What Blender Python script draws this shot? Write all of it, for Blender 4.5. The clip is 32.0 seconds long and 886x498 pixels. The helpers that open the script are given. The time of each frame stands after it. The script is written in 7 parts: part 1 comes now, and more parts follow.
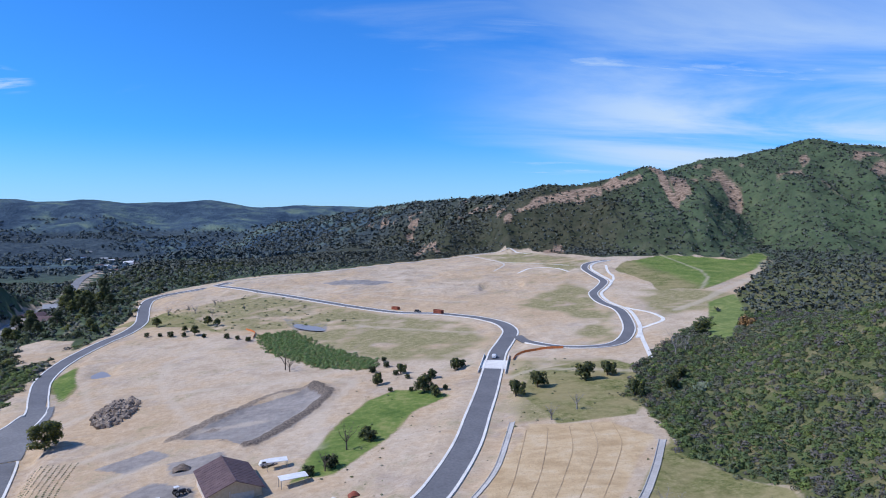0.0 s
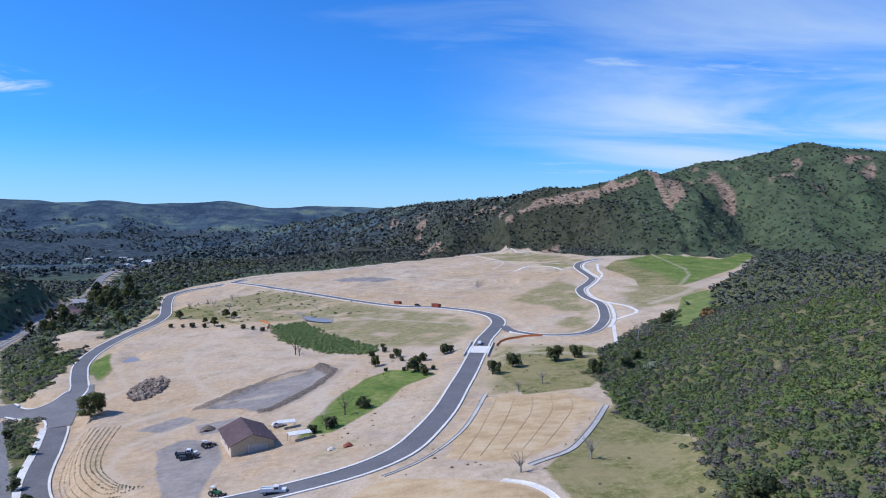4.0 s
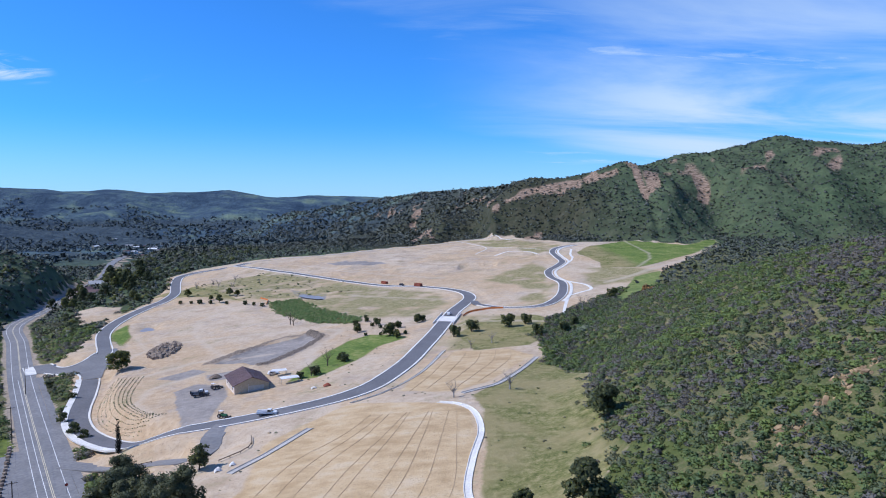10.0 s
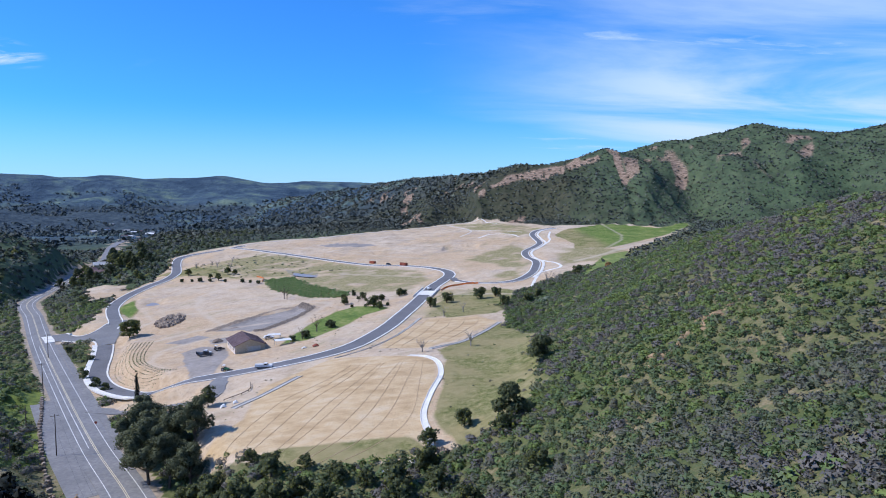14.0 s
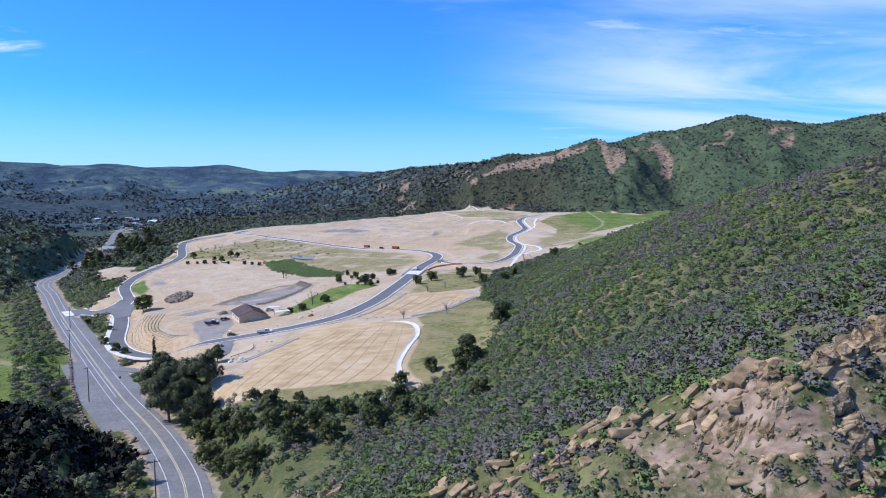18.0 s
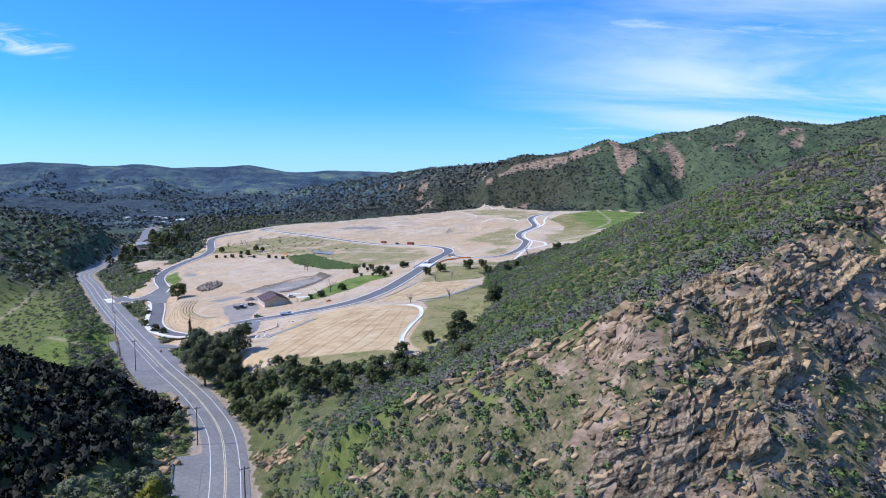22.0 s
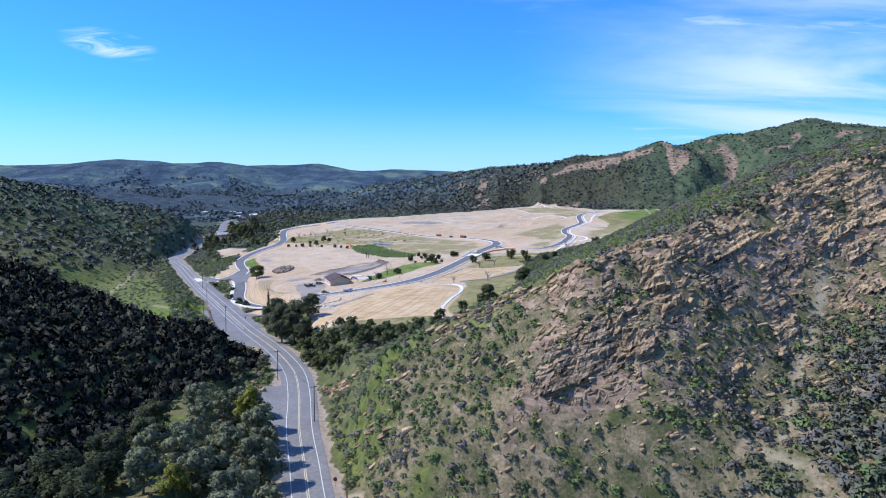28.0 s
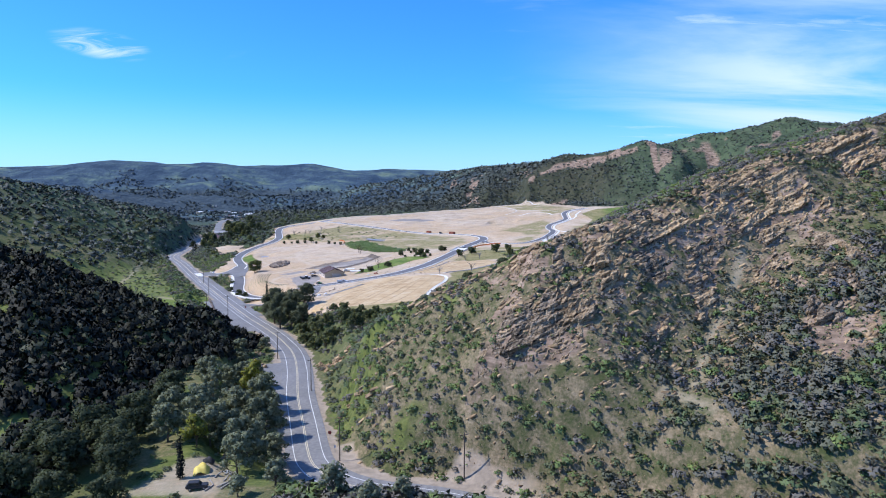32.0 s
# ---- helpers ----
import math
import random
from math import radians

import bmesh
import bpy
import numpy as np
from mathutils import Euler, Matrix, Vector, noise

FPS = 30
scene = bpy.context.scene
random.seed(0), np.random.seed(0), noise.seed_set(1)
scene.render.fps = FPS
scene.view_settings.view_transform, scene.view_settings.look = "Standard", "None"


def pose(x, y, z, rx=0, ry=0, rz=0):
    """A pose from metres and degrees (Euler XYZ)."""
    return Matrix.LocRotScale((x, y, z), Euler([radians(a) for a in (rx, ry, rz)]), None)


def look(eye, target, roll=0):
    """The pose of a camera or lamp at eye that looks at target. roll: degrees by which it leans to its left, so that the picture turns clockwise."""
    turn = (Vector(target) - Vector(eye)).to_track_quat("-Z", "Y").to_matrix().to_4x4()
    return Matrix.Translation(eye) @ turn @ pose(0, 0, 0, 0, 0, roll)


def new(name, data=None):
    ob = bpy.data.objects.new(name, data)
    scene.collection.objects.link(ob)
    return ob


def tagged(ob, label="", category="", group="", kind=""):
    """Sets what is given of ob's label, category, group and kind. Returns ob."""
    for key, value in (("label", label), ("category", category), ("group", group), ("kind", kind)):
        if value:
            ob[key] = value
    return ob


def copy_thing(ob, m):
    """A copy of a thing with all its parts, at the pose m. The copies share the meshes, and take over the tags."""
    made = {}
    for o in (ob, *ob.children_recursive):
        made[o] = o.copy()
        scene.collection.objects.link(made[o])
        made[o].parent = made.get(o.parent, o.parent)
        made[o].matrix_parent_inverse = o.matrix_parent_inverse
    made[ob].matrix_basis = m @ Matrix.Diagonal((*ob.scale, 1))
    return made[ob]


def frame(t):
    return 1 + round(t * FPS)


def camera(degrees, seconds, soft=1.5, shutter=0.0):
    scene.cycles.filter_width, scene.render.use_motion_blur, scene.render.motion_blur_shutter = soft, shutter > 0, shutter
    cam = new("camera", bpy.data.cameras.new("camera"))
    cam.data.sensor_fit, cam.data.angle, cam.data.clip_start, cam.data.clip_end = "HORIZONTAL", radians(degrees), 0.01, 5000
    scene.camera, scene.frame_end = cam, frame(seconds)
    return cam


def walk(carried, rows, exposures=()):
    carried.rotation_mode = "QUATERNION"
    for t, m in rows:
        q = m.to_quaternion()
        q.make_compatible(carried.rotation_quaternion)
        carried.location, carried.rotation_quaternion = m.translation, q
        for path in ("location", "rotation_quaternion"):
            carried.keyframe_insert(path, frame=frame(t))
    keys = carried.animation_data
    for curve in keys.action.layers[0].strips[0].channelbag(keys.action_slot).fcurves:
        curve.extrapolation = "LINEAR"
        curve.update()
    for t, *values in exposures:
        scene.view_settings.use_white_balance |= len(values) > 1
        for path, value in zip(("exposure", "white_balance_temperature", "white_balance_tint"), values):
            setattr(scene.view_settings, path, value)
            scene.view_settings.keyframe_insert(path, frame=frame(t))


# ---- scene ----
cam = camera(66.0, 32.0, 1.0)
PATH = [
    (0.0, pose(-15.27, 55.65, 70.31, 87.802, 0.391, -1.309)),
    (0.5, pose(-14.23, 49.64, 70.46, 87.903, 0.442, -1.044)),
    (1.0, pose(-13.12, 44.12, 70.59, 87.949, 0.454, -0.786)),
    (1.5, pose(-11.95, 38.99, 70.68, 87.956, 0.434, -0.560)),
    (2.0, pose(-10.73, 34.17, 70.74, 87.953, 0.410, -0.398)),
    (2.5, pose(-9.47, 29.57, 70.77, 87.938, 0.400, -0.307)),
    (3.0, pose(-8.17, 25.14, 70.78, 87.915, 0.395, -0.281)),
    (3.5, pose(-6.84, 20.83, 70.77, 87.892, 0.370, -0.281)),
    (5.5, pose(-1.36, 3.94, 70.53, 87.634, 0.246, -0.002)),
    (6.0, pose(0.03, -0.34, 70.42, 87.559, 0.229, -0.012)),
    (6.5, pose(1.41, -4.67, 70.31, 87.508, 0.220, -0.019)),
    (7.0, pose(2.79, -9.06, 70.18, 87.473, 0.209, 0.014)),
    (7.5, pose(4.17, -13.52, 70.05, 87.448, 0.205, 0.080)),
    (8.0, pose(5.53, -18.06, 69.90, 87.407, 0.208, 0.111)),
    (8.5, pose(6.88, -22.66, 69.75, 87.331, 0.200, 0.090)),
    (9.0, pose(8.21, -27.33, 69.59, 87.252, 0.199, 0.050)),
    (9.5, pose(9.53, -32.05, 69.42, 87.134, 0.226, 0.024)),
    (10.0, pose(10.83, -36.83, 69.25, 86.975, 0.253, 0.017)),
    (10.5, pose(12.12, -41.66, 69.08, 86.816, 0.281, -0.006)),
    (11.0, pose(13.38, -46.51, 68.90, 86.629, 0.318, -0.062)),
    (11.5, pose(14.63, -51.39, 68.71, 86.445, 0.341, -0.124)),
    (12.0, pose(15.86, -56.29, 68.53, 86.305, 0.339, -0.162)),
    (12.5, pose(17.07, -61.19, 68.34, 86.165, 0.320, -0.203)),
    (13.0, pose(18.27, -66.08, 68.16, 86.030, 0.291, -0.268)),
    (13.5, pose(19.46, -70.96, 67.97, 85.924, 0.267, -0.323)),
    (14.0, pose(20.63, -75.82, 67.78, 85.800, 0.247, -0.358)),
    (14.5, pose(21.79, -80.65, 67.59, 85.630, 0.226, -0.391)),
    (16.5, pose(26.34, -99.54, 66.84, 84.956, 0.185, -0.290)),
    (17.0, pose(27.46, -104.14, 66.66, 84.928, 0.131, -0.305)),
    (17.5, pose(28.59, -108.70, 66.47, 84.915, 0.115, -0.327)),
    (18.0, pose(29.71, -113.20, 66.29, 84.914, 0.108, -0.335)),
    (18.5, pose(30.84, -117.66, 66.11, 84.929, 0.117, -0.324)),
    (19.0, pose(31.98, -122.08, 65.93, 84.949, 0.156, -0.281)),
    (19.5, pose(33.12, -126.47, 65.75, 84.958, 0.191, -0.189)),
    (20.0, pose(34.27, -130.82, 65.58, 84.959, 0.185, -0.063)),
    (20.5, pose(35.43, -135.14, 65.40, 84.961, 0.163, 0.181)),
    (21.0, pose(36.61, -139.45, 65.23, 84.964, 0.154, 0.584)),
    (21.5, pose(37.79, -143.75, 65.05, 84.961, 0.121, 1.046)),
    (22.0, pose(38.99, -148.05, 64.88, 84.960, 0.051, 1.552)),
    (22.5, pose(40.20, -152.35, 64.71, 84.962, -0.036, 2.204)),
    (23.0, pose(41.42, -156.66, 64.54, 84.961, -0.120, 2.996)),
    (23.5, pose(42.66, -160.98, 64.38, 84.959, -0.168, 3.765)),
    (24.0, pose(43.91, -165.33, 64.21, 84.963, -0.209, 4.461)),
    (24.5, pose(45.17, -169.70, 64.04, 84.971, -0.264, 5.118)),
    (25.0, pose(46.43, -174.10, 63.88, 84.977, -0.298, 5.658)),
    (25.5, pose(47.71, -178.52, 63.71, 84.987, -0.303, 6.075)),
    (27.5, pose(52.79, -196.26, 63.06, 84.889, -0.546, 6.886)),
    (28.0, pose(54.04, -200.64, 62.89, 84.903, -0.552, 6.946)),
    (28.5, pose(55.26, -204.95, 62.73, 84.920, -0.518, 7.016)),
    (29.0, pose(56.45, -209.15, 62.57, 84.933, -0.460, 7.117)),
    (29.5, pose(57.60, -213.21, 62.41, 84.943, -0.434, 7.396)),
    (30.0, pose(58.71, -217.07, 62.25, 84.946, -0.455, 7.781)),
    (30.5, pose(59.75, -220.67, 62.09, 84.923, -0.448, 7.791)),
    (31.0, pose(60.72, -223.96, 61.93, 84.890, -0.375, 7.343)),
    (31.5, pose(61.61, -226.84, 61.77, 84.870, -0.296, 6.832)),
    (32.0, pose(62.40, -229.23, 61.61, 84.860, -0.255, 6.442)),
]
walk(cam, PATH, [(0.0, 0.0), (9.0, 0.05), (14.0, 0.15), (19.0, 0.25), (24.0, 0.32), (32.0, 0.38)])

# ---- sky and sun ----
SUN_TO = Vector((-0.69, -0.08, 0.72)).normalized()
world = bpy.data.worlds.new("sky")
scene.world = world
world.use_nodes = True
wn, wl = world.node_tree.nodes, world.node_tree.links
sky = wn.new("ShaderNodeTexSky")
sky.sky_type, sky.sun_disc = "NISHITA", False
sky.sun_elevation, sky.sun_rotation = math.asin(SUN_TO.z), math.atan2(SUN_TO.x, SUN_TO.y)
sky.air_density, sky.dust_density, sky.ozone_density = 1.0, 0.3, 2.0
sky.altitude = 300
tint = wn.new("ShaderNodeMix")
tint.data_type, tint.blend_type = "RGBA", "MULTIPLY"
tint.inputs[0].default_value, tint.inputs[7].default_value = 1.0, (0.20, 0.70, 1.45, 1)
wl.new(sky.outputs[0], tint.inputs[6])


def sky_math(op, a, b):
    n = wn.new("ShaderNodeMath")
    n.operation = op
    for socket, value in zip(n.inputs, (a, b)):
        if isinstance(value, bpy.types.NodeSocket):
            wl.new(value, socket)
        else:
            socket.default_value = value
    return n.outputs[0]


def sky_band(value, low, high, soft="SMOOTHSTEP"):
    n = wn.new("ShaderNodeMapRange")
    n.interpolation_type = soft
    wl.new(value, n.inputs[0])
    n.inputs[1].default_value, n.inputs[2].default_value = low, high
    return n.outputs[0]


# thin cirrus on a high flat layer: a low veil to the east, torn streaks above it, and one small wisp to the west
way = wn.new("ShaderNodeSeparateXYZ")
wl.new(wn.new("ShaderNodeTexCoord").outputs["Generated"], way.inputs[0])
over = sky_math("ADD", sky_math("MAXIMUM", way.outputs[2], 0.0), 0.12)
flat_x, flat_y = sky_math("DIVIDE", way.outputs[0], over), sky_math("DIVIDE", way.outputs[1], over)
flat = wn.new("ShaderNodeCombineXYZ")
wl.new(flat_x, flat.inputs[0])
wl.new(flat_y, flat.inputs[1])


def wisps(turn, stretch, scale, detail, rough, bend):
    turned = wn.new("ShaderNodeMapping")
    turned.inputs["Rotation"].default_value, turned.inputs["Scale"].default_value = (0, 0, radians(turn)), (*stretch, 1)
    wl.new(flat.outputs[0], turned.inputs[0])
    n = wn.new("ShaderNodeTexNoise")
    n.inputs["Scale"].default_value, n.inputs["Detail"].default_value, n.inputs["Roughness"].default_value, n.inputs["Distortion"].default_value = scale, detail, rough, bend
    wl.new(turned.outputs[0], n.inputs["Vector"])
    return n.outputs["Fac"]


def blot(cx, cy, rx, ry):
    """1 at a place of the layer, falling to 0 round it."""
    dx, dy = sky_math("DIVIDE", sky_math("SUBTRACT", flat_x, cx), rx), sky_math("DIVIDE", sky_math("SUBTRACT", flat_y, cy), ry)
    return sky_band(sky_math("ADD", sky_math("MULTIPLY", dx, dx), sky_math("MULTIPLY", dy, dy)), 1.0, 0.0)


east = sky_band(way.outputs[0], -0.05, 0.40)
veil_low = sky_math("MULTIPLY", sky_band(wisps(20, (0.42, 1.0), 0.9, 9, 0.58, 0.8), 0.30, 0.70), sky_math("MULTIPLY", east, sky_math("ADD", 0.5, sky_math("MULTIPLY", sky_band(way.outputs[2], 0.30, 0.12), 0.5))))
streaks = sky_math("MULTIPLY", sky_band(wisps(-52, (0.35, 1.3), 1.5, 10, 0.62, 1.6), 0.50, 0.76), sky_math("MULTIPLY", sky_band(way.outputs[0], -0.02, 0.25), 0.7))
faint = sky_math("MULTIPLY", sky_band(wisps(-20, (0.4, 1.2), 1.2, 9, 0.6, 0.8), 0.56, 0.80), 0.22)
wisp = sky_math("MULTIPLY", sky_band(wisps(10, (0.5, 1.6), 4.0, 8, 0.6, 1.5), 0.40, 0.66), sky_math("MULTIPLY", blot(-1.78, 2.79, 0.19, 0.26), 0.9))
cloud = sky_math("MAXIMUM", sky_math("MAXIMUM", veil_low, streaks), sky_math("MAXIMUM", faint, wisp))
low_haze = sky_math("MULTIPLY", sky_band(way.outputs[2], 0.14, -0.02), 0.55)
veil = wn.new("ShaderNodeMix")
veil.data_type = "RGBA"
veil.inputs[7].default_value = (4.4, 5.7, 7.4, 1)
wl.new(sky_math("MAXIMUM", cloud, low_haze), veil.inputs[0])
wl.new(tint.outputs[2], veil.inputs[6])
wn["Background"].inputs["Strength"].default_value = 0.13
wl.new(veil.outputs[2], wn["Background"].inputs["Color"])
sun = new("sun", bpy.data.lights.new("sun", "SUN"))
sun.data.energy, sun.data.angle, sun.data.color = 4.1, radians(0.5), (1.0, 0.965, 0.92)
sun.matrix_world = look((0, 0, 300), Vector((0, 0, 300)) - SUN_TO)


# ---- materials ----
def material(name):
    m = bpy.data.materials.new(name)
    m.use_nodes = True
    return m, m.node_tree.nodes, m.node_tree.links, m.node_tree.nodes["Principled BSDF"]


def plain(name, color, rough=0.7, metal=0.0):
    m, n, l, b = material(name)
    b.inputs["Base Color"].default_value = (*color, 1)
    b.inputs["Roughness"].default_value, b.inputs["Metallic"].default_value = rough, metal
    return m


# ---- the lie of the land ----
def lattice(ix, iy, seed):
    n = (ix * 374761393 + iy * 668265263 + seed * 974634777) & 0xFFFFFFFF
    n = ((n ^ (n >> 13)) * 1274126177) & 0xFFFFFFFF
    return ((n ^ (n >> 16)) & 0xFFFF) / 65535.0


def vnoise(x, y, size, seed=0):
    """Smooth value noise from -1 to 1, with cells of the given size."""
    u, v = np.asarray(x, float) / size, np.asarray(y, float) / size
    i, j = np.floor(u).astype(np.int64), np.floor(v).astype(np.int64)
    a, b = u - i, v - j
    a, b = a * a * (3 - 2 * a), b * b * (3 - 2 * b)
    low = lattice(i, j, seed) * (1 - a) + lattice(i + 1, j, seed) * a
    high = lattice(i, j + 1, seed) * (1 - a) + lattice(i + 1, j + 1, seed) * a
    return (low * (1 - b) + high * b) * 2 - 1


def fbm(x, y, size, octaves=4, seed=0):
    total, gain = 0.0, 0.5
    for k in range(octaves):
        total = total + gain * vnoise(x + 17.3 * k, y - 9.1 * k, size / 2**k, seed + k)
        gain *= 0.5
    return total


def smooth(a, b, v):
    t = np.clip((v - a) / (b - a), 0, 1)
    return t * t * (3 - 2 * t)


def along(line, x, y):
    """Distance to a line of (x, y, z) points, its height at the nearest place, and the side: 1 to the left, -1 to the right."""
    x, y = np.asarray(x, float), np.asarray(y, float)
    best, height, side, square = np.full(x.shape, 1e9), np.zeros(x.shape), np.ones(x.shape), np.zeros(x.shape)
    for (ax, ay, az), (bx, by, bz) in zip(line, line[1:]):
        dx, dy = bx - ax, by - ay
        s = np.clip(((x - ax) * dx + (y - ay) * dy) / (dx * dx + dy * dy), 0, 1)
        d = np.hypot(x - ax - s * dx, y - ay - s * dy)
        off = (dx * (y - ay) - dy * (x - ax)) / np.hypot(dx, dy)
        near = (d < best - 1e-6) | ((d < best + 1e-6) & (np.abs(off) > square))
        best = np.where(near, d, best)
        height = np.where(near, az + s * (bz - az), height)
        side = np.where(near, np.where(off > 0, 1.0, -1.0), side)
        square = np.where(near, np.abs(off), square)
    return best, height, side


def ridge(line, left, right, x, y, round_top=6.0):
    """A ridge along a line of (x, y, z), with its own slope on either side."""
    slope = np.where(along(line, x, y)[2] > 0, left, right)
    top = np.full(np.shape(x), -1e9)
    for a, b in zip(line, line[1:]):
        d, z, _ = along([a, b], x, y)
        top = np.maximum(top, z - (np.sqrt(d * d + round_top * round_top) - round_top) * slope)
    return top


def site(x, y):
    """The graded valley side, without hills."""
    x, y = np.asarray(x, float), np.asarray(y, float)
    z = 4 + 0.085 * np.clip(x, -320, 160) + 0.03 * (np.clip(y, -60, 460) - 200) + 0.055 * (np.clip(y, 460, 900) - 460)
    z = z - 0.02 * np.clip(y - 900, 0, 3000)
    z = z + 5.5 * np.exp(-((x - 8) / 60) ** 2 - ((y - 145) / 80) ** 2)
    z = z + 0.034 * (np.clip(y, 370, 620) - 370) * smooth(20, -180, x)
    west = smooth(-235, -330, x + 0.28 * (y - 400))
    return z * (1 - west) + west * (-17 - 0.006 * np.clip(y - 300, 0, 2500))


HIGHWAY = [(330, -185, -8), (220, -140, -10), (120, -112, -11), (80, -89, -11), (45, -75.5, -11.5), (28, -72, -12), (17, -67, -12), (9.5, -59.5, -12), (4.6, -50, -12), (-4, -28, -12), (-15, 0, -12), (-27, 35, -12.4), (-38.5, 63, -12.5), (-53, 88, -12.6), (-68, 110, -12.7),
           (-92.5, 143, -12.9), (-132, 200, -13), (-200, 300, -13), (-262, 396, -13.5), (-310, 470, -14), (-345, 570, -15), (-400, 720, -16), (-450, 880, -17), (-590, 1200, -18), (-730, 1600, -20)]
SPUR = [(-6, -8, -10), (8, -18, 4), (26, -24, 19), (45, -28, 31), (54, -31, 36), (71, -37, 45.5), (84, -36, 50), (96, -28, 54.5), (111, -16, 60.5), (125, -7, 65), (142, 0, 71), (185, 25, 85), (240, 30, 97)]
EAST_HILL = [(122, 372, 17), (133, 337, 28), (150, 256, 48), (160, 150, 67), (172, 88, 79), (200, 40, 88), (240, 30, 97)]
MOUNTAIN = [(-560, 2300, 70), (-160, 1950, 116), (-40, 1640, 121), (70, 1290, 116), (110, 1080, 112), (138, 942, 121), (180, 930, 121), (232, 925, 131), (264, 908, 142), (300, 930, 133), (325, 968, 136), (360, 980, 157),
            (405, 975, 159), (450, 970, 170), (499, 967, 184), (545, 945, 172), (600, 920, 164), (760, 850, 195), (900, 700, 220), (980, 400, 210), (900, 100, 190)]
LEFT_NEAR = [(-54, 24, -10), (-68, 24, -3), (-90, 24, 8), (-130, 24, 21), (-180, 20, 33), (-260, -10, 54), (-420, -60, 90)]
LEFT_CREST = [(-62, 62, -12), (-70, 68, -7), (-77, 70, 0), (-84, 70, 2), (-105, 70, 3), (-120, 70, 6.5), (-133, 70, 12.5), (-150, 70, 17), (-165, 70, 24), (-190, 68, 31), (-260, 40, 54), (-420, -10, 90)]
LEFT_FAR = [(-452, 860, -18), (-456, 790, -4), (-466, 680, 32), (-490, 520, 60), (-550, 330, 98), (-690, 160, 132)]
LEFT_FRONT = [(-140, 22, 23), (-106, -20, 18), (-78, -52, 6), (-58, -76, -5), (-52, -100, -11)]
HORIZON = [(-5200, 1700, 190), (-3600, 2300, 170), (-2600, 2500, 150), (-2216, 2557, 142), (-2007, 2716, 160), (-1900, 2800, 182), (-1788, 2858, 186), (-1690, 2915, 180), (-1636, 2944, 158), (-1544, 2992, 178), (-1461, 3032, 185), (-1338, 3086, 165),
           (-1145, 3162, 178), (-1024, 3202, 183), (-844, 3254, 151), (-645, 3300, 163), (-441, 3335, 153), (-235, 3358, 148), (600, 3700, 150), (2500, 4200, 160), (4600, 3600, 170)]
MIDDLE = [(-2600, 1300, 70), (-2000, 1750, 55), (-1650, 2050, 60), (-1250, 2200, 20), (-800, 2600, 30)]


LOOP_SOUTH = [(-171, 307), (-158, 285), (-148, 262), (-142, 246), (-135, 231), (-124, 215), (-110, 201), (-96, 190), (-85, 187), (-74, 186), (-62, 188), (-49, 191), (-34, 196), (-24, 202), (-16, 212), (-10, 229), (-4, 252),
              (1, 279), (6, 305), (13, 346), (17, 368), (23, 390), (28, 412), (27, 432), (22, 448), (14, 463), (4, 474), (-10, 487), (-35, 500), (-63, 526), (-94, 557), (-130, 592), (-152, 612), (-180, 645), (-204, 672)]
LOOP_NORTH = [(-169, 305), (-176, 335), (-192, 366), (-205, 393), (-213, 422), (-216, 452), (-214, 478), (-210, 498), (-212, 524), (-220, 548), (-234, 585), (-243, 618), (-238, 642), (-222, 656), (-208, 670), (-199, 692)]
ENTRANCE = [(-166, 306), (-176, 309), (-185, 312), (-195, 317), (-204, 322), (-212, 327)]
UPPER_ROAD = [(30, 400), (33, 384), (45, 367), (60, 360), (72, 364), (83, 386), (90, 413), (95, 447), (92, 477), (95, 507), (105, 529), (114, 554), (115, 588), (117, 627), (127, 656), (146, 668)]
DRIVEWAY = [(-62, 186), (-62, 174), (-60, 166), (-61, 161), (-66, 161), (-77, 168), (-94, 177), (-106, 181), (-114, 183)]


def resample(line, step):
    """Points at even steps on a smooth curve through the line's points."""
    p = np.array([q[:2] for q in line], float)
    p = np.vstack([2 * p[0] - p[1], p, 2 * p[-1] - p[-2]])
    out = []
    for a, b, c, d in zip(p, p[1:], p[2:], p[3:]):
        for t in np.linspace(0, 1, max(2, int(np.hypot(*(c - b)) / 1.5)), endpoint=False):
            out.append(0.5 * (2 * b + (c - a) * t + (2 * a - 5 * b + 4 * c - d) * t * t + (3 * b - a - 3 * c + d) * t**3))
    out = np.array(out + [p[-2]])
    run = np.r_[0, np.cumsum(np.hypot(*np.diff(out, axis=0).T))]
    at = np.linspace(0, run[-1], max(2, int(run[-1] / step) + 1))
    return np.stack([np.interp(at, run, out[:, 0]), np.interp(at, run, out[:, 1])], 1)


def graded(line, step=6.0):
    """A road's line with heights that follow the graded site."""
    p = resample(line, step)
    z = site(p[:, 0], p[:, 1])
    d, hz, _ = along(HIGHWAY, p[:, 0], p[:, 1])
    cut = smooth(40, 10, d)
    z = z * (1 - cut) + cut * hz
    return [(float(x), float(y), float(h)) for (x, y), h in zip(p, z)]


ROADS = [(graded(DRIVEWAY), 4.0), (graded(ENTRANCE), 7.5), (graded(UPPER_ROAD), 5.0), (graded(LOOP_NORTH), 6.0), (graded(LOOP_SOUTH), 6.0)]


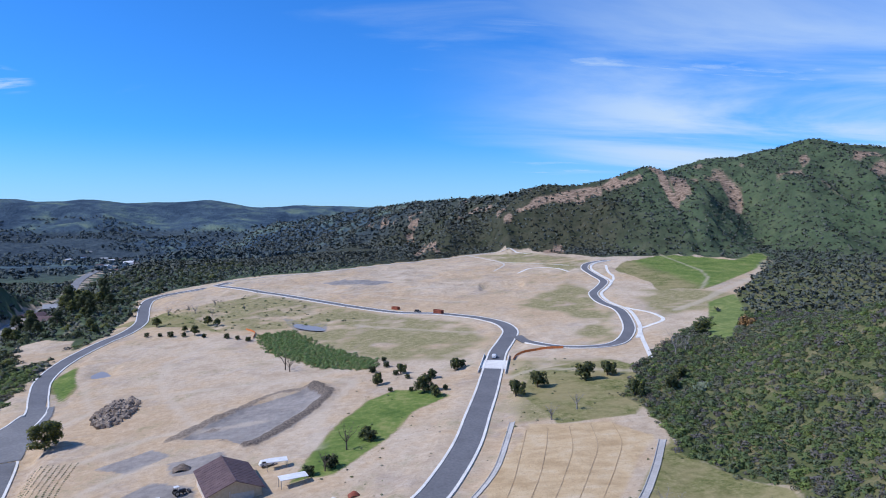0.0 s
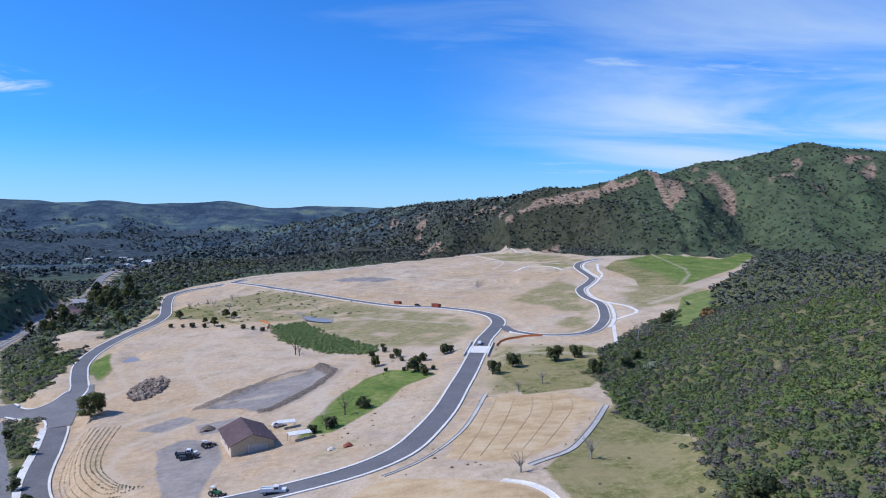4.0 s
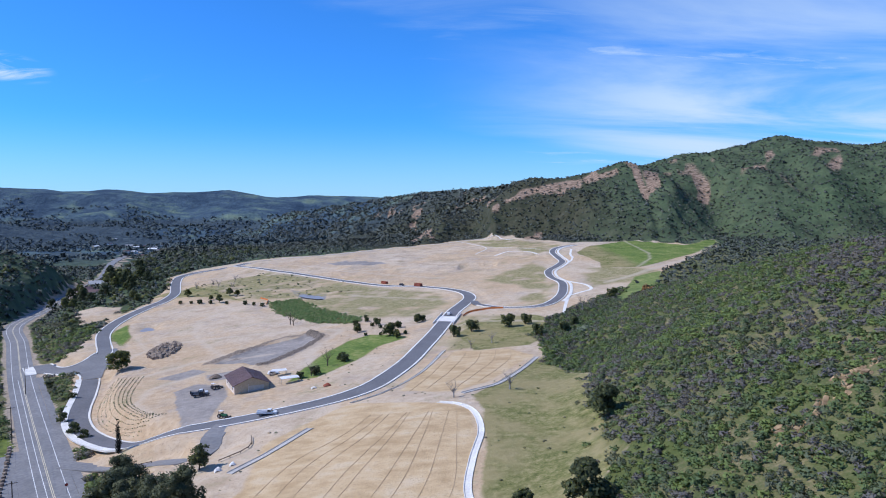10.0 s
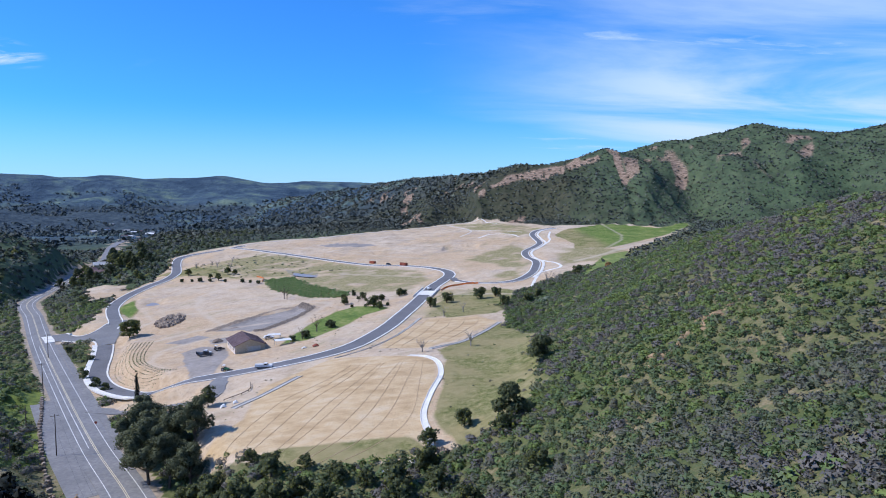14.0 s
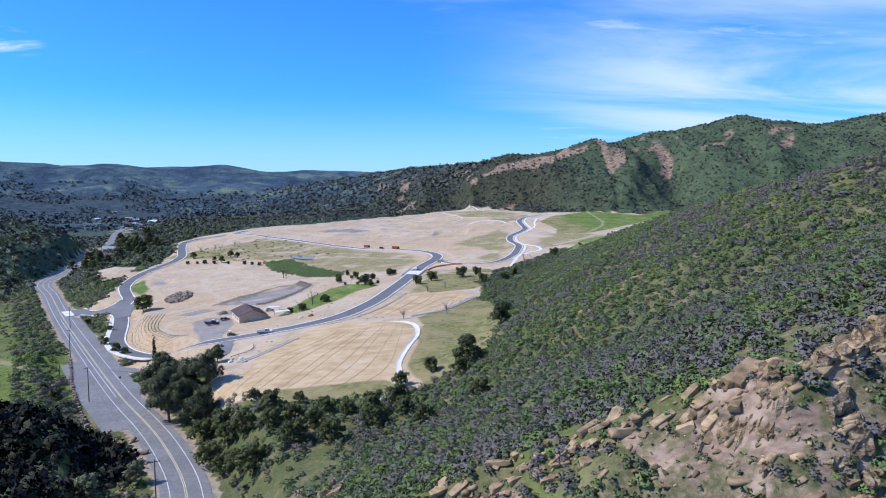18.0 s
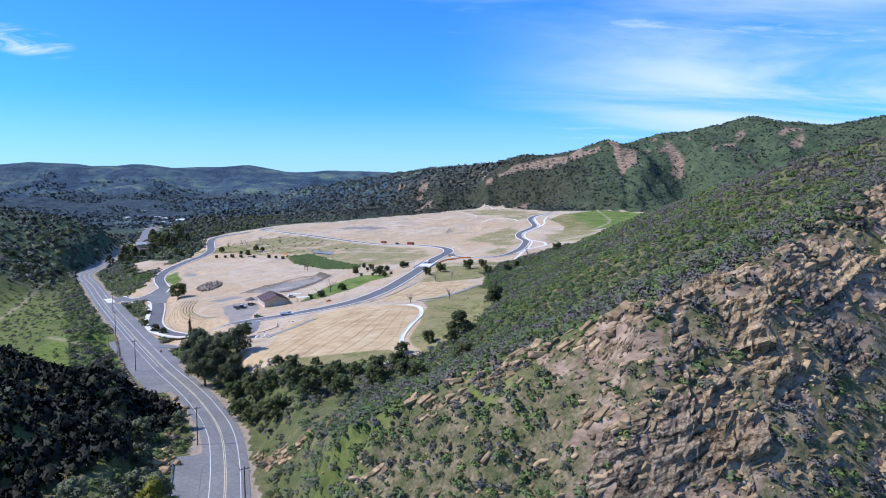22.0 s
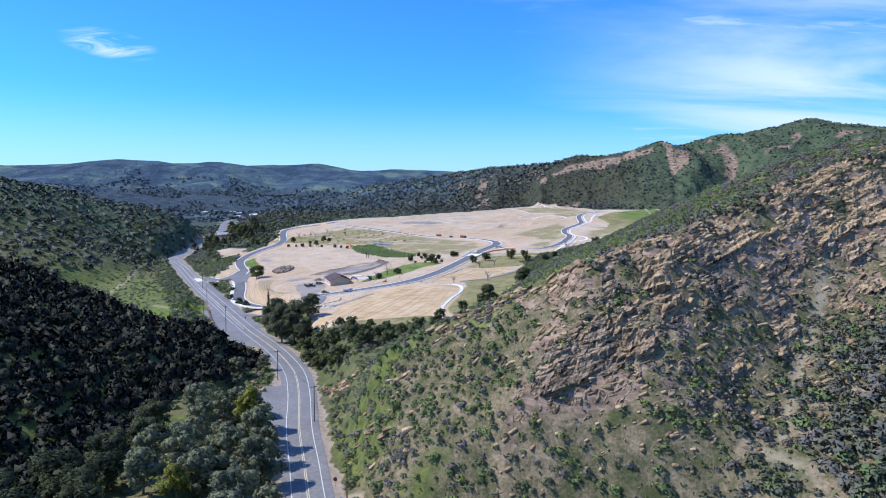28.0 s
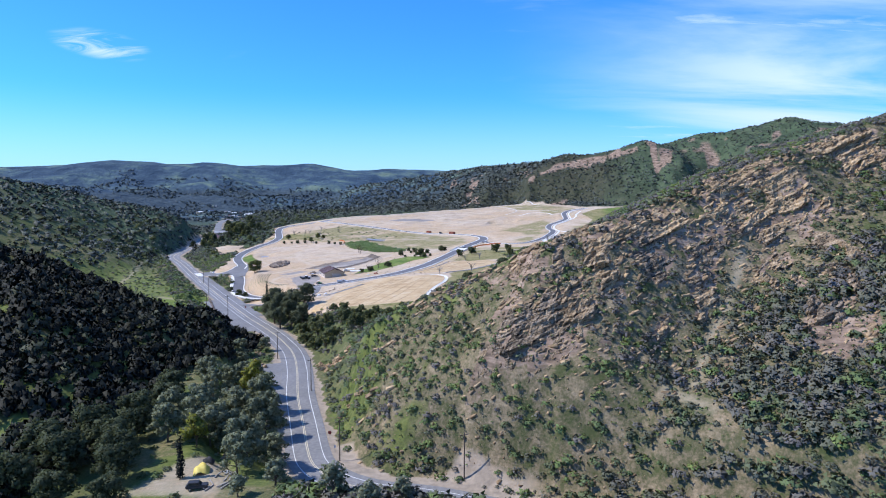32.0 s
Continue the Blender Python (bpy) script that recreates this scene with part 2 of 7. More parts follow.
def land(x, y, fine=True):
    x, y = np.asarray(x, float), np.asarray(y, float)
    g = site(x, y)
    wob = fbm(x, y, 60, 4, 3)
    big = fbm(x, y, 240, 4, 11)
    gully = np.abs(fbm(x + 31, 0.4 * y, 95, 4, 23))
    hills = [
        ridge(SPUR, 0.52, 1.3, x, y, 4) + 2.0 * wob,
        ridge(EAST_HILL, 0.5, 0.55, x, y, 12) + 2.5 * wob,
        ridge(MOUNTAIN, 0.42, 0.5, x, y, 10) + 4 * wob - 3 + (8 * big - 62 * gully + 8) * smooth(0, 120, along(MOUNTAIN, x, y)[0]) - 16 * np.exp(-((x - 62) / 70) ** 2 - ((y - 800) / 60) ** 2),
        ridge(LEFT_NEAR, 0.7, 0.62, x, y, 8) + 3 * wob,
        ridge(LEFT_FRONT, 0.68, 0.6, x, y, 8) + 3 * wob,
        ridge(LEFT_CREST, 0.6, 0.62, x, y, 6) + 1.5 * wob,
        ridge(LEFT_FAR, 0.45, 0.46, x, y, 14) + 6 * wob,
        ridge(HORIZON, 0.2, 0.2, x, y, 20) + 6 * fbm(x, y, 150, 3, 13) - 110 * np.abs(fbm(x, y, 520, 4, 29)) * smooth(0, 400, along(HORIZON, x, y)[0]),
        ridge(MIDDLE, 0.16, 0.2, x, y, 40) + 20 * big,
    ]
    k = 2.5
    stack = np.stack([g] + hills)
    top = stack.max(0)
    h = top + k * np.log(np.exp((stack - top) / k).sum(0))
    wild = smooth(0.5, 6, h - g - 0.0)
    if fine:
        h = h + wild * (1.2 * fbm(x, y, 14, 3, 41))
        crag = smooth(34, 6, along(SPUR[2:9], x, y)[0]) * smooth(120, 60, np.abs(y + 20)) * (along(SPUR, x, y)[2] < 0)
        bed = h - 0.42 * x + 2.5 * fbm(x, y, 22, 3, 73)
        h = h + crag * (2.6 * fbm(x * 0.8 + y * 0.6, y - x * 0.4, 9, 4, 71) - 0.6 + 1.0 * np.abs(np.sin(bed * 0.55)))
        h = h + (1 - wild) * (0.35 * fbm(x, y, 25, 3, 57) + 0.16 * fbm(x, y, 5, 2, 59))
    for line, half in ROADS:
        box = np.array(line)
        near = (x > box[:, 0].min() - 20) & (x < box[:, 0].max() + 20) & (y > box[:, 1].min() - 20) & (y < box[:, 1].max() + 20)
        if near.any():
            d, z, side = along(line, x[near], y[near])
            cut = smooth(half + 7, half + 1.5, d)
            h[near] = h[near] * (1 - cut) + cut * z
    d, z, side = along(HIGHWAY, x, y)
    wide = np.where((side > 0) & (y > -60) & (y < 190), 15.0, 9.0)
    cut = smooth(wide + 14, wide + 1, d)
    return h * (1 - cut) + cut * (z - 0.05)


def axis_steps(near0, near1, step, far0, far1, grow=1.07):
    mid = list(np.arange(near0, near1 + 0.01, step))
    low, s = [], step
    while (low[-1] if low else near0) > far0:
        s *= grow
        low.append((low[-1] if low else near0) - s)
    high, s = [], step
    while (high[-1] if high else near1) < far1:
        s *= grow
        high.append((high[-1] if high else near1) + s)
    return np.array(low[::-1] + mid + high)


GX = np.unique(np.r_[axis_steps(-270, 230, 2.2, -5400, 5000, 1.05), np.arange(21, 151, 2.0)])
GY = np.unique(np.r_[axis_steps(-130, 480, 2.4, -1500, 4900, 1.04), np.arange(-70.9, 8, 2.2)])
gx, gy = np.meshgrid(GX, GY)
gz = land(gx, gy)


def grid_mesh(name, x, y, z):
    rows, cols = x.shape
    i = np.arange(rows * cols).reshape(rows, cols)
    quads = np.stack([i[:-1, :-1], i[:-1, 1:], i[1:, 1:], i[1:, :-1]], -1).reshape(-1, 4)
    me = bpy.data.meshes.new(name)
    me.vertices.add(rows * cols)
    me.vertices.foreach_set("co", np.stack([x, y, z], -1).astype(np.float32).ravel())
    me.loops.add(quads.size)
    me.loops.foreach_set("vertex_index", quads.astype(np.int32).ravel())
    me.polygons.add(len(quads))
    me.polygons.foreach_set("loop_start", np.arange(0, quads.size, 4, dtype=np.int32))
    me.polygons.foreach_set("use_smooth", np.ones(len(quads), dtype=bool))
    me.update()
    return me


def ground_z(x, y):
    """The height of the ground sheet at places."""
    x, y = np.asarray(x, float), np.asarray(y, float)
    i = np.clip(np.searchsorted(GX, x) - 1, 0, len(GX) - 2)
    j = np.clip(np.searchsorted(GY, y) - 1, 0, len(GY) - 2)
    u, v = (x - GX[i]) / (GX[i + 1] - GX[i]), (y - GY[j]) / (GY[j + 1] - GY[j])
    return (gz[j, i] * (1 - u) + gz[j, i + 1] * u) * (1 - v) + (gz[j + 1, i] * (1 - u) + gz[j + 1, i + 1] * u) * v


def inside(poly, x, y, soft=2.0):
    """1 inside a polygon and 0 outside, with a soft edge."""
    x, y = np.asarray(x, float), np.asarray(y, float)
    odd, best = np.zeros(x.shape, bool), np.full(x.shape, 1e9)
    for (ax, ay), (bx, by) in zip(poly, poly[1:] + poly[:1]):
        if ay != by:
            odd ^= ((ay > y) != (by > y)) & (x < (bx - ax) * (y - ay) / (by - ay) + ax)
        s = np.clip(((x - ax) * (bx - ax) + (y - ay) * (by - ay)) / ((bx - ax) ** 2 + (by - ay) ** 2 + 1e-9), 0, 1)
        best = np.minimum(best, np.hypot(x - ax - s * (bx - ax), y - ay - s * (by - ay)))
    return smooth(-soft, soft, np.where(odd, best, -best))


SITE = [(-45, 105), (-58, 130), (-78, 150), (-104, 178), (-122, 204), (-146, 244), (-158, 264), (-170, 290), (-196, 322), (-208, 380), (-226, 440), (-220, 500), (-231, 560), (-255, 620), (-248, 670), (-205, 715), (-123, 728), (-50, 785), (45, 826),
        (95, 800), (150, 690), (205, 692), (278, 648), (240, 570), (175, 470), (130, 405), (102, 371), (65, 320), (54, 290), (54, 259), (50, 240), (60, 195), (61, 142), (57, 116), (36, 92), (15, 82), (-22, 88)]
GRASS = [[(-53, 235), (-50, 259), (-44, 290), (-38, 309), (-28, 320), (-15, 315), (-7, 305), (-21, 290), (-29, 263), (-35, 250), (-41, 239), (-49, 238)],
         [(-201, 392), (-205, 425), (-182, 380), (-174, 349)],
         [(50, 239), (27, 196), (20, 184), (24, 168), (23, 140), (20, 120), (21, 99), (30, 77), (36, 92), (57, 116), (61, 142), (60, 195)],
         [(135, 604), (153, 642), (205, 694), (255, 650), (308, 712), (297, 672), (246, 590), (186, 515), (161, 486), (149, 498), (135, 495), (140, 529), (138, 561)],
         [(-228, 520), (-205, 515), (-160, 490), (-130, 465), (-165, 505), (-185, 535), (-205, 560)],
         [(15, 300), (30, 330), (60, 335), (70, 310), (50, 265), (25, 262)],
         [(-30, 92), (-22, 100), (12, 98), (18, 86), (-10, 84)], [(-88, 168), (-76, 164), (-78, 158), (-92, 163)], [(-117, 460), (-97, 466), (-75, 421), (-40, 374), (-40, 358), (-64, 370), (-98, 412)]]
DRY = [[(-212, 545), (-150, 598), (-96, 548), (-40, 490), (5, 455), (14, 400), (0, 360), (-30, 370), (-60, 400), (-110, 470), (-150, 480), (-200, 520)],
       [(38, 496), (95, 560), (91, 496), (83, 403), (74, 375), (55, 369), (72, 418), (63, 455)],
       [(50, 560), (112, 640), (130, 690), (90, 790), (40, 800), (60, 720), (90, 680), (100, 620)],
       [(110, 412), (150, 430), (170, 470), (150, 500), (130, 500), (115, 470)],
       [(12, 295), (10, 268), (40, 268), (52, 268), (66, 310), (55, 340), (25, 350)]]
GREY = [[(-99, 237), (-93, 247), (-80, 241), (-72, 222), (-72, 205), (-69, 193), (-78, 190), (-85, 208)], [(-100, 286), (-88, 316), (-65, 337), (-55, 329), (-56, 306), (-62, 284), (-70, 270), (-85, 282)],
        [(-118, 262), (-106, 276), (-96, 270), (-104, 255)], [(-112, 508), (-78, 480), (-75, 451), (-97, 470)], [(-110, 640), (-60, 625), (-40, 640), (-90, 665)], [(-94, 262), (-80, 268), (-72, 256), (-88, 250)]]
FIELD = [(-45, 107), (-39, 127), (-42, 159), (-21, 190), (10, 178), (19, 168), (19, 139), (16, 121), (16, 99), (10, 91), (-3, 93), (-22, 93)]
WEST_FIELD = [(-140, 130), (-112, 130), (-150, 190), (-262, 345), (-300, 360), (-330, 300), (-230, 200)]
TRACKS = [([(-100, 300), (-118, 330), (-140, 372), (-150, 410), (-140, 440)], 1.6), ([(-100, 262), (-112, 245), (-108, 222), (-92, 205)], 1.4), ([(161, 490), (186, 540), (197, 581), (205, 694)], 0.8), ([(10, 322), (30, 330), (55, 320), (68, 312)], 1.4),
          ([(-60, 470), (-20, 440), (10, 420)], 1.2), ([(-46, 340), (-60, 350), (-100, 350), (-150, 345)], 2.0), ([(-50, 262), (-55, 300), (-46, 338)], 2.2), ([(-75, 300), (-110, 290), (-125, 270)], 1.6), ([(-160, 300), (-150, 330), (-168, 360), (-180, 384)], 1.2),
          ([(-120, 630), (-60, 590), (0, 600), (50, 560)], 2.5), ([(-150, 660), (-90, 600), (-40, 560), (10, 520)], 2.0), ([(-190, 150), (-230, 190), (-270, 260)], 1.6), ([(-300, 392), (-240, 240), (-190, 152), (-130, 60)], 1.4), ([(129, -18), (126, -27), (122, -35), (116, -45), (112, -52), (104, -66)], 0.7), ([(-280, 560), (-262, 540), (-255, 510)], 1.2), ([(97, -66), (106, -74)], 0.9), ([(123, 430), (148, 452), (188, 502), (220, 542), (285, 649)], 2.6), ([(-173, 192), (-144, 170), (-132, 168)], 1.2), ([(-150, 116), (-124, 115), (-106, 112), (-96, 106)], 1.2), ([(-285, 420), (-325, 520), (-360, 640), (-400, 780)], 3.0)]
GLADE = [(146, 443), (172, 467), (155, 417), (129, 367), (112, 335), (106, 350), (124, 390)]
SLIP = [(123, 560), (145, 542), (133, 484), (153, 471), (143, 434), (114, 421), (109, 444), (108, 499)]
edge = 5 * fbm(gx, gy, 22, 3, 91)
off_site = 1 - inside(SITE, gx + edge, gy + edge, 3)
on_hill = smooth(2.0, 7.0, gz - site(gx, gy)) * smooth(420, 380, gy - gx * 0.4)
wild = np.maximum(off_site, on_hill * smooth(40, 60, gx))
wild = np.maximum(wild, smooth(2.5, 6.0, gz - site(gx, gy)) * smooth(640, 700, gy))
for road_line, road_half in ROADS:
    wild = wild * smooth(road_half - 0.5, road_half + 2.5, along(road_line, gx, gy)[0])
wild = wild * (1 - inside([(-213, 331), (-203, 313), (-182, 303), (-172, 298), (-162, 284), (-153, 287), (-174, 347), (-184, 345), (-187, 320), (-205, 333)], gx, gy, 2))
wild = wild * (1 - inside([(-277, 491), (-264, 500), (-240, 490), (-225, 459), (-228, 439), (-242, 433)], gx + edge, gy + edge, 4))
open_slope = np.max([inside(p, gx + 0.5 * edge, gy + 0.5 * edge, 3) for p in (GRASS[3], GLADE, SLIP)], 0)
wild = wild * (1 - open_slope)
hd = along(HIGHWAY, gx, gy)
verge = smooth(9.0, 7.2, hd[0] + 2.5 * fbm(gx, gy, 12, 3, 99))
verge = np.maximum(verge, 0.8 * smooth(15, 10.5, hd[0] + 7 * fbm(gx, gy, 12, 3, 117)) * (hd[2] < 0) * smooth(6, 14, gx) * smooth(80, 55, gx) * smooth(-38, -48, gy))
verge = np.maximum(verge, 0.5 * inside([(-26, -96), (2, -98), (-2, -74), (-10, -66), (-20, -72)], gx + edge, gy + edge, 4))
zones = {
    "wild": np.clip(wild - verge, 0, 1),
    "grass": np.max([inside(p, gx + 0.6 * edge, gy + 0.6 * edge, 3) for p in GRASS], 0),
    "dry": np.max([inside(p, gx + 2.2 * edge, gy - 2.2 * edge, 9) for p in DRY], 0),
    "grey": np.max([inside(p, gx + 0.4 * edge, gy + 0.4 * edge, 2) for p in GREY], 0),
    "field": np.maximum(inside(FIELD, gx, gy, 3), inside([(-6, 198), (14, 190), (26, 202), (36, 220), (46, 242), (40, 260), (16, 264), (4, 235)], gx + edge, gy + edge, 3)),
    "verge": verge,
    "track": np.max([smooth(w + 1.2, w - 0.6, along([(px, py, 0) for px, py in line], gx, gy)[0] + 0.8 * fbm(gx, gy, 8, 2, 103)) for line, w in TRACKS], 0),
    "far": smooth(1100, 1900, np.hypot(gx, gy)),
    "soil": smooth(105, 65, along(SPUR, gx, gy)[0]) * (along(SPUR, gx, gy)[2] < 0) * smooth(-5, 30, gx),
    "bright": np.max([0.9 * inside(GRASS[3], gx + edge, gy + edge, 4) * smooth(135, 190, gx), inside(GLADE, gx, gy, 3), 0.85 * inside(GRASS[0], gx + 0.4 * edge, gy + 0.4 * edge, 2.5), 0.8 * inside(GRASS[1], gx, gy, 2),
                      0.9 * inside([(390, 753), (440, 787), (510, 828), (560, 830), (540, 760), (451, 735), (418, 745)], gx + 2 * edge, gy + 2 * edge, 16)], 0),
    "woods": smooth(1050, 1350, np.hypot(gx, gy)) * smooth(62, 30, gz) * smooth(-0.32, -0.05, fbm(gx, gy, 260, 4, 191) - 0.5 * inside([(-1075, 2058), (-746, 2142), (-560, 1500), (-669, 1308)], gx, gy, 60) - inside([(-881, 2400), (-469, 2091), (-431, 1971), (-844, 2248)], gx, gy, 30)),
    "spring": 0.8 * smooth(62, 40, gx) * (hd[0] > 9) * smooth(-4, -14, gy) * smooth(-130, -100, gy) * smooth(-0.25, 0.15, fbm(gx, gy, 16, 3, 193)),
    "dense": smooth(420, 620, gy - 0.3 * gx),
    "berm": smooth(4.0, 1.6, along([(-72, 270, 0), (-66, 284, 0), (-59, 304, 0), (-55, 325, 0), (-62, 337, 0)], gx, gy)[0] + 1.6 * fbm(gx, gy, 6, 2, 107)),
    "bank": np.maximum(smooth(2.4, 0.6, along([(-64, 338, 0), (-79, 331, 0), (-91, 311, 0), (-103, 284, 0)], gx, gy)[0] + 1.2 * fbm(gx, gy, 7, 2, 109)),
                       inside([(-103, 286), (-93, 297), (-82, 291), (-78, 268), (-90, 273)], gx + 0.6 * edge, gy + 0.6 * edge, 2) * smooth(-0.05, 0.2, fbm(gx, gy, 7, 3, 111))),
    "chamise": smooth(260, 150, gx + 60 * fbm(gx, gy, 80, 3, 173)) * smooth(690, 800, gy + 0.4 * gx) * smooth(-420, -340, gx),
    "lush": np.maximum(0.55 * inside(WEST_FIELD, gx + edge, gy, 8), inside([(-172, 186), (-155, 217), (-100, 121), (-112, 104), (-140, 112), (-160, 150)], gx + edge, gy + edge, 5)),
}
CRAGS = [[(52, -30), (69, -37), (86, -33), (107, -20), (121, -11), (136, 1), (159, 12), (184, 20), (175, -3), (159, -3), (157, -17), (145, -24), (132, -25), (127, -22), (119, -23), (106, -33), (85, -45), (69, -46), (56, -41)],
         [(60, -46), (69, -44), (85, -43), (90, -48), (88, -55), (73, -57), (59, -54)], [(95, -57), (103, -45), (112, -37), (120, -35), (117, -43), (107, -52), (102, -56)],
         [(127, -33), (143, -26), (150, -24), (154, -40), (144, -43), (129, -41)], [(136, -47), (149, -41), (148, -51), (144, -65), (134, -74), (129, -64)],
         [(56, -51), (73, -52), (80, -57), (79, -63), (68, -62), (57, -58)], [(111, -16), (125, -6), (142, 1), (165, 13), (160, -4), (151, -12), (150, -18), (133, -18), (121, -25), (113, -22)], [(124, -36), (134, -25), (143, -21), (150, -25), (148, -34), (132, -39)], [(107, -33), (117, -27), (120, -33), (110, -40)], [(98, -36), (106, -38), (100, -46), (92, -42)]]


def crag_mask(x, y):
    """How far bare rock shows on the spur: 1 on the ledges."""
    rough = 3.2 * fbm(x, y, 9, 4, 83)
    mask = np.max([inside(p, x + rough, y - rough, 1.6) for p in CRAGS], 0)
    loose = smooth(0.24, 0.36, fbm(x * 0.9 + y * 0.5, y - 0.5 * x, 14, 4, 87)) * smooth(34, 20, along(SPUR, x, y)[0]) * (along(SPUR, x, y)[2] < 0) * smooth(25, 50, x)
    return np.maximum(mask * smooth(-0.06, 0.06, fbm(x, y, 7, 4, 89) + 0.07), 0.8 * loose)


crags = crag_mask(gx, gy)
md = along(MOUNTAIN, gx, gy)
bald = 0.7 * smooth(0.30, 0.42, fbm(gx, gy, 40, 4, 97)) * smooth(740, 840, gy) * (gy < 960) * smooth(-60, 0, gx) * smooth(560, 480, gx)
bald = np.maximum(bald, 0.8 * smooth(0.24, 0.4, fbm(gx, gy, 60, 4, 101)) * smooth(120, 60, md[0]) * smooth(1000, 1060, gy) * (gy < 1900))
SCARS = [[(75, 864), (113, 898), (141, 912), (171, 912), (210, 912), (262, 916), (282, 904), (247, 876), (213, 872), (177, 850), (136, 890), (98, 850)], [(266, 896), (278, 896), (268, 786), (260, 790)], [(518, 922), (542, 902), (545, 874), (520, 838), (498, 834)],
         [(486, 915), (498, 909), (490, 860), (484, 868)], [(402, 872), (470, 925), (472, 908), (410, 850)], [(356, 904), (376, 902), (352, 842), (335, 846)], [(-60, 1369), (-33, 1334), (-36, 1168), (-50, 1183)], [(-39, 1135), (-2, 869), (2, 836), (-30, 860)], [(-170, 1699), (-83, 1467), (-70, 1411), (-145, 1511)],
         [(110, 794), (136, 803), (132, 752), (109, 757)], [(284, 882), (309, 902), (278, 820), (271, 828)]]
ragged = 9 * fbm(gx, gy, 30, 4, 93)
slides = [inside(p, gx + ragged, gy + ragged, 4) * smooth(-0.3, 0.0, fbm(gx, gy, 18, 3, 105)) for p in SCARS]
zones["rock"] = np.clip(np.max([crags, bald * 0.9] + slides, 0), 0, 1)
ex_mask = inside(GREY[1], gx, gy, 3)
gz = gz - 1.4 * ex_mask + 2.0 * zones["berm"] + zones["bank"] * (0.8 + 0.9 * fbm(gx, gy, 5, 2, 113))
gz = gz - 0.7 * inside([(-104, 503), (-80, 480), (-78, 458), (-96, 472)], gx, gy, 3)
gz = gz - 1.6 * inside([(-190, 416), (-178, 412), (-171, 396), (-182, 392)], gx, gy, 3)
gz = gz - 3.0 * inside([(27, 594), (59, 591), (57, 567), (25, 566)], gx, gy, 2.5)
# the junction with the highway is evened out
JUNCTION = [(-213, 331), (-203, 313), (-192, 309), (-182, 303.5), (-172, 298), (-165, 290), (-162, 284), (-153, 287), (-158, 300), (-162, 315), (-167, 332), (-174, 347), (-184, 345), (-181.5, 334), (-182, 325), (-187, 320), (-196, 325), (-205, 333)]
even = inside(JUNCTION, gx, gy, 5)
for _ in range(30):
    mid_z = gz.copy()
    mid_z[1:-1, 1:-1] = (gz[:-2, 1:-1] + gz[2:, 1:-1] + gz[1:-1, :-2] + gz[1:-1, 2:]) / 4
    gz = gz * (1 - even) + even * mid_z
# the creek bed on the low side of the highway
gz = gz - 4.5 * smooth(6, 0, np.abs(hd[0] - 23)) * (hd[2] > 0) * smooth(-100, -60, gy) * smooth(120, 60, gy)
ground = tagged(new("ground", grid_mesh("ground", gx, gy, gz)), "bare graded earth, grass and chaparral hills of a canyon", "ground", kind="structure")
for key, value in zones.items():
    ground.data.attributes.new(key, "FLOAT", "POINT").data.foreach_set("value", value.astype(np.float32).ravel())

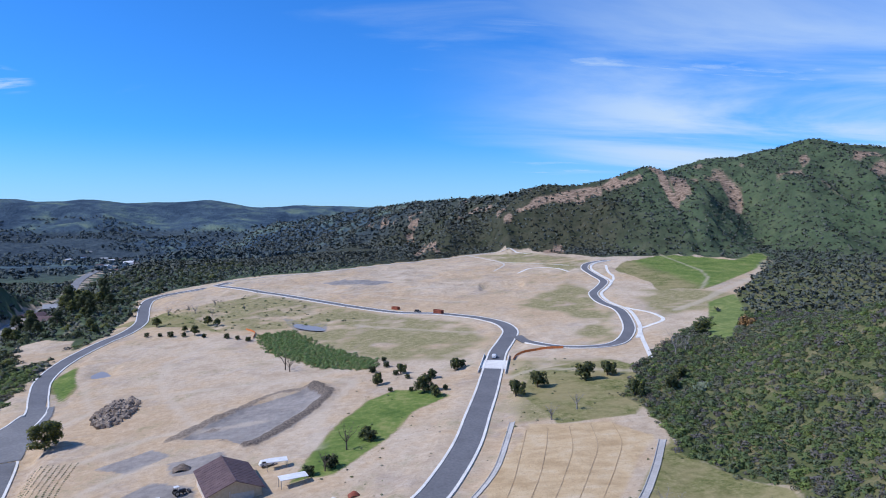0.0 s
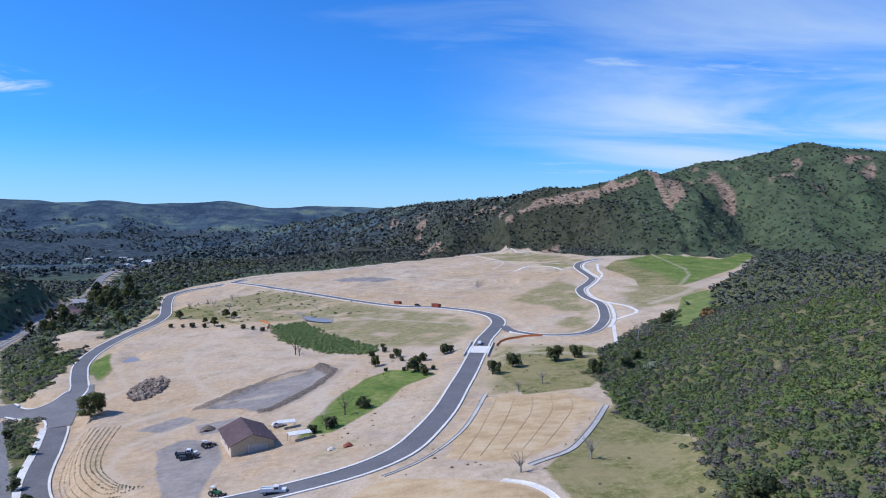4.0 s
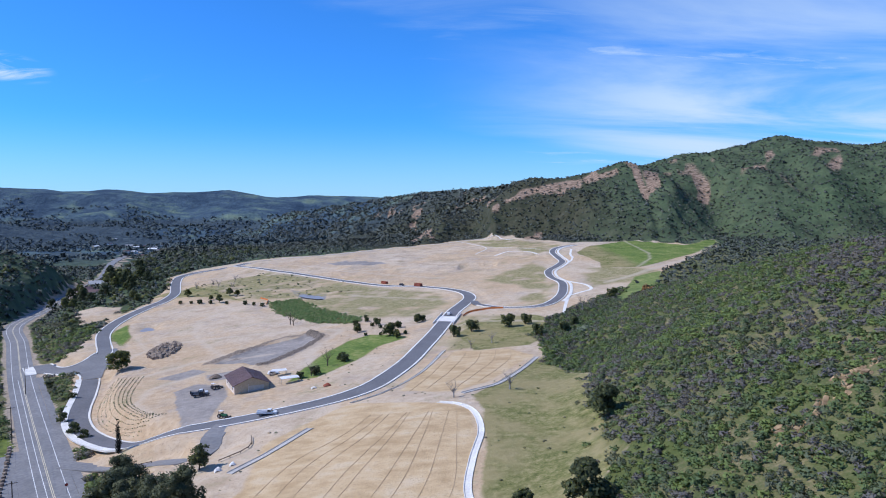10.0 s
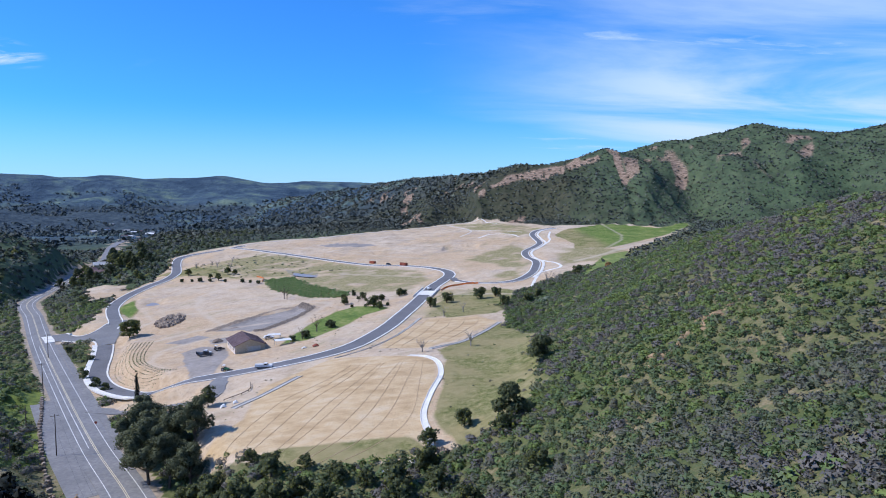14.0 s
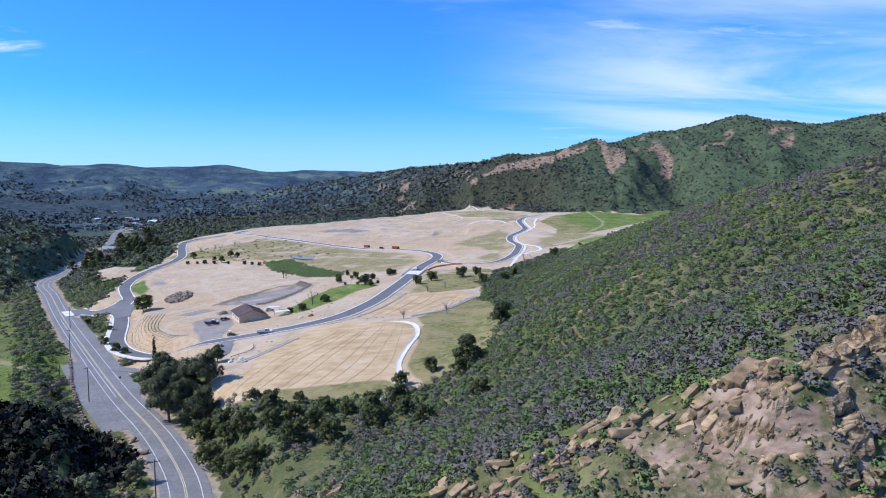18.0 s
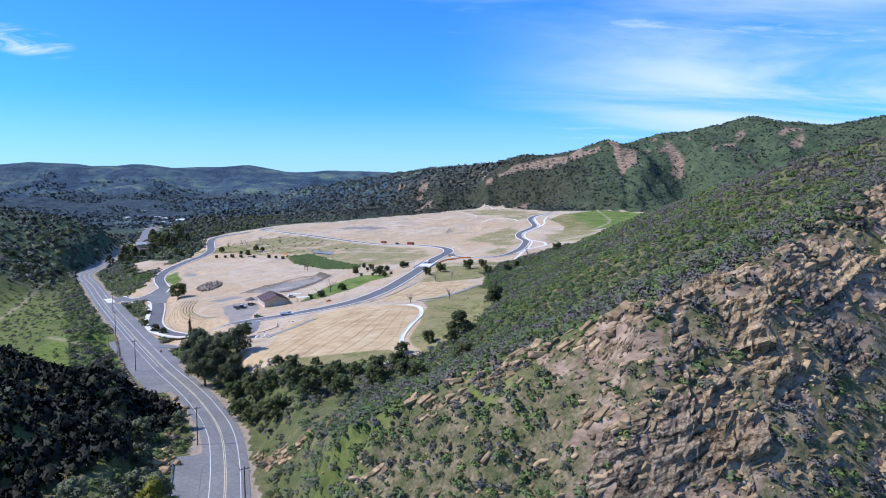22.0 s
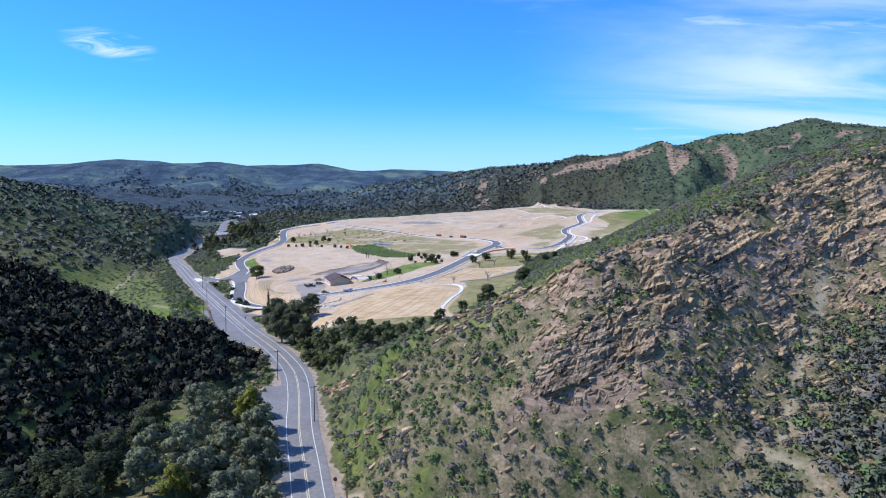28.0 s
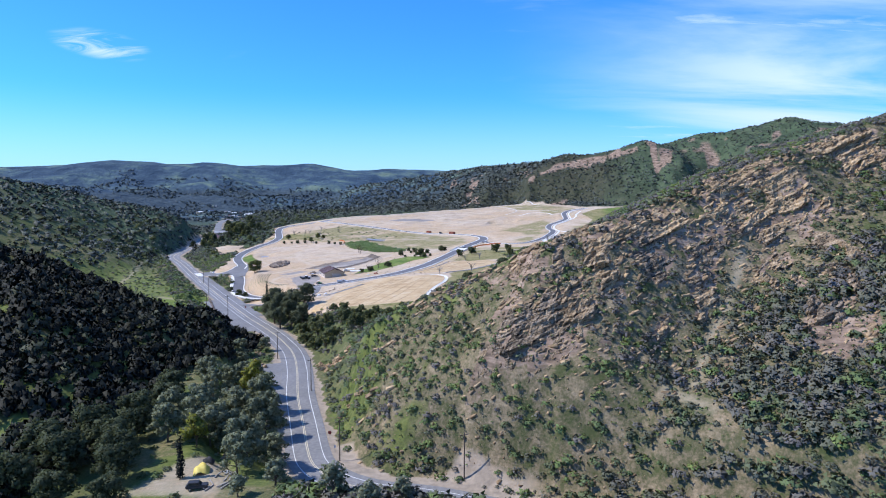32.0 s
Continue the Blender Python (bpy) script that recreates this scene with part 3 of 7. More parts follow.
# ---- ground and foliage materials ----
class Net:
    """Short ways to wire shader nodes."""

    def __init__(self, name):
        self.m, self.n, self.l, self.b = material(name)
        self.where = self.n.new("ShaderNodeNewGeometry").outputs["Position"]

    def put(self, socket, value):
        if isinstance(value, bpy.types.NodeSocket):
            self.l.new(value, socket)
        elif isinstance(value, tuple) and len(value) == 3 and len(socket.default_value) == 4:
            socket.default_value = (*value, 1)
        else:
            socket.default_value = value

    def noise(self, scale, detail=4.0, stretch=None, rough=0.55):
        t = self.n.new("ShaderNodeTexNoise")
        where = self.where
        if stretch:
            mp = self.n.new("ShaderNodeMapping")
            self.l.new(where, mp.inputs["Vector"])
            mp.inputs["Scale"].default_value = stretch[:3]
            mp.inputs["Rotation"].default_value = (0, 0, stretch[3])
            where = mp.outputs[0]
        self.l.new(where, t.inputs["Vector"])
        t.inputs["Scale"].default_value, t.inputs["Detail"].default_value, t.inputs["Roughness"].default_value = scale, detail, rough
        return t.outputs["Fac"]

    def attr(self, name):
        a = self.n.new("ShaderNodeAttribute")
        a.attribute_name = name
        return a.outputs["Fac"]

    def ramp(self, fac, *stops):
        r = self.n.new("ShaderNodeValToRGB")
        r.color_ramp.elements[0].position, r.color_ramp.elements[0].color = stops[0][0], (*stops[0][1], 1)
        r.color_ramp.elements[1].position, r.color_ramp.elements[1].color = stops[-1][0], (*stops[-1][1], 1)
        for at, c in stops[1:-1]:
            r.color_ramp.elements.new(at).color = (*c, 1)
        self.l.new(fac, r.inputs[0])
        return r.outputs[0]

    def band(self, fac, low, high):
        r = self.n.new("ShaderNodeMapRange")
        self.l.new(fac, r.inputs[0])
        r.inputs[1].default_value, r.inputs[2].default_value = low, high
        return r.outputs[0]

    def math(self, op, a, b):
        t = self.n.new("ShaderNodeMath")
        t.operation = op
        self.put(t.inputs[0], a)
        self.put(t.inputs[1], b)
        return t.outputs[0]

    def mix(self, fac, a, b, how="MIX"):
        t = self.n.new("ShaderNodeMix")
        t.data_type, t.blend_type = "RGBA", how
        self.put(t.inputs[0], fac)
        self.put(t.inputs[6], a)
        self.put(t.inputs[7], b)
        return t.outputs[2]

    def island(self):
        return self.n.new("ShaderNodeNewGeometry").outputs["Random Per Island"]

    def bump(self, fac, strength, distance):
        t = self.n.new("ShaderNodeBump")
        t.inputs["Strength"].default_value, t.inputs["Distance"].default_value = strength, distance
        self.l.new(fac, t.inputs["Height"])
        self.l.new(t.outputs[0], self.b.inputs["Normal"])

    def done(self, color, rough=0.8, metal=0.0, spec=0.3):
        self.put(self.b.inputs["Base Color"], color)
        self.put(self.b.inputs["Roughness"], rough)
        self.b.inputs["Metallic"].default_value = metal
        self.b.inputs["Specular IOR Level"].default_value = spec
        return self.m


def ground_material():
    k = Net("earth_and_scrub")
    big, mid, small, fine = k.noise(0.012, 5), k.noise(0.07, 5), k.noise(0.4, 5), k.noise(2.2, 3)
    clod = k.noise(1.3, 6, None, 0.7)

    def zone(name, low=0.36, high=0.64, ragged=0.9):
        """A patch of ground with a torn edge."""
        rough_edge = k.math("MULTIPLY", k.math("SUBTRACT", k.math("ADD", k.math("MULTIPLY", small, 0.6), k.math("MULTIPLY", clod, 0.4)), 0.5), ragged)
        return k.band(k.math("ADD", k.attr(name), rough_edge), low, high)

    earth = k.ramp(k.math("ADD", k.math("MULTIPLY", mid, 0.65), k.math("MULTIPLY", small, 0.35)), (0.36, (0.39, 0.30, 0.215)), (0.48, (0.475, 0.38, 0.285)), (0.58, (0.53, 0.44, 0.345)), (0.68, (0.57, 0.49, 0.405)))
    earth = k.mix(k.math("MULTIPLY", k.band(k.math("ADD", k.math("MULTIPLY", big, 0.6), k.math("MULTIPLY", mid, 0.4)), 0.46, 0.54), 0.75), earth, k.ramp(small, (0.35, (0.41, 0.285, 0.17)), (0.65, (0.51, 0.375, 0.245))))
    patches = k.noise(0.03, 9, None, 0.7)
    earth = k.mix(k.math("MULTIPLY", k.band(patches, 0.55, 0.62), 0.5), earth, k.ramp(small, (0.35, (0.31, 0.255, 0.215)), (0.65, (0.43, 0.37, 0.32))))
    ruts = k.noise(0.7, 8, (0.10, 1.0, 1.0, -0.7), 0.7)
    earth = k.mix(k.math("MULTIPLY", k.math("MULTIPLY", k.band(ruts, 0.56, 0.64), k.band(mid, 0.46, 0.58)), 0.35), earth, (0.33, 0.25, 0.175))
    earth = k.mix(k.math("MULTIPLY", k.band(clod, 0.54, 0.64), 0.5), earth, (0.25, 0.19, 0.135))
    weeds = k.math("MULTIPLY", k.band(k.noise(0.045, 7, None, 0.65), 0.54, 0.64), k.band(small, 0.46, 0.56))
    earth = k.mix(k.math("MULTIPLY", weeds, 0.55), earth, (0.20, 0.185, 0.085))
    field = k.ramp(k.math("ADD", k.math("MULTIPLY", k.noise(0.25, 6, (0.5, 1.1, 1, 0.9)), 0.5), k.math("MULTIPLY", k.noise(0.1, 7, None, 0.65), 0.5)), (0.38, (0.39, 0.275, 0.155)), (0.52, (0.50, 0.37, 0.225)), (0.64, (0.54, 0.43, 0.295)))
    field = k.mix(k.math("MULTIPLY", k.band(clod, 0.54, 0.64), 0.4), field, (0.27, 0.195, 0.12))
    color = k.mix(zone("field"), earth, field)
    grey = k.ramp(k.math("ADD", k.math("MULTIPLY", small, 0.5), k.math("MULTIPLY", mid, 0.5)), (0.36, (0.17, 0.165, 0.17)), (0.64, (0.30, 0.285, 0.28)))
    color = k.mix(k.math("MULTIPLY", zone("grey"), 0.85), color, grey)
    dry = k.ramp(k.math("ADD", k.math("MULTIPLY", small, 0.5), k.math("MULTIPLY", clod, 0.5)), (0.36, (0.15, 0.15, 0.065)), (0.5, (0.255, 0.225, 0.115)), (0.66, (0.40, 0.325, 0.21)))
    color = k.mix(k.math("MULTIPLY", zone("dry", 0.25, 0.7, 1.3), k.band(k.noise(0.05, 6, None, 0.65), 0.36, 0.50)), color, dry)
    green = k.ramp(k.math("ADD", k.math("MULTIPLY", small, 0.5), k.math("MULTIPLY", clod, 0.5)), (0.38, (0.09, 0.10, 0.034)), (0.5, (0.17, 0.17, 0.066)), (0.62, (0.29, 0.25, 0.13)))
    green = k.mix(k.band(mid, 0.40, 0.58), green, k.mix(small, (0.20, 0.175, 0.075), (0.32, 0.27, 0.15)))
    color = k.mix(zone("grass"), color, green)
    color = k.mix(k.math("MULTIPLY", zone("bright"), 0.9), color, k.ramp(k.math("ADD", k.math("MULTIPLY", small, 0.5), k.math("MULTIPLY", mid, 0.5)), (0.36, (0.07, 0.125, 0.028)), (0.52, (0.13, 0.19, 0.045)), (0.66, (0.24, 0.25, 0.09))))
    scrub = k.ramp(k.math("ADD", k.math("MULTIPLY", mid, 0.5), k.math("MULTIPLY", clod, 0.5)), (0.38, (0.06, 0.075, 0.03)), (0.48, (0.105, 0.115, 0.05)), (0.56, (0.17, 0.15, 0.08)), (0.66, (0.28, 0.22, 0.14)))
    scrub = k.mix(k.math("MULTIPLY", k.band(small, 0.45, 0.6), 0.55), scrub, (0.085, 0.105, 0.042))
    scrub = k.mix(k.math("MULTIPLY", k.band(k.noise(0.03, 4), 0.52, 0.66), 0.45), scrub, (0.09, 0.12, 0.03))
    scrub = k.mix(k.math("MULTIPLY", zone("lush", 0.3, 0.8, 1.2), 0.85), scrub, k.ramp(small, (0.36, (0.075, 0.115, 0.026)), (0.62, (0.17, 0.215, 0.05))))
    scrub = k.mix(k.math("MULTIPLY", k.attr("bright"), 0.8), scrub, k.ramp(small, (0.3, (0.07, 0.11, 0.025)), (0.7, (0.12, 0.17, 0.045))))
    color = k.mix(k.math("MULTIPLY", k.attr("track"), 0.55), color, (0.50, 0.42, 0.335))
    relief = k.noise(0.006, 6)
    # aerial haze over far hills and woods, painted as a bluish ground colour
    hazed_hills = k.ramp(k.math("ADD", k.math("MULTIPLY", relief, 0.6), k.math("MULTIPLY", k.noise(0.02, 6, None, 0.65), 0.4)), (0.42, (0.035, 0.062, 0.095)), (0.49, (0.055, 0.09, 0.125)), (0.55, (0.08, 0.125, 0.135)), (0.62, (0.14, 0.19, 0.15)))
    hazed_hills = k.mix(zone("woods", 0.3, 0.7, 1.6), hazed_hills, k.ramp(k.noise(0.05, 6, None, 0.7), (0.38, (0.03, 0.048, 0.066)), (0.62, (0.066, 0.092, 0.108))))
    soil = k.ramp(k.math("ADD", k.math("MULTIPLY", k.noise(0.16, 7, None, 0.65), 0.6), k.math("MULTIPLY", clod, 0.4)), (0.41, (0.062, 0.075, 0.03)), (0.49, (0.135, 0.115, 0.068)), (0.56, (0.25, 0.19, 0.125)), (0.66, (0.40, 0.305, 0.205)))
    scrub = k.mix(k.math("MULTIPLY", k.attr("soil"), 0.8), scrub, soil)
    scrub = k.mix(k.math("MULTIPLY", zone("spring", 0.3, 0.7, 1.4), 0.8), scrub, k.ramp(small, (0.36, (0.06, 0.09, 0.022)), (0.62, (0.15, 0.175, 0.05))))
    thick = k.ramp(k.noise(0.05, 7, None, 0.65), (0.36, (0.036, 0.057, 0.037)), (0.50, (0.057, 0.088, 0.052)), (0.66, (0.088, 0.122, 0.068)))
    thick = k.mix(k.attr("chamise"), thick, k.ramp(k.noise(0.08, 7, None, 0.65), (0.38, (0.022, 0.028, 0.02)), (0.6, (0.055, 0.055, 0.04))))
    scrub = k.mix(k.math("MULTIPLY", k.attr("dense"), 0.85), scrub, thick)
    scrub = k.mix(k.attr("far"), scrub, hazed_hills)
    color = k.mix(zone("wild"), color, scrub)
    color = k.mix(k.math("MULTIPLY", k.math("MULTIPLY", k.attr("track"), k.attr("wild")), 0.7), color, (0.36, 0.30, 0.21))
    rock = k.ramp(k.noise(0.35, 7, (0.35, 1.0, 1.6, 0.4), 0.65), (0.35, (0.10, 0.075, 0.055)), (0.5, (0.24, 0.17, 0.125)), (0.64, (0.38, 0.28, 0.21)))
    color = k.mix(zone("rock"), color, rock)
    color = k.mix(k.math("MULTIPLY", zone("bank"), 0.8), color, k.ramp(clod, (0.4, (0.12, 0.095, 0.078)), (0.62, (0.30, 0.245, 0.20))))
    color = k.mix(zone("berm"), color, k.ramp(clod, (0.4, (0.085, 0.07, 0.06)), (0.62, (0.22, 0.18, 0.15))))
    verge = k.ramp(small, (0.3, (0.24, 0.20, 0.16)), (0.7, (0.40, 0.33, 0.26)))
    color = k.mix(zone("verge"), color, verge)
    lumps = k.math("MULTIPLY", k.math("MULTIPLY", k.attr("far"), k.noise(0.009, 7, None, 0.6)), 110.0)
    folds = k.math("MULTIPLY", k.math("MULTIPLY", k.attr("dense"), k.noise(0.02, 6, None, 0.55)), 34.0)
    lumps = k.math("ADD", lumps, folds)
    k.bump(k.math("ADD", lumps, k.math("ADD", k.math("MULTIPLY", small, 1.0), k.math("MULTIPLY", fine, 0.35))), 0.6, 0.6)
    return k.done(color, 0.95, 0, 0.1)


def foliage(name, *stops, thin=0.0):
    k = Net(name)
    color = k.ramp(k.attr("tint"), *stops)
    color = k.mix(0.6, color, k.ramp(k.island(), (0.0, (0.84, 0.84, 0.84)), (1.0, (1.18, 1.18, 1.14))), "MULTIPLY")
    k.done(color, 0.7, 0, 0.2)
    if thin:
        glow = k.n.new("ShaderNodeBsdfTranslucent")
        k.l.new(color, glow.inputs["Color"])
        both = k.n.new("ShaderNodeMixShader")
        both.inputs[0].default_value = thin
        k.l.new(k.b.outputs[0], both.inputs[1])
        k.l.new(glow.outputs[0], both.inputs[2])
        end = [q for q in k.n if q.type == "OUTPUT_MATERIAL"][0]
        k.l.new(both.outputs[0], end.inputs["Surface"])
    return k.m


def speckled(name, dark, light, scale, rough=0.85, bump=0.4, stretch=None, metal=0.0, far=0.02):
    k = Net(name)
    n1 = k.noise(scale, 5, stretch)
    color = k.ramp(n1, (0.32, dark), (0.68, light))
    big = k.noise(scale * 0.08, 4)
    color = k.mix(k.math("MULTIPLY", k.band(big, 0.4, 0.65), 0.35), color, tuple(0.6 * c for c in dark))
    k.bump(n1, bump, far)
    return k.done(color, rough, metal)


def varied(name, dark, light, scale, rough=0.9):
    """Stone whose pieces differ from one another."""
    k = Net(name)
    info = k.n.new("ShaderNodeObjectInfo").outputs["Random"]
    color = k.ramp(k.noise(scale, 5, (1, 1, 2.5, 0.3)), (0.3, dark), (0.7, light))
    pick = k.math("FRACT", k.math("ADD", info, k.island()), 0.0)
    color = k.mix(0.7, color, k.ramp(pick, (0.0, (0.55, 0.5, 0.48)), (1.0, (1.35, 1.3, 1.2))), "MULTIPLY")
    k.bump(k.noise(scale * 3, 4), 0.6, 0.15)
    return k.done(color, rough, 0, 0.15)


def bedded():
    """Sandstone in tilted beds, orange tan where fresh and grey brown where weathered."""
    k = Net("bedded_sandstone")
    sep = k.n.new("ShaderNodeSeparateXYZ")
    k.l.new(k.where, sep.inputs[0])
    com = k.n.new("ShaderNodeCombineXYZ")
    k.put(com.inputs[0], k.math("MULTIPLY", sep.outputs[0], 0.22))
    k.put(com.inputs[1], k.math("MULTIPLY", sep.outputs[1], 0.22))
    k.put(com.inputs[2], k.math("MULTIPLY", k.math("SUBTRACT", sep.outputs[2], k.math("MULTIPLY", sep.outputs[0], 0.42)), 1.7))
    t = k.n.new("ShaderNodeTexNoise")
    k.l.new(com.outputs[0], t.inputs["Vector"])
    t.inputs["Scale"].default_value, t.inputs["Detail"].default_value, t.inputs["Roughness"].default_value = 1.0, 8, 0.68
    beds = t.outputs["Fac"]
    grain = k.noise(1.6, 7, None, 0.72)
    both = k.math("ADD", k.math("MULTIPLY", beds, 0.6), k.math("MULTIPLY", grain, 0.4))
    fresh = k.ramp(both, (0.41, (0.055, 0.038, 0.024)), (0.47, (0.31, 0.215, 0.125)), (0.54, (0.47, 0.34, 0.205)), (0.6, (0.60, 0.455, 0.295)))
    worn = k.ramp(both, (0.42, (0.028, 0.023, 0.019)), (0.5, (0.19, 0.148, 0.108)), (0.58, (0.40, 0.315, 0.235)))
    high = k.band(sep.outputs[2], 40.0, 58.0)
    color = k.mix(k.band(k.math("ADD", k.noise(0.06, 5), k.math("MULTIPLY", high, 0.22)), 0.44, 0.64), worn, fresh)
    k.bump(both, 1.0, 1.1)
    return k.done(color, 0.95, 0, 0.1)


BEDDED = bedded()
ASPHALT = speckled("new_asphalt", (0.125, 0.125, 0.135), (0.175, 0.175, 0.185), 1.2, 0.85)
ASPHALT_GREY = speckled("grey_asphalt", (0.15, 0.15, 0.16), (0.21, 0.21, 0.215), 1.0, 0.88)
OLD_ASPHALT = speckled("worn_asphalt", (0.17, 0.17, 0.18), (0.25, 0.245, 0.245), 0.9, 0.9)
CONCRETE = speckled("pale_concrete", (0.62, 0.60, 0.57), (0.78, 0.77, 0.74), 2.0, 0.8)
PATH_CONCRETE = speckled("path_concrete", (0.50, 0.47, 0.42), (0.64, 0.61, 0.56), 1.5, 0.85)
GUTTER_GREY = speckled("grey_gutter_concrete", (0.36, 0.35, 0.34), (0.50, 0.48, 0.46), 1.5, 0.85)
WHITE_LINE = speckled("worn_white_line_paint", (0.55, 0.55, 0.54), (0.75, 0.75, 0.74), 3.0, 0.7)
YELLOW_LINE = speckled("faded_yellow_line_paint", (0.50, 0.44, 0.30), (0.66, 0.58, 0.44), 3.0, 0.7)
DIRT_TRACK = speckled("pale_track_dirt", (0.46, 0.37, 0.26), (0.60, 0.50, 0.38), 0.6, 0.95)
DARK_LINE = speckled("dark_wattle_straw", (0.34, 0.245, 0.145), (0.45, 0.335, 0.21), 1.0, 0.95)
SANDSTONE = varied("tan_sandstone", (0.15, 0.107, 0.068), (0.47, 0.345, 0.215), 0.5)
RUBBLE = varied("grey_brown_rubble", (0.14, 0.115, 0.10), (0.36, 0.30, 0.25), 0.8)
BARK = speckled("grey_brown_bark", (0.06, 0.045, 0.035), (0.17, 0.14, 0.11), 2.5, 0.95, 0.6, (1, 1, 0.2, 0))
PALE_BARK = speckled("pale_dead_bark", (0.20, 0.18, 0.16), (0.40, 0.37, 0.34), 2.5, 0.95, 0.5, (1, 1, 0.2, 0))
POLE_WOOD = speckled("weathered_pole_wood", (0.07, 0.055, 0.045), (0.16, 0.125, 0.10), 3, 0.9, 0.5, (1, 1, 0.1, 0))
LEAF = foliage("chaparral_leaves", (0.0, (0.172, 0.162, 0.156)), (0.22, (0.16, 0.155, 0.14)), (0.4, (0.145, 0.163, 0.108)), (0.7, (0.118, 0.172, 0.078)), (1.0, (0.18, 0.24, 0.08)), thin=0.35)
TREE_LEAF = foliage("tree_leaves", (0.0, (0.03, 0.042, 0.026)), (0.5, (0.075, 0.095, 0.05)), (0.8, (0.12, 0.14, 0.07)), (1.0, (0.24, 0.25, 0.04)), thin=0.4)
# the near-black low stops carry the shade of the slope facing away from the sun
SHADED_OAK_LEAF = foliage("shaded_oak_leaves", (0.0, (0.007, 0.009, 0.008)), (0.5, (0.027, 0.033, 0.024)), (0.8, (0.065, 0.075, 0.045)), (1.0, (0.14, 0.15, 0.02)))
CREEK_LEAF = foliage("grey_green_creek_leaves", (0.0, (0.09, 0.105, 0.06)), (0.5, (0.18, 0.205, 0.13)), (1.0, (0.27, 0.29, 0.20)), thin=0.35)
SPUR_LEAF = foliage("grey_green_brush_leaves", (0.0, (0.145, 0.134, 0.134)), (0.22, (0.125, 0.12, 0.106)), (0.42, (0.11, 0.122, 0.074)), (0.7, (0.105, 0.155, 0.058)), (1.0, (0.17, 0.22, 0.065)), thin=0.05)
# scrub green greyed and lightened to paint in haze on far slopes
HAZED_SLOPE_LEAF = foliage("hazed_scrub_leaves", (0.0, (0.058, 0.068, 0.068)), (0.5, (0.09, 0.104, 0.092)), (1.0, (0.125, 0.145, 0.108)))
# leaf colour lifted towards blue, standing in for haze over the far valley
HAZED_VALLEY_LEAF = foliage("hazed_valley_leaves", (0.0, (0.045, 0.066, 0.082)), (1.0, (0.085, 0.115, 0.118)))
REED_LEAF = foliage("reed_leaves", (0.0, (0.12, 0.20, 0.08)), (0.7, (0.18, 0.28, 0.11)), (1.0, (0.26, 0.30, 0.15)), thin=0.35)
DRY_LEAF = foliage("dry_twigs", (0.0, (0.16, 0.14, 0.13)), (0.6, (0.20, 0.13, 0.07)), (1.0, (0.30, 0.17, 0.07)))
CACTUS = speckled("pale_cactus_skin", (0.16, 0.20, 0.12), (0.30, 0.34, 0.24), 1.5, 0.7, 0.2)
ROOF_BROWN = speckled("maroon_brown_roof_sheet", (0.10, 0.062, 0.06), (0.17, 0.11, 0.105), 0.6, 0.6, 0.2)
STUCCO = speckled("tan_stucco", (0.46, 0.38, 0.27), (0.58, 0.49, 0.36), 1.5, 0.9, 0.15)
PINK_STUCCO = speckled("pale_pinkish_stucco", (0.58, 0.49, 0.42), (0.70, 0.61, 0.54), 1.5, 0.9, 0.15)
GREY_WALL = speckled("grey_siding", (0.30, 0.31, 0.33), (0.42, 0.43, 0.45), 1.2, 0.8, 0.15)
WHITE_PAINT = speckled("white_vehicle_paint", (0.72, 0.72, 0.72), (0.82, 0.82, 0.82), 0.8, 0.35, 0.0)
WHITE_SHEET = speckled("white_roof_sheet", (0.62, 0.63, 0.64), (0.80, 0.80, 0.80), 1.0, 0.5, 0.1)
RUST_RED = speckled("rust_red_steel", (0.20, 0.05, 0.03), (0.34, 0.10, 0.06), 0.8, 0.7, 0.2)
GREEN_PAINT = speckled("green_machine_paint", (0.03, 0.14, 0.07), (0.06, 0.22, 0.11), 1.0, 0.5, 0.1)
TARP = speckled("yellow_tarp", (0.62, 0.48, 0.10), (0.78, 0.64, 0.18), 1.0, 0.6, 0.4)
ORANGE = speckled("orange_mesh_fence", (0.60, 0.17, 0.05), (0.75, 0.25, 0.08), 2.0, 0.7, 0.1)
SIGN_RED = speckled("faded_red_sign_paint", (0.30, 0.05, 0.04), (0.42, 0.08, 0.06), 2.0, 0.6, 0.0)
WATER = plain("muddy_water", (0.25, 0.245, 0.255), 0.5)
RUBBER = plain("black_rubber", (0.02, 0.02, 0.022), 0.8)
STEEL = plain("grey_steel", (0.35, 0.36, 0.38), 0.4, 0.8)
GLASS_DARK = plain("dark_glass", (0.02, 0.025, 0.03), 0.08)
DARK_METAL = plain("dark_machine_metal", (0.05, 0.05, 0.055), 0.6, 0.4)
LAMP_GLASS = plain("lamp_glass", (0.7, 0.68, 0.62), 0.15)
WIRE = plain("black_wire", (0.02, 0.02, 0.02), 0.6)
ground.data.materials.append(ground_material())

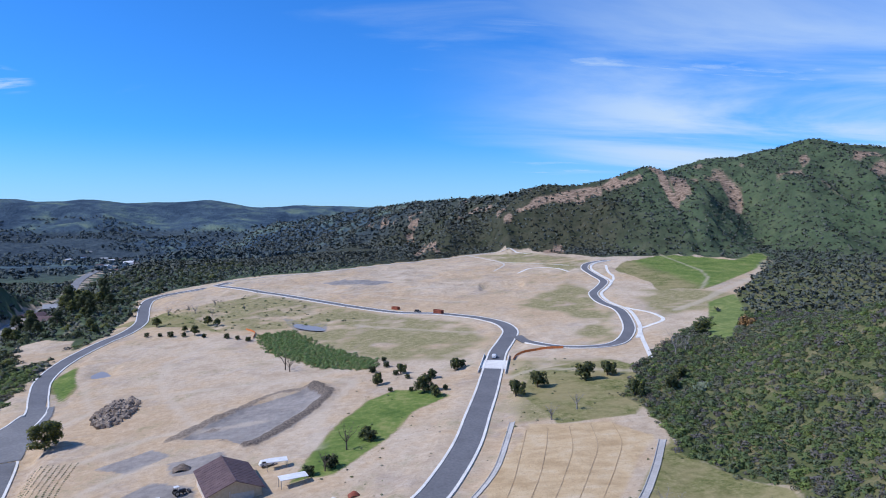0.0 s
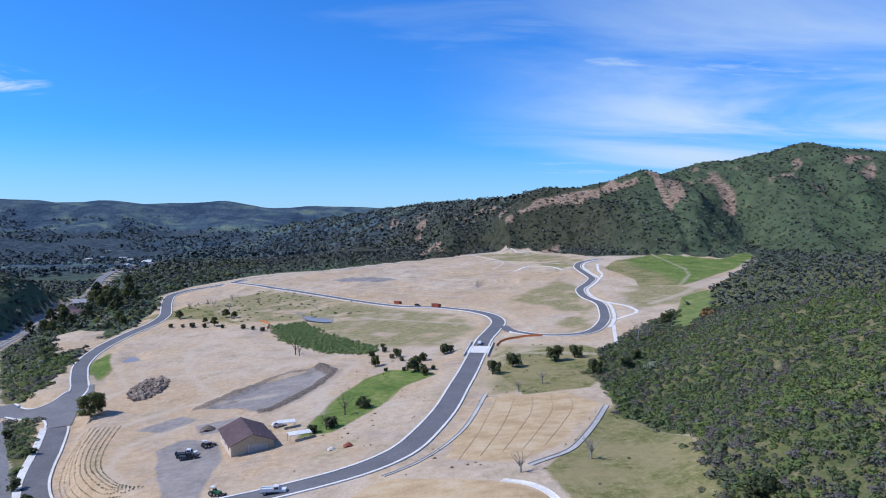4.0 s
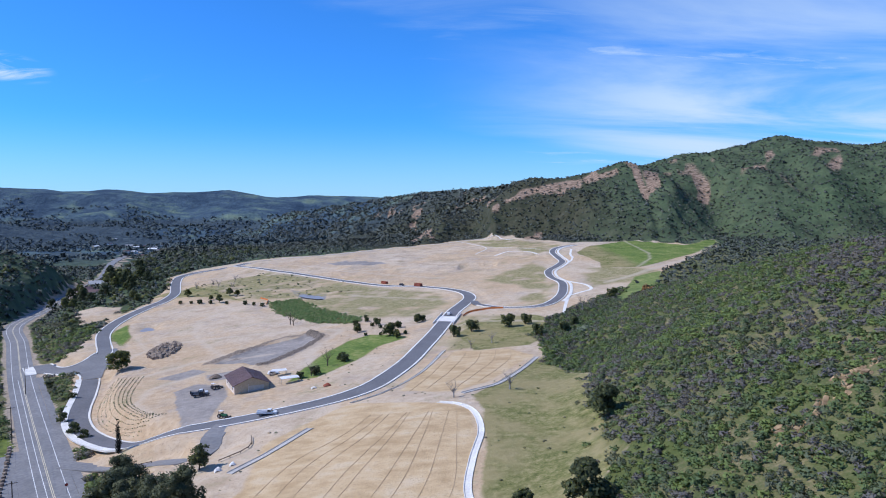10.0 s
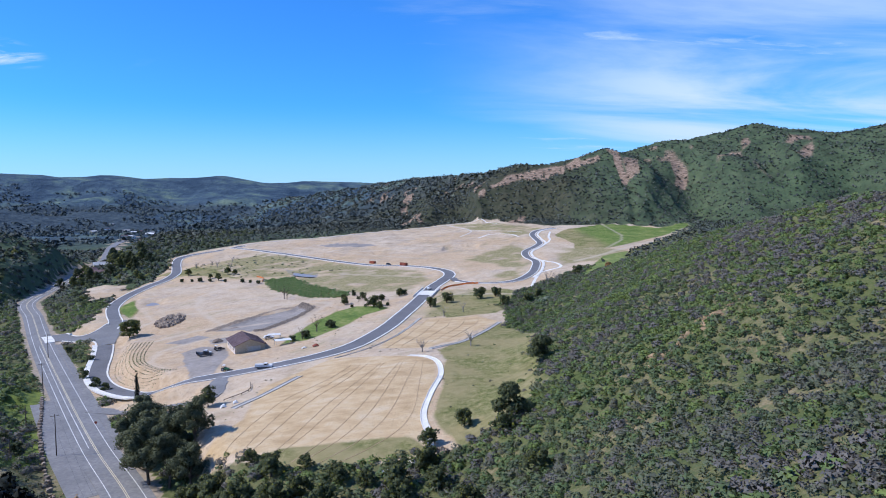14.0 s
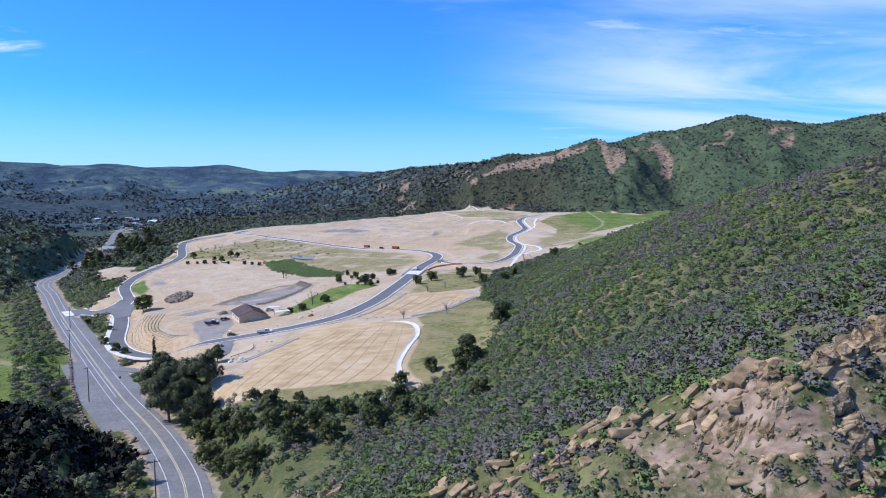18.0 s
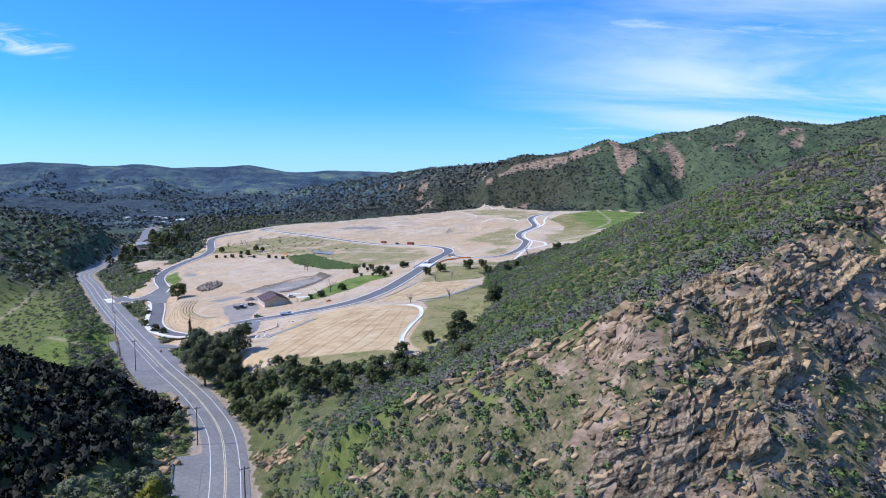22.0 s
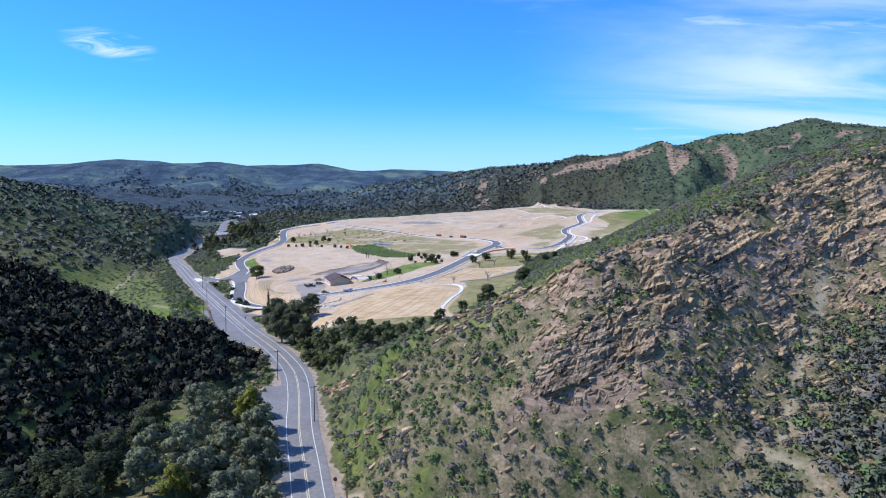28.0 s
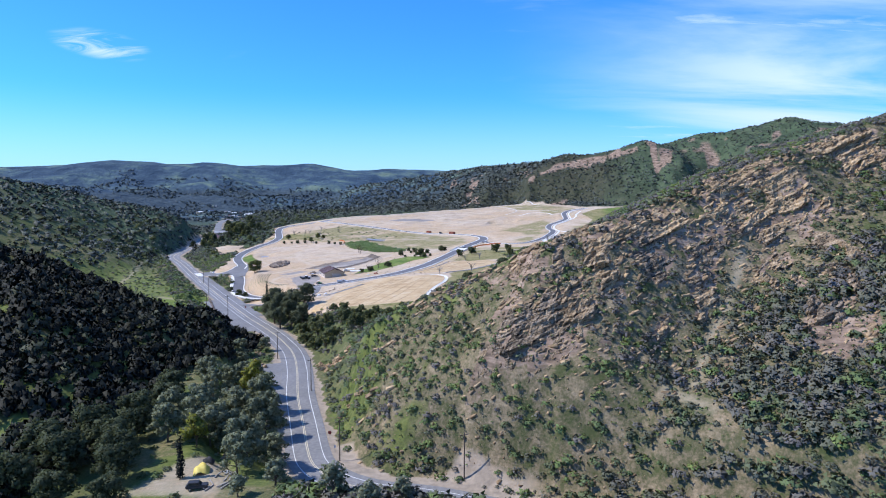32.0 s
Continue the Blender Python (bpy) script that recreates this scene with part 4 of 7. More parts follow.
# ---- roads, kerbs, paths ----
def bulk_mesh(name, verts, faces, mat=None, tint=None, normals=None):
    """A mesh from arrays: faces all with the same number of corners."""
    me = bpy.data.meshes.new(name)
    verts, faces = np.asarray(verts, np.float32), np.asarray(faces, np.int32)
    me.vertices.add(len(verts))
    me.vertices.foreach_set("co", verts.ravel())
    me.loops.add(faces.size)
    me.loops.foreach_set("vertex_index", faces.ravel())
    me.polygons.add(len(faces))
    me.polygons.foreach_set("loop_start", np.arange(0, faces.size, faces.shape[1], dtype=np.int32))
    me.update(calc_edges=True)
    if tint is not None:
        me.attributes.new("tint", "FLOAT", "POINT").data.foreach_set("value", np.asarray(tint, np.float32).ravel())
    if normals is not None:
        me.attributes.new("custom_normal", "FLOAT_VECTOR", "POINT").data.foreach_set("vector", np.asarray(normals, np.float32).ravel())
    if mat:
        me.materials.append(mat)
    return me


def ribbon_mesh(name, line, left, right, lift, mat, heights=None, deep=0.5, step=3.0, across=False):
    """A slab along a line, from one offset to another (positive to the left), with its sides. across: it follows the ground on both edges."""
    p = resample(line, step)
    d = np.gradient(p, axis=0)
    n = np.stack([-d[:, 1], d[:, 0]], 1) / np.hypot(d[:, 0], d[:, 1])[:, None]
    if heights is not None:
        z = along(heights, p[:, 0], p[:, 1])[1]
        zl = zr = z
    else:
        a, b = p + n * left, p + n * right
        zl, zr = ground_z(a[:, 0], a[:, 1]), ground_z(b[:, 0], b[:, 1])
        if not across:
            zl = zr = (zl + zr) / 2
    a, b = p + n * left, p + n * right
    top = [np.c_[a, zl + lift], np.c_[b, zr + lift]]
    low = [np.c_[b, zr + lift - deep], np.c_[a, zl + lift - deep]]
    verts = np.stack(top + low, 1).reshape(-1, 3)
    faces = []
    for i in range(len(p) - 1):
        for c in range(4):
            faces.append((4 * i + c, 4 * i + (c + 1) % 4, 4 * i + 4 + (c + 1) % 4, 4 * i + 4 + c))
    faces.append((0, 3, 2, 1))
    e = 4 * (len(p) - 1)
    faces.append((e, e + 1, e + 2, e + 3))
    me = bulk_mesh(name, verts, faces, mat)
    me.shade_flat()
    return me


def structure(name, me, label, category):
    return tagged(new(name, me), label, category, kind="structure")


def piece_of(line, y0, y1):
    return [q for q in line if y0 <= q[1] <= y1]


highway = structure("road", ribbon_mesh("road", HIGHWAY, 6.2, -6.2, 0.05, OLD_ASPHALT, HIGHWAY), "worn grey two-lane canyon highway asphalt", "road")
for pull_out in ([(-4, -28), (-15, 0), (-27, 35), (-31, 46)], [(-68, 110), (-80, 126), (-92.5, 143), (-112, 171), (-132, 200)]):
    structure("road_shoulder", ribbon_mesh("road_shoulder", pull_out, 13.6, 6.2, 0.02, OLD_ASPHALT, HIGHWAY), "worn grey paved pull-out beside the highway", "road")
structure("road_shoulder", ribbon_mesh("road_shoulder", piece_of(HIGHWAY, 120, 330), -6.2, -9.0, 0.02, OLD_ASPHALT, HIGHWAY), "worn grey paved shoulder of the highway", "road")
for off, mat, label in ((3.9, WHITE_LINE, "worn white edge line"), (-3.9, WHITE_LINE, "worn white edge line"), (0.22, YELLOW_LINE, "faded double centre line"), (-0.22, YELLOW_LINE, "faded double centre line")):
    structure("lane_marking", ribbon_mesh("lane_marking", HIGHWAY[:-3], off + 0.11, off - 0.11, 0.062, mat, HIGHWAY, 0.02), label, "road marking")
for off in (1.7,):
    structure("lane_marking", ribbon_mesh("lane_marking", piece_of(HIGHWAY, 140, 305), off + 0.11, off - 0.11, 0.062, WHITE_LINE, HIGHWAY, 0.02), "worn white turn lane line", "road marking")

for name, line, (grade, half), label in (("loop_road", LOOP_SOUTH[1:], ROADS[4], "new dark asphalt street curving past the barn"), ("loop_road", [(-180.5, 343)] + LOOP_NORTH[2:], ROADS[3], "new dark asphalt street along the graded pad"), ("upper_road", UPPER_ROAD, ROADS[2], "new winding asphalt street on the upper slope")):
    w = 2.6 if name == "upper_road" else 3.6
    structure("road", ribbon_mesh(name, line, w, -w, 0.2, ASPHALT, grade), label, "road")
jx, jy = np.meshgrid(np.arange(-215, -150, 0.6), np.arange(282, 349, 0.6))
within = inside(JUNCTION, jx, jy, 0.05) > 0.5
number = np.cumsum(within.ravel()).reshape(within.shape) - 1
whole = within[:-1, :-1] & within[1:, :-1] & within[:-1, 1:] & within[1:, 1:]
sheet = bulk_mesh("entrance_road", np.stack([jx, jy, ground_z(jx, jy) + 0.24], -1)[within], np.stack([number[:-1, :-1], number[:-1, 1:], number[1:, 1:], number[1:, :-1]], -1)[whole], ASPHALT_GREY)
structure("road", sheet, "grey asphalt entrance joining the highway", "road")
structure("road", ribbon_mesh("driveway", DRIVEWAY, 3.2, -3.2, 0.17, OLD_ASPHALT, ROADS[0][0]), "old grey asphalt driveway below the new street", "road")


def kerb(line, grade, side, inner, wide, start=0, end=None, lift=0.34, mat=CONCRETE, label="pale concrete kerb and gutter"):
    p = resample(line, 3.0)[start:end]
    return structure("kerb", ribbon_mesh("kerb", [tuple(q) for q in p[::2]], side * inner, side * (inner + wide), lift, mat, grade, 0.6), label, "kerb")


gs, gn, gu = ROADS[4][0], ROADS[3][0], ROADS[2][0]
kerb(LOOP_SOUTH, gs, 1, 3.6, 0.8, 8)
kerb(LOOP_SOUTH, gs, -1, 3.6, 0.8, 8)
kerb(LOOP_SOUTH, gs, -1, 4.4, 1.7, 8, 50, 0.32, CONCRETE, "wide pale concrete footway")
kerb(LOOP_NORTH, gn, 1, 3.6, 0.7, 10)
kerb(LOOP_NORTH, gn, -1, 3.6, 0.7, 5)
for line in ([(-196, 312), (-182, 303.5), (-172, 298), (-166, 291), (-162, 283)], [(-204, 332), (-195, 324), (-186, 320), (-181.5, 325), (-181, 335)]):
    structure("kerb", ribbon_mesh("kerb", line, 0.4, -0.4, 0.4, CONCRETE, None, 0.6, 2.0, True), "pale concrete kerb of the entrance", "kerb")
kerb(UPPER_ROAD, gu, 1, 2.6, 0.7, 6)
kerb(UPPER_ROAD, gu, -1, 2.6, 0.6, 6)
kerb(UPPER_ROAD, gu, -1, 4.4, 1.9, 26, None, 0.26, CONCRETE, "pale concrete footpath beside the upper street")
structure("pavement", ribbon_mesh("bridge_deck", [(11.6, 338), (14.2, 352)], 5.6, -5.6, 0.24, CONCRETE, gs, 0.8), "pale concrete bridge deck on the street", "bridge")
for side in (5.4, -5.7):
    structure("bridge_parapet", ribbon_mesh("bridge_parapet", [(10.4, 331), (15.6, 361)], side + 0.3, side, 0.95, CONCRETE, gs, 1.6), "pale concrete bridge parapet", "parapet")
structure("pavement", ribbon_mesh("entrance_slab", [(-201, 309), (-207, 318), (-213, 326)], 2.6, -2.6, 0.34, CONCRETE, None, 0.4, 2.0, True), "white concrete slab at the entrance", "slab")

PATHS = [([(137, 635), (129, 597), (126, 570), (117, 545)], 1.0, CONCRETE), ([(101, 455), (108, 425), (106, 404), (89, 391)], 1.0, CONCRETE), ([(90, 392), (83, 363), (76, 331)], 0.9, CONCRETE),
         ([(44, 815), (60, 817), (76, 806), (93, 773)], 0.9, CONCRETE), ([(27, 816), (44, 766), (58, 710), (44, 663)], 0.8, PATH_CONCRETE), ([(60, 719), (90, 685), (110, 656)], 0.9, PATH_CONCRETE),
         ([(62, 637), (77, 659), (95, 647), (102, 618)], 1.0, CONCRETE), ([(-205, 704), (-123, 722), (-50, 775), (43, 815)], 1.6, PATH_CONCRETE)]
for line, half, mat in PATHS:
    structure("footpath", ribbon_mesh("footpath", line, half, -half, 0.14, mat, None, 0.5), "pale concrete footpath", "path")
GUTTERS = [([(9, 179), (16, 174), (20, 165), (21, 148), (18, 130), (16, 112), (18, 96), (17, 86), (7, 80)], 0.75, CONCRETE, "white concrete drainage gutter round the field"), ([(17, 188), (29, 198), (39, 217), (49, 240)], 0.8, GUTTER_GREY, "grey concrete drainage gutter across the meadow"),
           ([(-21, 193), (-13, 200), (-5, 212), (2, 229), (7, 250), (11, 268)], 0.7, GUTTER_GREY, "grey concrete drainage gutter beside the street"), ([(-30, 168), (-38, 152), (-46, 140)], 1.0, GUTTER_GREY, "grey concrete spillway at the field corner")]
for line, half, mat, label in GUTTERS:
    g = tagged(new("drainage_gutter"), label, "gutter")
    for part_name, a, b, lift in (("gutter_floor", half, -half, 0.06), ("gutter_edge", half + 0.2, half, 0.24), ("gutter_edge", -half, -half - 0.2, 0.24)):
        o = new(part_name, ribbon_mesh(part_name, line, a, b, lift, mat, None, 0.5, 2.5, True))
        o.parent = g
for k in range(5):
    line = [(-1 + 6 * k, 197 + 1.5 * k), (5 + 6.5 * k, 218 + k), (10 + 7 * k, 240 + math.sin(2.0 * k)), (14 + 6.5 * k, 258)]
    structure("straw_wattle", ribbon_mesh("straw_wattle", line, 0.10, -0.10, 0.08, DARK_LINE, None, 0.3, 2.0, True), "dark straw wattle line across the brown slope", "wattle")
LINE_WEST = [(-12, 172), (-19, 156), (-30, 140), (-36, 115), (-37, 99)]
LINE_EAST = [(15, 168), (14, 145), (12, 115), (6, 99), (-6, 86)]
for k in range(9):
    s = k / 8 + 0.035 * math.sin(9.0 * k)
    line = [(a[0] * (1 - s) + b[0] * s + 0.6 * math.sin(3 * k + j), a[1] * (1 - s) + b[1] * s) for j, (a, b) in enumerate(zip(LINE_WEST, LINE_EAST))]
    structure("straw_wattle", ribbon_mesh("straw_wattle", line, 0.09, -0.09, 0.07, DARK_LINE, None, 0.3, 2.0, True), "dark straw wattle line across the brown field", "wattle")

# ---- shrubs and trees ----
rng = np.random.default_rng(7)


def cards(n, r, seed, low=-0.15, flat=0.75, size=0.34, shell=0.72):
    """Leaf clumps as small blades round a lumpy dome: corner positions (n, 3, 3)."""
    g = np.random.default_rng(seed)
    v = g.normal(size=(n, 3))
    v /= np.linalg.norm(v, axis=1)[:, None]
    v[:, 2] = np.where(v[:, 2] < low, -v[:, 2], v[:, 2])
    lump = 1 + 0.22 * np.sin(3 * v[:, 0] + seed) + 0.18 * np.cos(4 * v[:, 1] + 2 * seed)
    c = v * (shell + (1 - shell) * g.random((n, 1))) * lump[:, None]
    up = v + 0.8 * g.normal(size=(n, 3))
    up /= np.linalg.norm(up, axis=1)[:, None]
    a = np.cross(up, g.normal(size=(n, 3)))
    a /= np.linalg.norm(a, axis=1)[:, None]
    b = np.cross(up, a)
    s = size * (0.6 + 0.8 * g.random((n, 1)))
    q = np.stack([c - s * a - 0.6 * s * b, c + s * a - 0.5 * s * b, c + 0.1 * s * a + 1.1 * s * b], 1)
    q[..., 2] *= flat
    wrong = (np.cross(q[:, 1] - q[:, 0], q[:, 2] - q[:, 0]) * q.mean(1)).sum(1) < 0
    q[wrong] = q[wrong][:, ::-1]
    return q * r


def outward(q, lift=0.25, loose=0.3, seed=1):
    """Soft normals for leaf clumps round the origin, one for each corner."""
    n = q.reshape(-1, 3) + np.array([0, 0, lift]) * np.abs(q).max()
    n = n / np.linalg.norm(n, axis=1)[:, None]
    n = n + 0.5 * loose * np.repeat(np.random.default_rng(seed).normal(size=(len(n) // 3, 3)), 3, 0)
    return n / np.linalg.norm(n, axis=1)[:, None]


def scatter_mesh(name, x, y, r, tint, templates, mat, sink=0.1, tall=None):
    """One mesh of many shrubs."""
    z = ground_z(x, y)
    turn = rng.random(len(x)) * 6.28
    pick = rng.integers(0, len(templates), len(x))
    tall = np.ones(len(x)) if tall is None else tall
    verts, tints, normals = [], [], []
    for k, t in enumerate(templates):
        m = pick == k
        flat, soft = t.reshape(-1, 3), outward(t)
        c, s = np.cos(turn[m])[:, None], np.sin(turn[m])[:, None]
        vx = (flat[None, :, 0] * c - flat[None, :, 1] * s) * r[m][:, None] + x[m][:, None]
        vy = (flat[None, :, 0] * s + flat[None, :, 1] * c) * r[m][:, None] + y[m][:, None]
        vz = flat[None, :, 2] * (r[m] * tall[m])[:, None] + (z[m] + sink * r[m])[:, None]
        verts.append(np.stack([vx, vy, vz], -1).reshape(-1, 3))
        nx, ny = soft[None, :, 0] * c - soft[None, :, 1] * s, soft[None, :, 0] * s + soft[None, :, 1] * c
        normals.append(np.stack([nx, ny, np.broadcast_to(soft[None, :, 2], nx.shape)], -1).reshape(-1, 3))
        tints.append(np.repeat(tint[m], len(flat)))
    verts, tints = np.concatenate(verts), np.clip(np.concatenate(tints), 0, 1)
    return bulk_mesh(name, verts, np.arange(len(verts)).reshape(-1, 3), mat, tints, np.concatenate(normals))


def value_at(field, x, y):
    i = np.clip(np.searchsorted(GX, x) - 1, 0, len(GX) - 2)
    j = np.clip(np.searchsorted(GY, y) - 1, 0, len(GY) - 2)
    return field[j, i]


def spread(x0, x1, y0, y1, step, keep):
    """Jittered places on a grid, thinned by keep(x, y) in 0 to 1."""
    x, y = np.meshgrid(np.arange(x0, x1, step), np.arange(y0, y1, step))
    x, y = (x + (rng.random(x.shape) - 0.5) * step * 1.5).ravel(), (y + (rng.random(y.shape) - 0.5) * step * 1.5).ravel()
    m = rng.random(len(x)) < keep(x, y)
    return x[m], y[m]


def wild_at(x, y):
    hw = along(HIGHWAY, x, y)
    return value_at(zones["wild"], x, y) * (1 - 0.75 * value_at(zones["rock"], x, y)) * smooth(8.5, 10.5, hw[0] - 6.5 * (hw[2] > 0) * (((y > -34) & (y < 44)) | ((y > 98) & (y < 205))))


def stuff(name, me, label, category):
    return tagged(new(name, me), label, category, kind="stuff")


def brush_tint(x, y):
    patch = fbm(x, y, 45, 3, 131)
    tone = 0.62 + 0.55 * patch + 0.22 * rng.normal(size=len(x))
    dry_side = 0.35 * smooth(30, 75, ground_z(x, y)) * smooth(330, 150, y)
    dead = (rng.random(len(x)) < 0.10 + dry_side + 0.40 * smooth(0.08, 0.3, fbm(x, y, 30, 3, 141)))
    return np.where(dead, 0.18 * rng.random(len(x)), np.clip(tone, 0.3, 1))


def on_left(x, y):
    """On the wooded slopes across the highway."""
    return np.max([ridge(LEFT_NEAR, 0.7, 0.62, x, y, 8), ridge(LEFT_FRONT, 0.68, 0.6, x, y, 8), ridge(LEFT_CREST, 0.6, 0.62, x, y, 6)], 0) >= site(x, y) - 5


NEAR_T = [cards(66, 1.0, 11 + k, size=0.21, shell=0.62) for k in range(6)]
MID_T = [cards(16, 1.0, 31 + k, size=0.5) for k in range(4)]
OAK_T = [cards(66, 1.0, 51 + k, size=0.24, flat=0.85, shell=0.6) for k in range(4)]
SPUR_T = [cards(64, 1.0, 71 + k, size=0.23, shell=0.6) for k in range(6)]
# the near hillside east of the site, and the spur
x, y = spread(-20, 215, -20, 400, 1.9, lambda x, y: wild_at(x, y) * (x > 18 - 0.2 * y) * (x < 12 + np.interp(y, [-20, 40, 88, 150, 256, 337, 400], [200, 205, 172, 160, 152, 150, 170])) * (0.97 + 0.4 * fbm(x, y, 26, 3, 151)))
stuff("chaparral", scatter_mesh("chaparral", x, y, 0.8 + 1.1 * rng.random(len(x)) ** 1.8, brush_tint(x, y), NEAR_T, LEAF), "green and grey chaparral shrubs on the hillside", "shrubs")


def foot(x, y):
    """The lower and eastern part of the spur face, where the brush closes up."""
    return np.maximum(smooth(24, 46, along(SPUR, x, y)[0]), 0.7 * smooth(112, 150, x + 0.5 * (y + 40)) * smooth(-34, -50, y))


x, y = spread(14, 215, -118, 2, 1.6, lambda x, y: value_at(zones["wild"], x, y) * (1 - 0.85 * value_at(zones["rock"], x, y)) * (1 - 0.8 * value_at(zones["track"], x, y)) * (along(HIGHWAY, x, y)[0] > 10) * np.clip(0.74 + 0.22 * foot(x, y) - 0.3 * smooth(100, 120, x) * smooth(-42, -30, y) + 1.1 * fbm(x, y, 15, 3, 153), 0, 1))
stuff("spur_brush", scatter_mesh("spur_brush", x, y, 0.6 + (0.9 + 1.3 * foot(x, y)) * rng.random(len(x)) ** 1.4, brush_tint(x, y) * (0.9 - 0.3 * (rng.random(len(x)) < 0.5) * foot(x, y)), SPUR_T, SPUR_LEAF), "grey and green brush on the rocky spur face", "shrubs")
# brush along the foot of the spur and both sides of the highway
x, y = spread(-340, 30, -120, 480, 2.6, lambda x, y: wild_at(x, y) * (x < 18 - 0.2 * y) * (x + 0.62 * y > -45) * np.clip(0.75 + 0.9 * fbm(x, y, 18, 3, 157), 0.2, 1))
stuff("roadside_brush", scatter_mesh("roadside_brush", x, y, 0.9 + 1.5 * rng.random(len(x)) ** 1.5, brush_tint(x, y) * 0.9 + 0.05, NEAR_T, LEAF), "green and grey brush between the highway and the site", "shrubs")
x, y = spread(-420, 0, -120, 480, 4.2, lambda x, y: wild_at(x, y) * (x + 0.62 * y <= -45) * ~on_left(x, y) * (0.55 + 0.7 * fbm(x, y, 30, 3, 161)) * (1 - 0.7 * (value_at(zones["lush"], x, y) > 0.7)))
stuff("meadow_brush", scatter_mesh("meadow_brush", x, y, 0.6 + 1.0 * rng.random(len(x)) ** 1.5, brush_tint(x, y) * 0.75 + 0.1, NEAR_T, LEAF), "low green brush in the creek meadow", "shrubs")
# dark oak wood on the near slope across the highway, its shade put into the leaf colour
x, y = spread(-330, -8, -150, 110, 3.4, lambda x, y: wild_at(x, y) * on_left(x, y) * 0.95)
stuff("oak_wood", scatter_mesh("oak_wood", x, y, 1.5 + 1.9 * rng.random(len(x)) ** 1.3, 0.02 + 0.35 * rng.random(len(x)) ** 2 + 0.45 * (rng.random(len(x)) < 0.08), OAK_T, SHADED_OAK_LEAF, 0.4, 1.05 + 0.5 * rng.random(len(x))), "dark evergreen oak wood, the slope's shade painted into its leaves", "wood")
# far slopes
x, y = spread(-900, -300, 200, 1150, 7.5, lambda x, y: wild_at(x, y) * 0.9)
stuff("slope_scrub", scatter_mesh("slope_scrub", x, y, 1.6 + 2.0 * rng.random(len(x)), 0.1 + 0.7 * rng.random(len(x)), MID_T, HAZED_SLOPE_LEAF), "dark scrub on the slope across the valley, haze in its colour", "shrubs")
x, y = spread(-330, 760, 400, 1010, 4.4, lambda x, y: wild_at(x, y) * (0.72 + 0.4 * fbm(x, y, 50, 3, 171)) * (value_at(zones["grass"], x, y) < 0.3))
dark = rng.random(len(x)) < 0.04 + 0.8 * smooth(260, 150, x + 60 * fbm(x, y, 80, 3, 173)) * smooth(690, 800, y + 0.4 * x)
stuff("dark_scrub", scatter_mesh("dark_scrub", x[dark], y[dark], 1.0 + 1.4 * rng.random(dark.sum()), 0.1 + 0.6 * rng.random(dark.sum()), MID_T, HAZED_SLOPE_LEAF), "blackish green chaparral on the mountain", "shrubs")
stuff("mountain_scrub", scatter_mesh("mountain_scrub", x[~dark], y[~dark], 0.9 + 1.3 * rng.random((~dark).sum()) ** 1.6, np.clip(brush_tint(x[~dark], y[~dark]), 0.3, 0.75), MID_T, HAZED_SLOPE_LEAF), "dark green chaparral on the mountain slope", "shrubs")
x, y = spread(-700, 150, 1000, 2250, 10.0, lambda x, y: 0.85 * (ridge(MOUNTAIN, 0.42, 0.5, x, y, 10) > site(x, y) - 6) * (1 - 0.8 * value_at(zones["rock"], x, y)))
stuff("ridge_scrub", scatter_mesh("ridge_scrub", x, y, 2.6 + 2.8 * rng.random(len(x)), 0.1 + 0.6 * rng.random(len(x)), [c[:10] * 1.1 for c in MID_T], HAZED_SLOPE_LEAF, 0.1), "dark chaparral on the long descending ridge", "shrubs")
x, y = spread(230, 620, -60, 420, 6.0, lambda x, y: wild_at(x, y) * 0.8)
stuff("upper_scrub", scatter_mesh("upper_scrub", x, y, 1.6 + 1.8 * rng.random(len(x)), brush_tint(x, y), MID_T, LEAF), "chaparral behind the hill crest", "shrubs")
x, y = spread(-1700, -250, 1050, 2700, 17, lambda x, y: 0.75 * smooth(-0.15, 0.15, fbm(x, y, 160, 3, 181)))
stuff("valley_trees", scatter_mesh("valley_trees", x, y, 3 + 3.5 * rng.random(len(x)), 0.1 + 0.9 * rng.random(len(x)), MID_T, HAZED_VALLEY_LEAF, 0.4), "trees of the far valley floor, coloured blue for haze", "trees")
x, y = spread(-400, -225, 370, 900, 8.0, lambda x, y: 0.36 * (along(HIGHWAY, x, y)[0] > 26) * value_at(zones["wild"], x, y))
stuff("valley_brush", scatter_mesh("valley_brush", x, y, 1.5 + 2.2 * rng.random(len(x)), 0.3 + 0.6 * rng.random(len(x)), OAK_T, TREE_LEAF, 0.3), "mixed brush and small trees along the valley road", "shrubs")
x, y = spread(-125, -35, 360, 478, 1.5, lambda x, y: inside([(-117, 460), (-97, 466), (-75, 421), (-40, 374), (-40, 356), (-64, 369), (-98, 411)], x, y, 3))
stuff("reeds", scatter_mesh("reeds", x, y, 0.7 + 0.5 * rng.random(len(x)), 0.3 + 0.7 * rng.random(len(x)), NEAR_T, REED_LEAF, 0.2, 0.9 + 0.4 * rng.random(len(x))), "dense bright green reed bed in the basin", "reeds")
# low tufts and seedlings between the rocks of the spur
TUFT_T = [cards(9, 1.0, 91 + k, size=0.55) for k in range(4)]
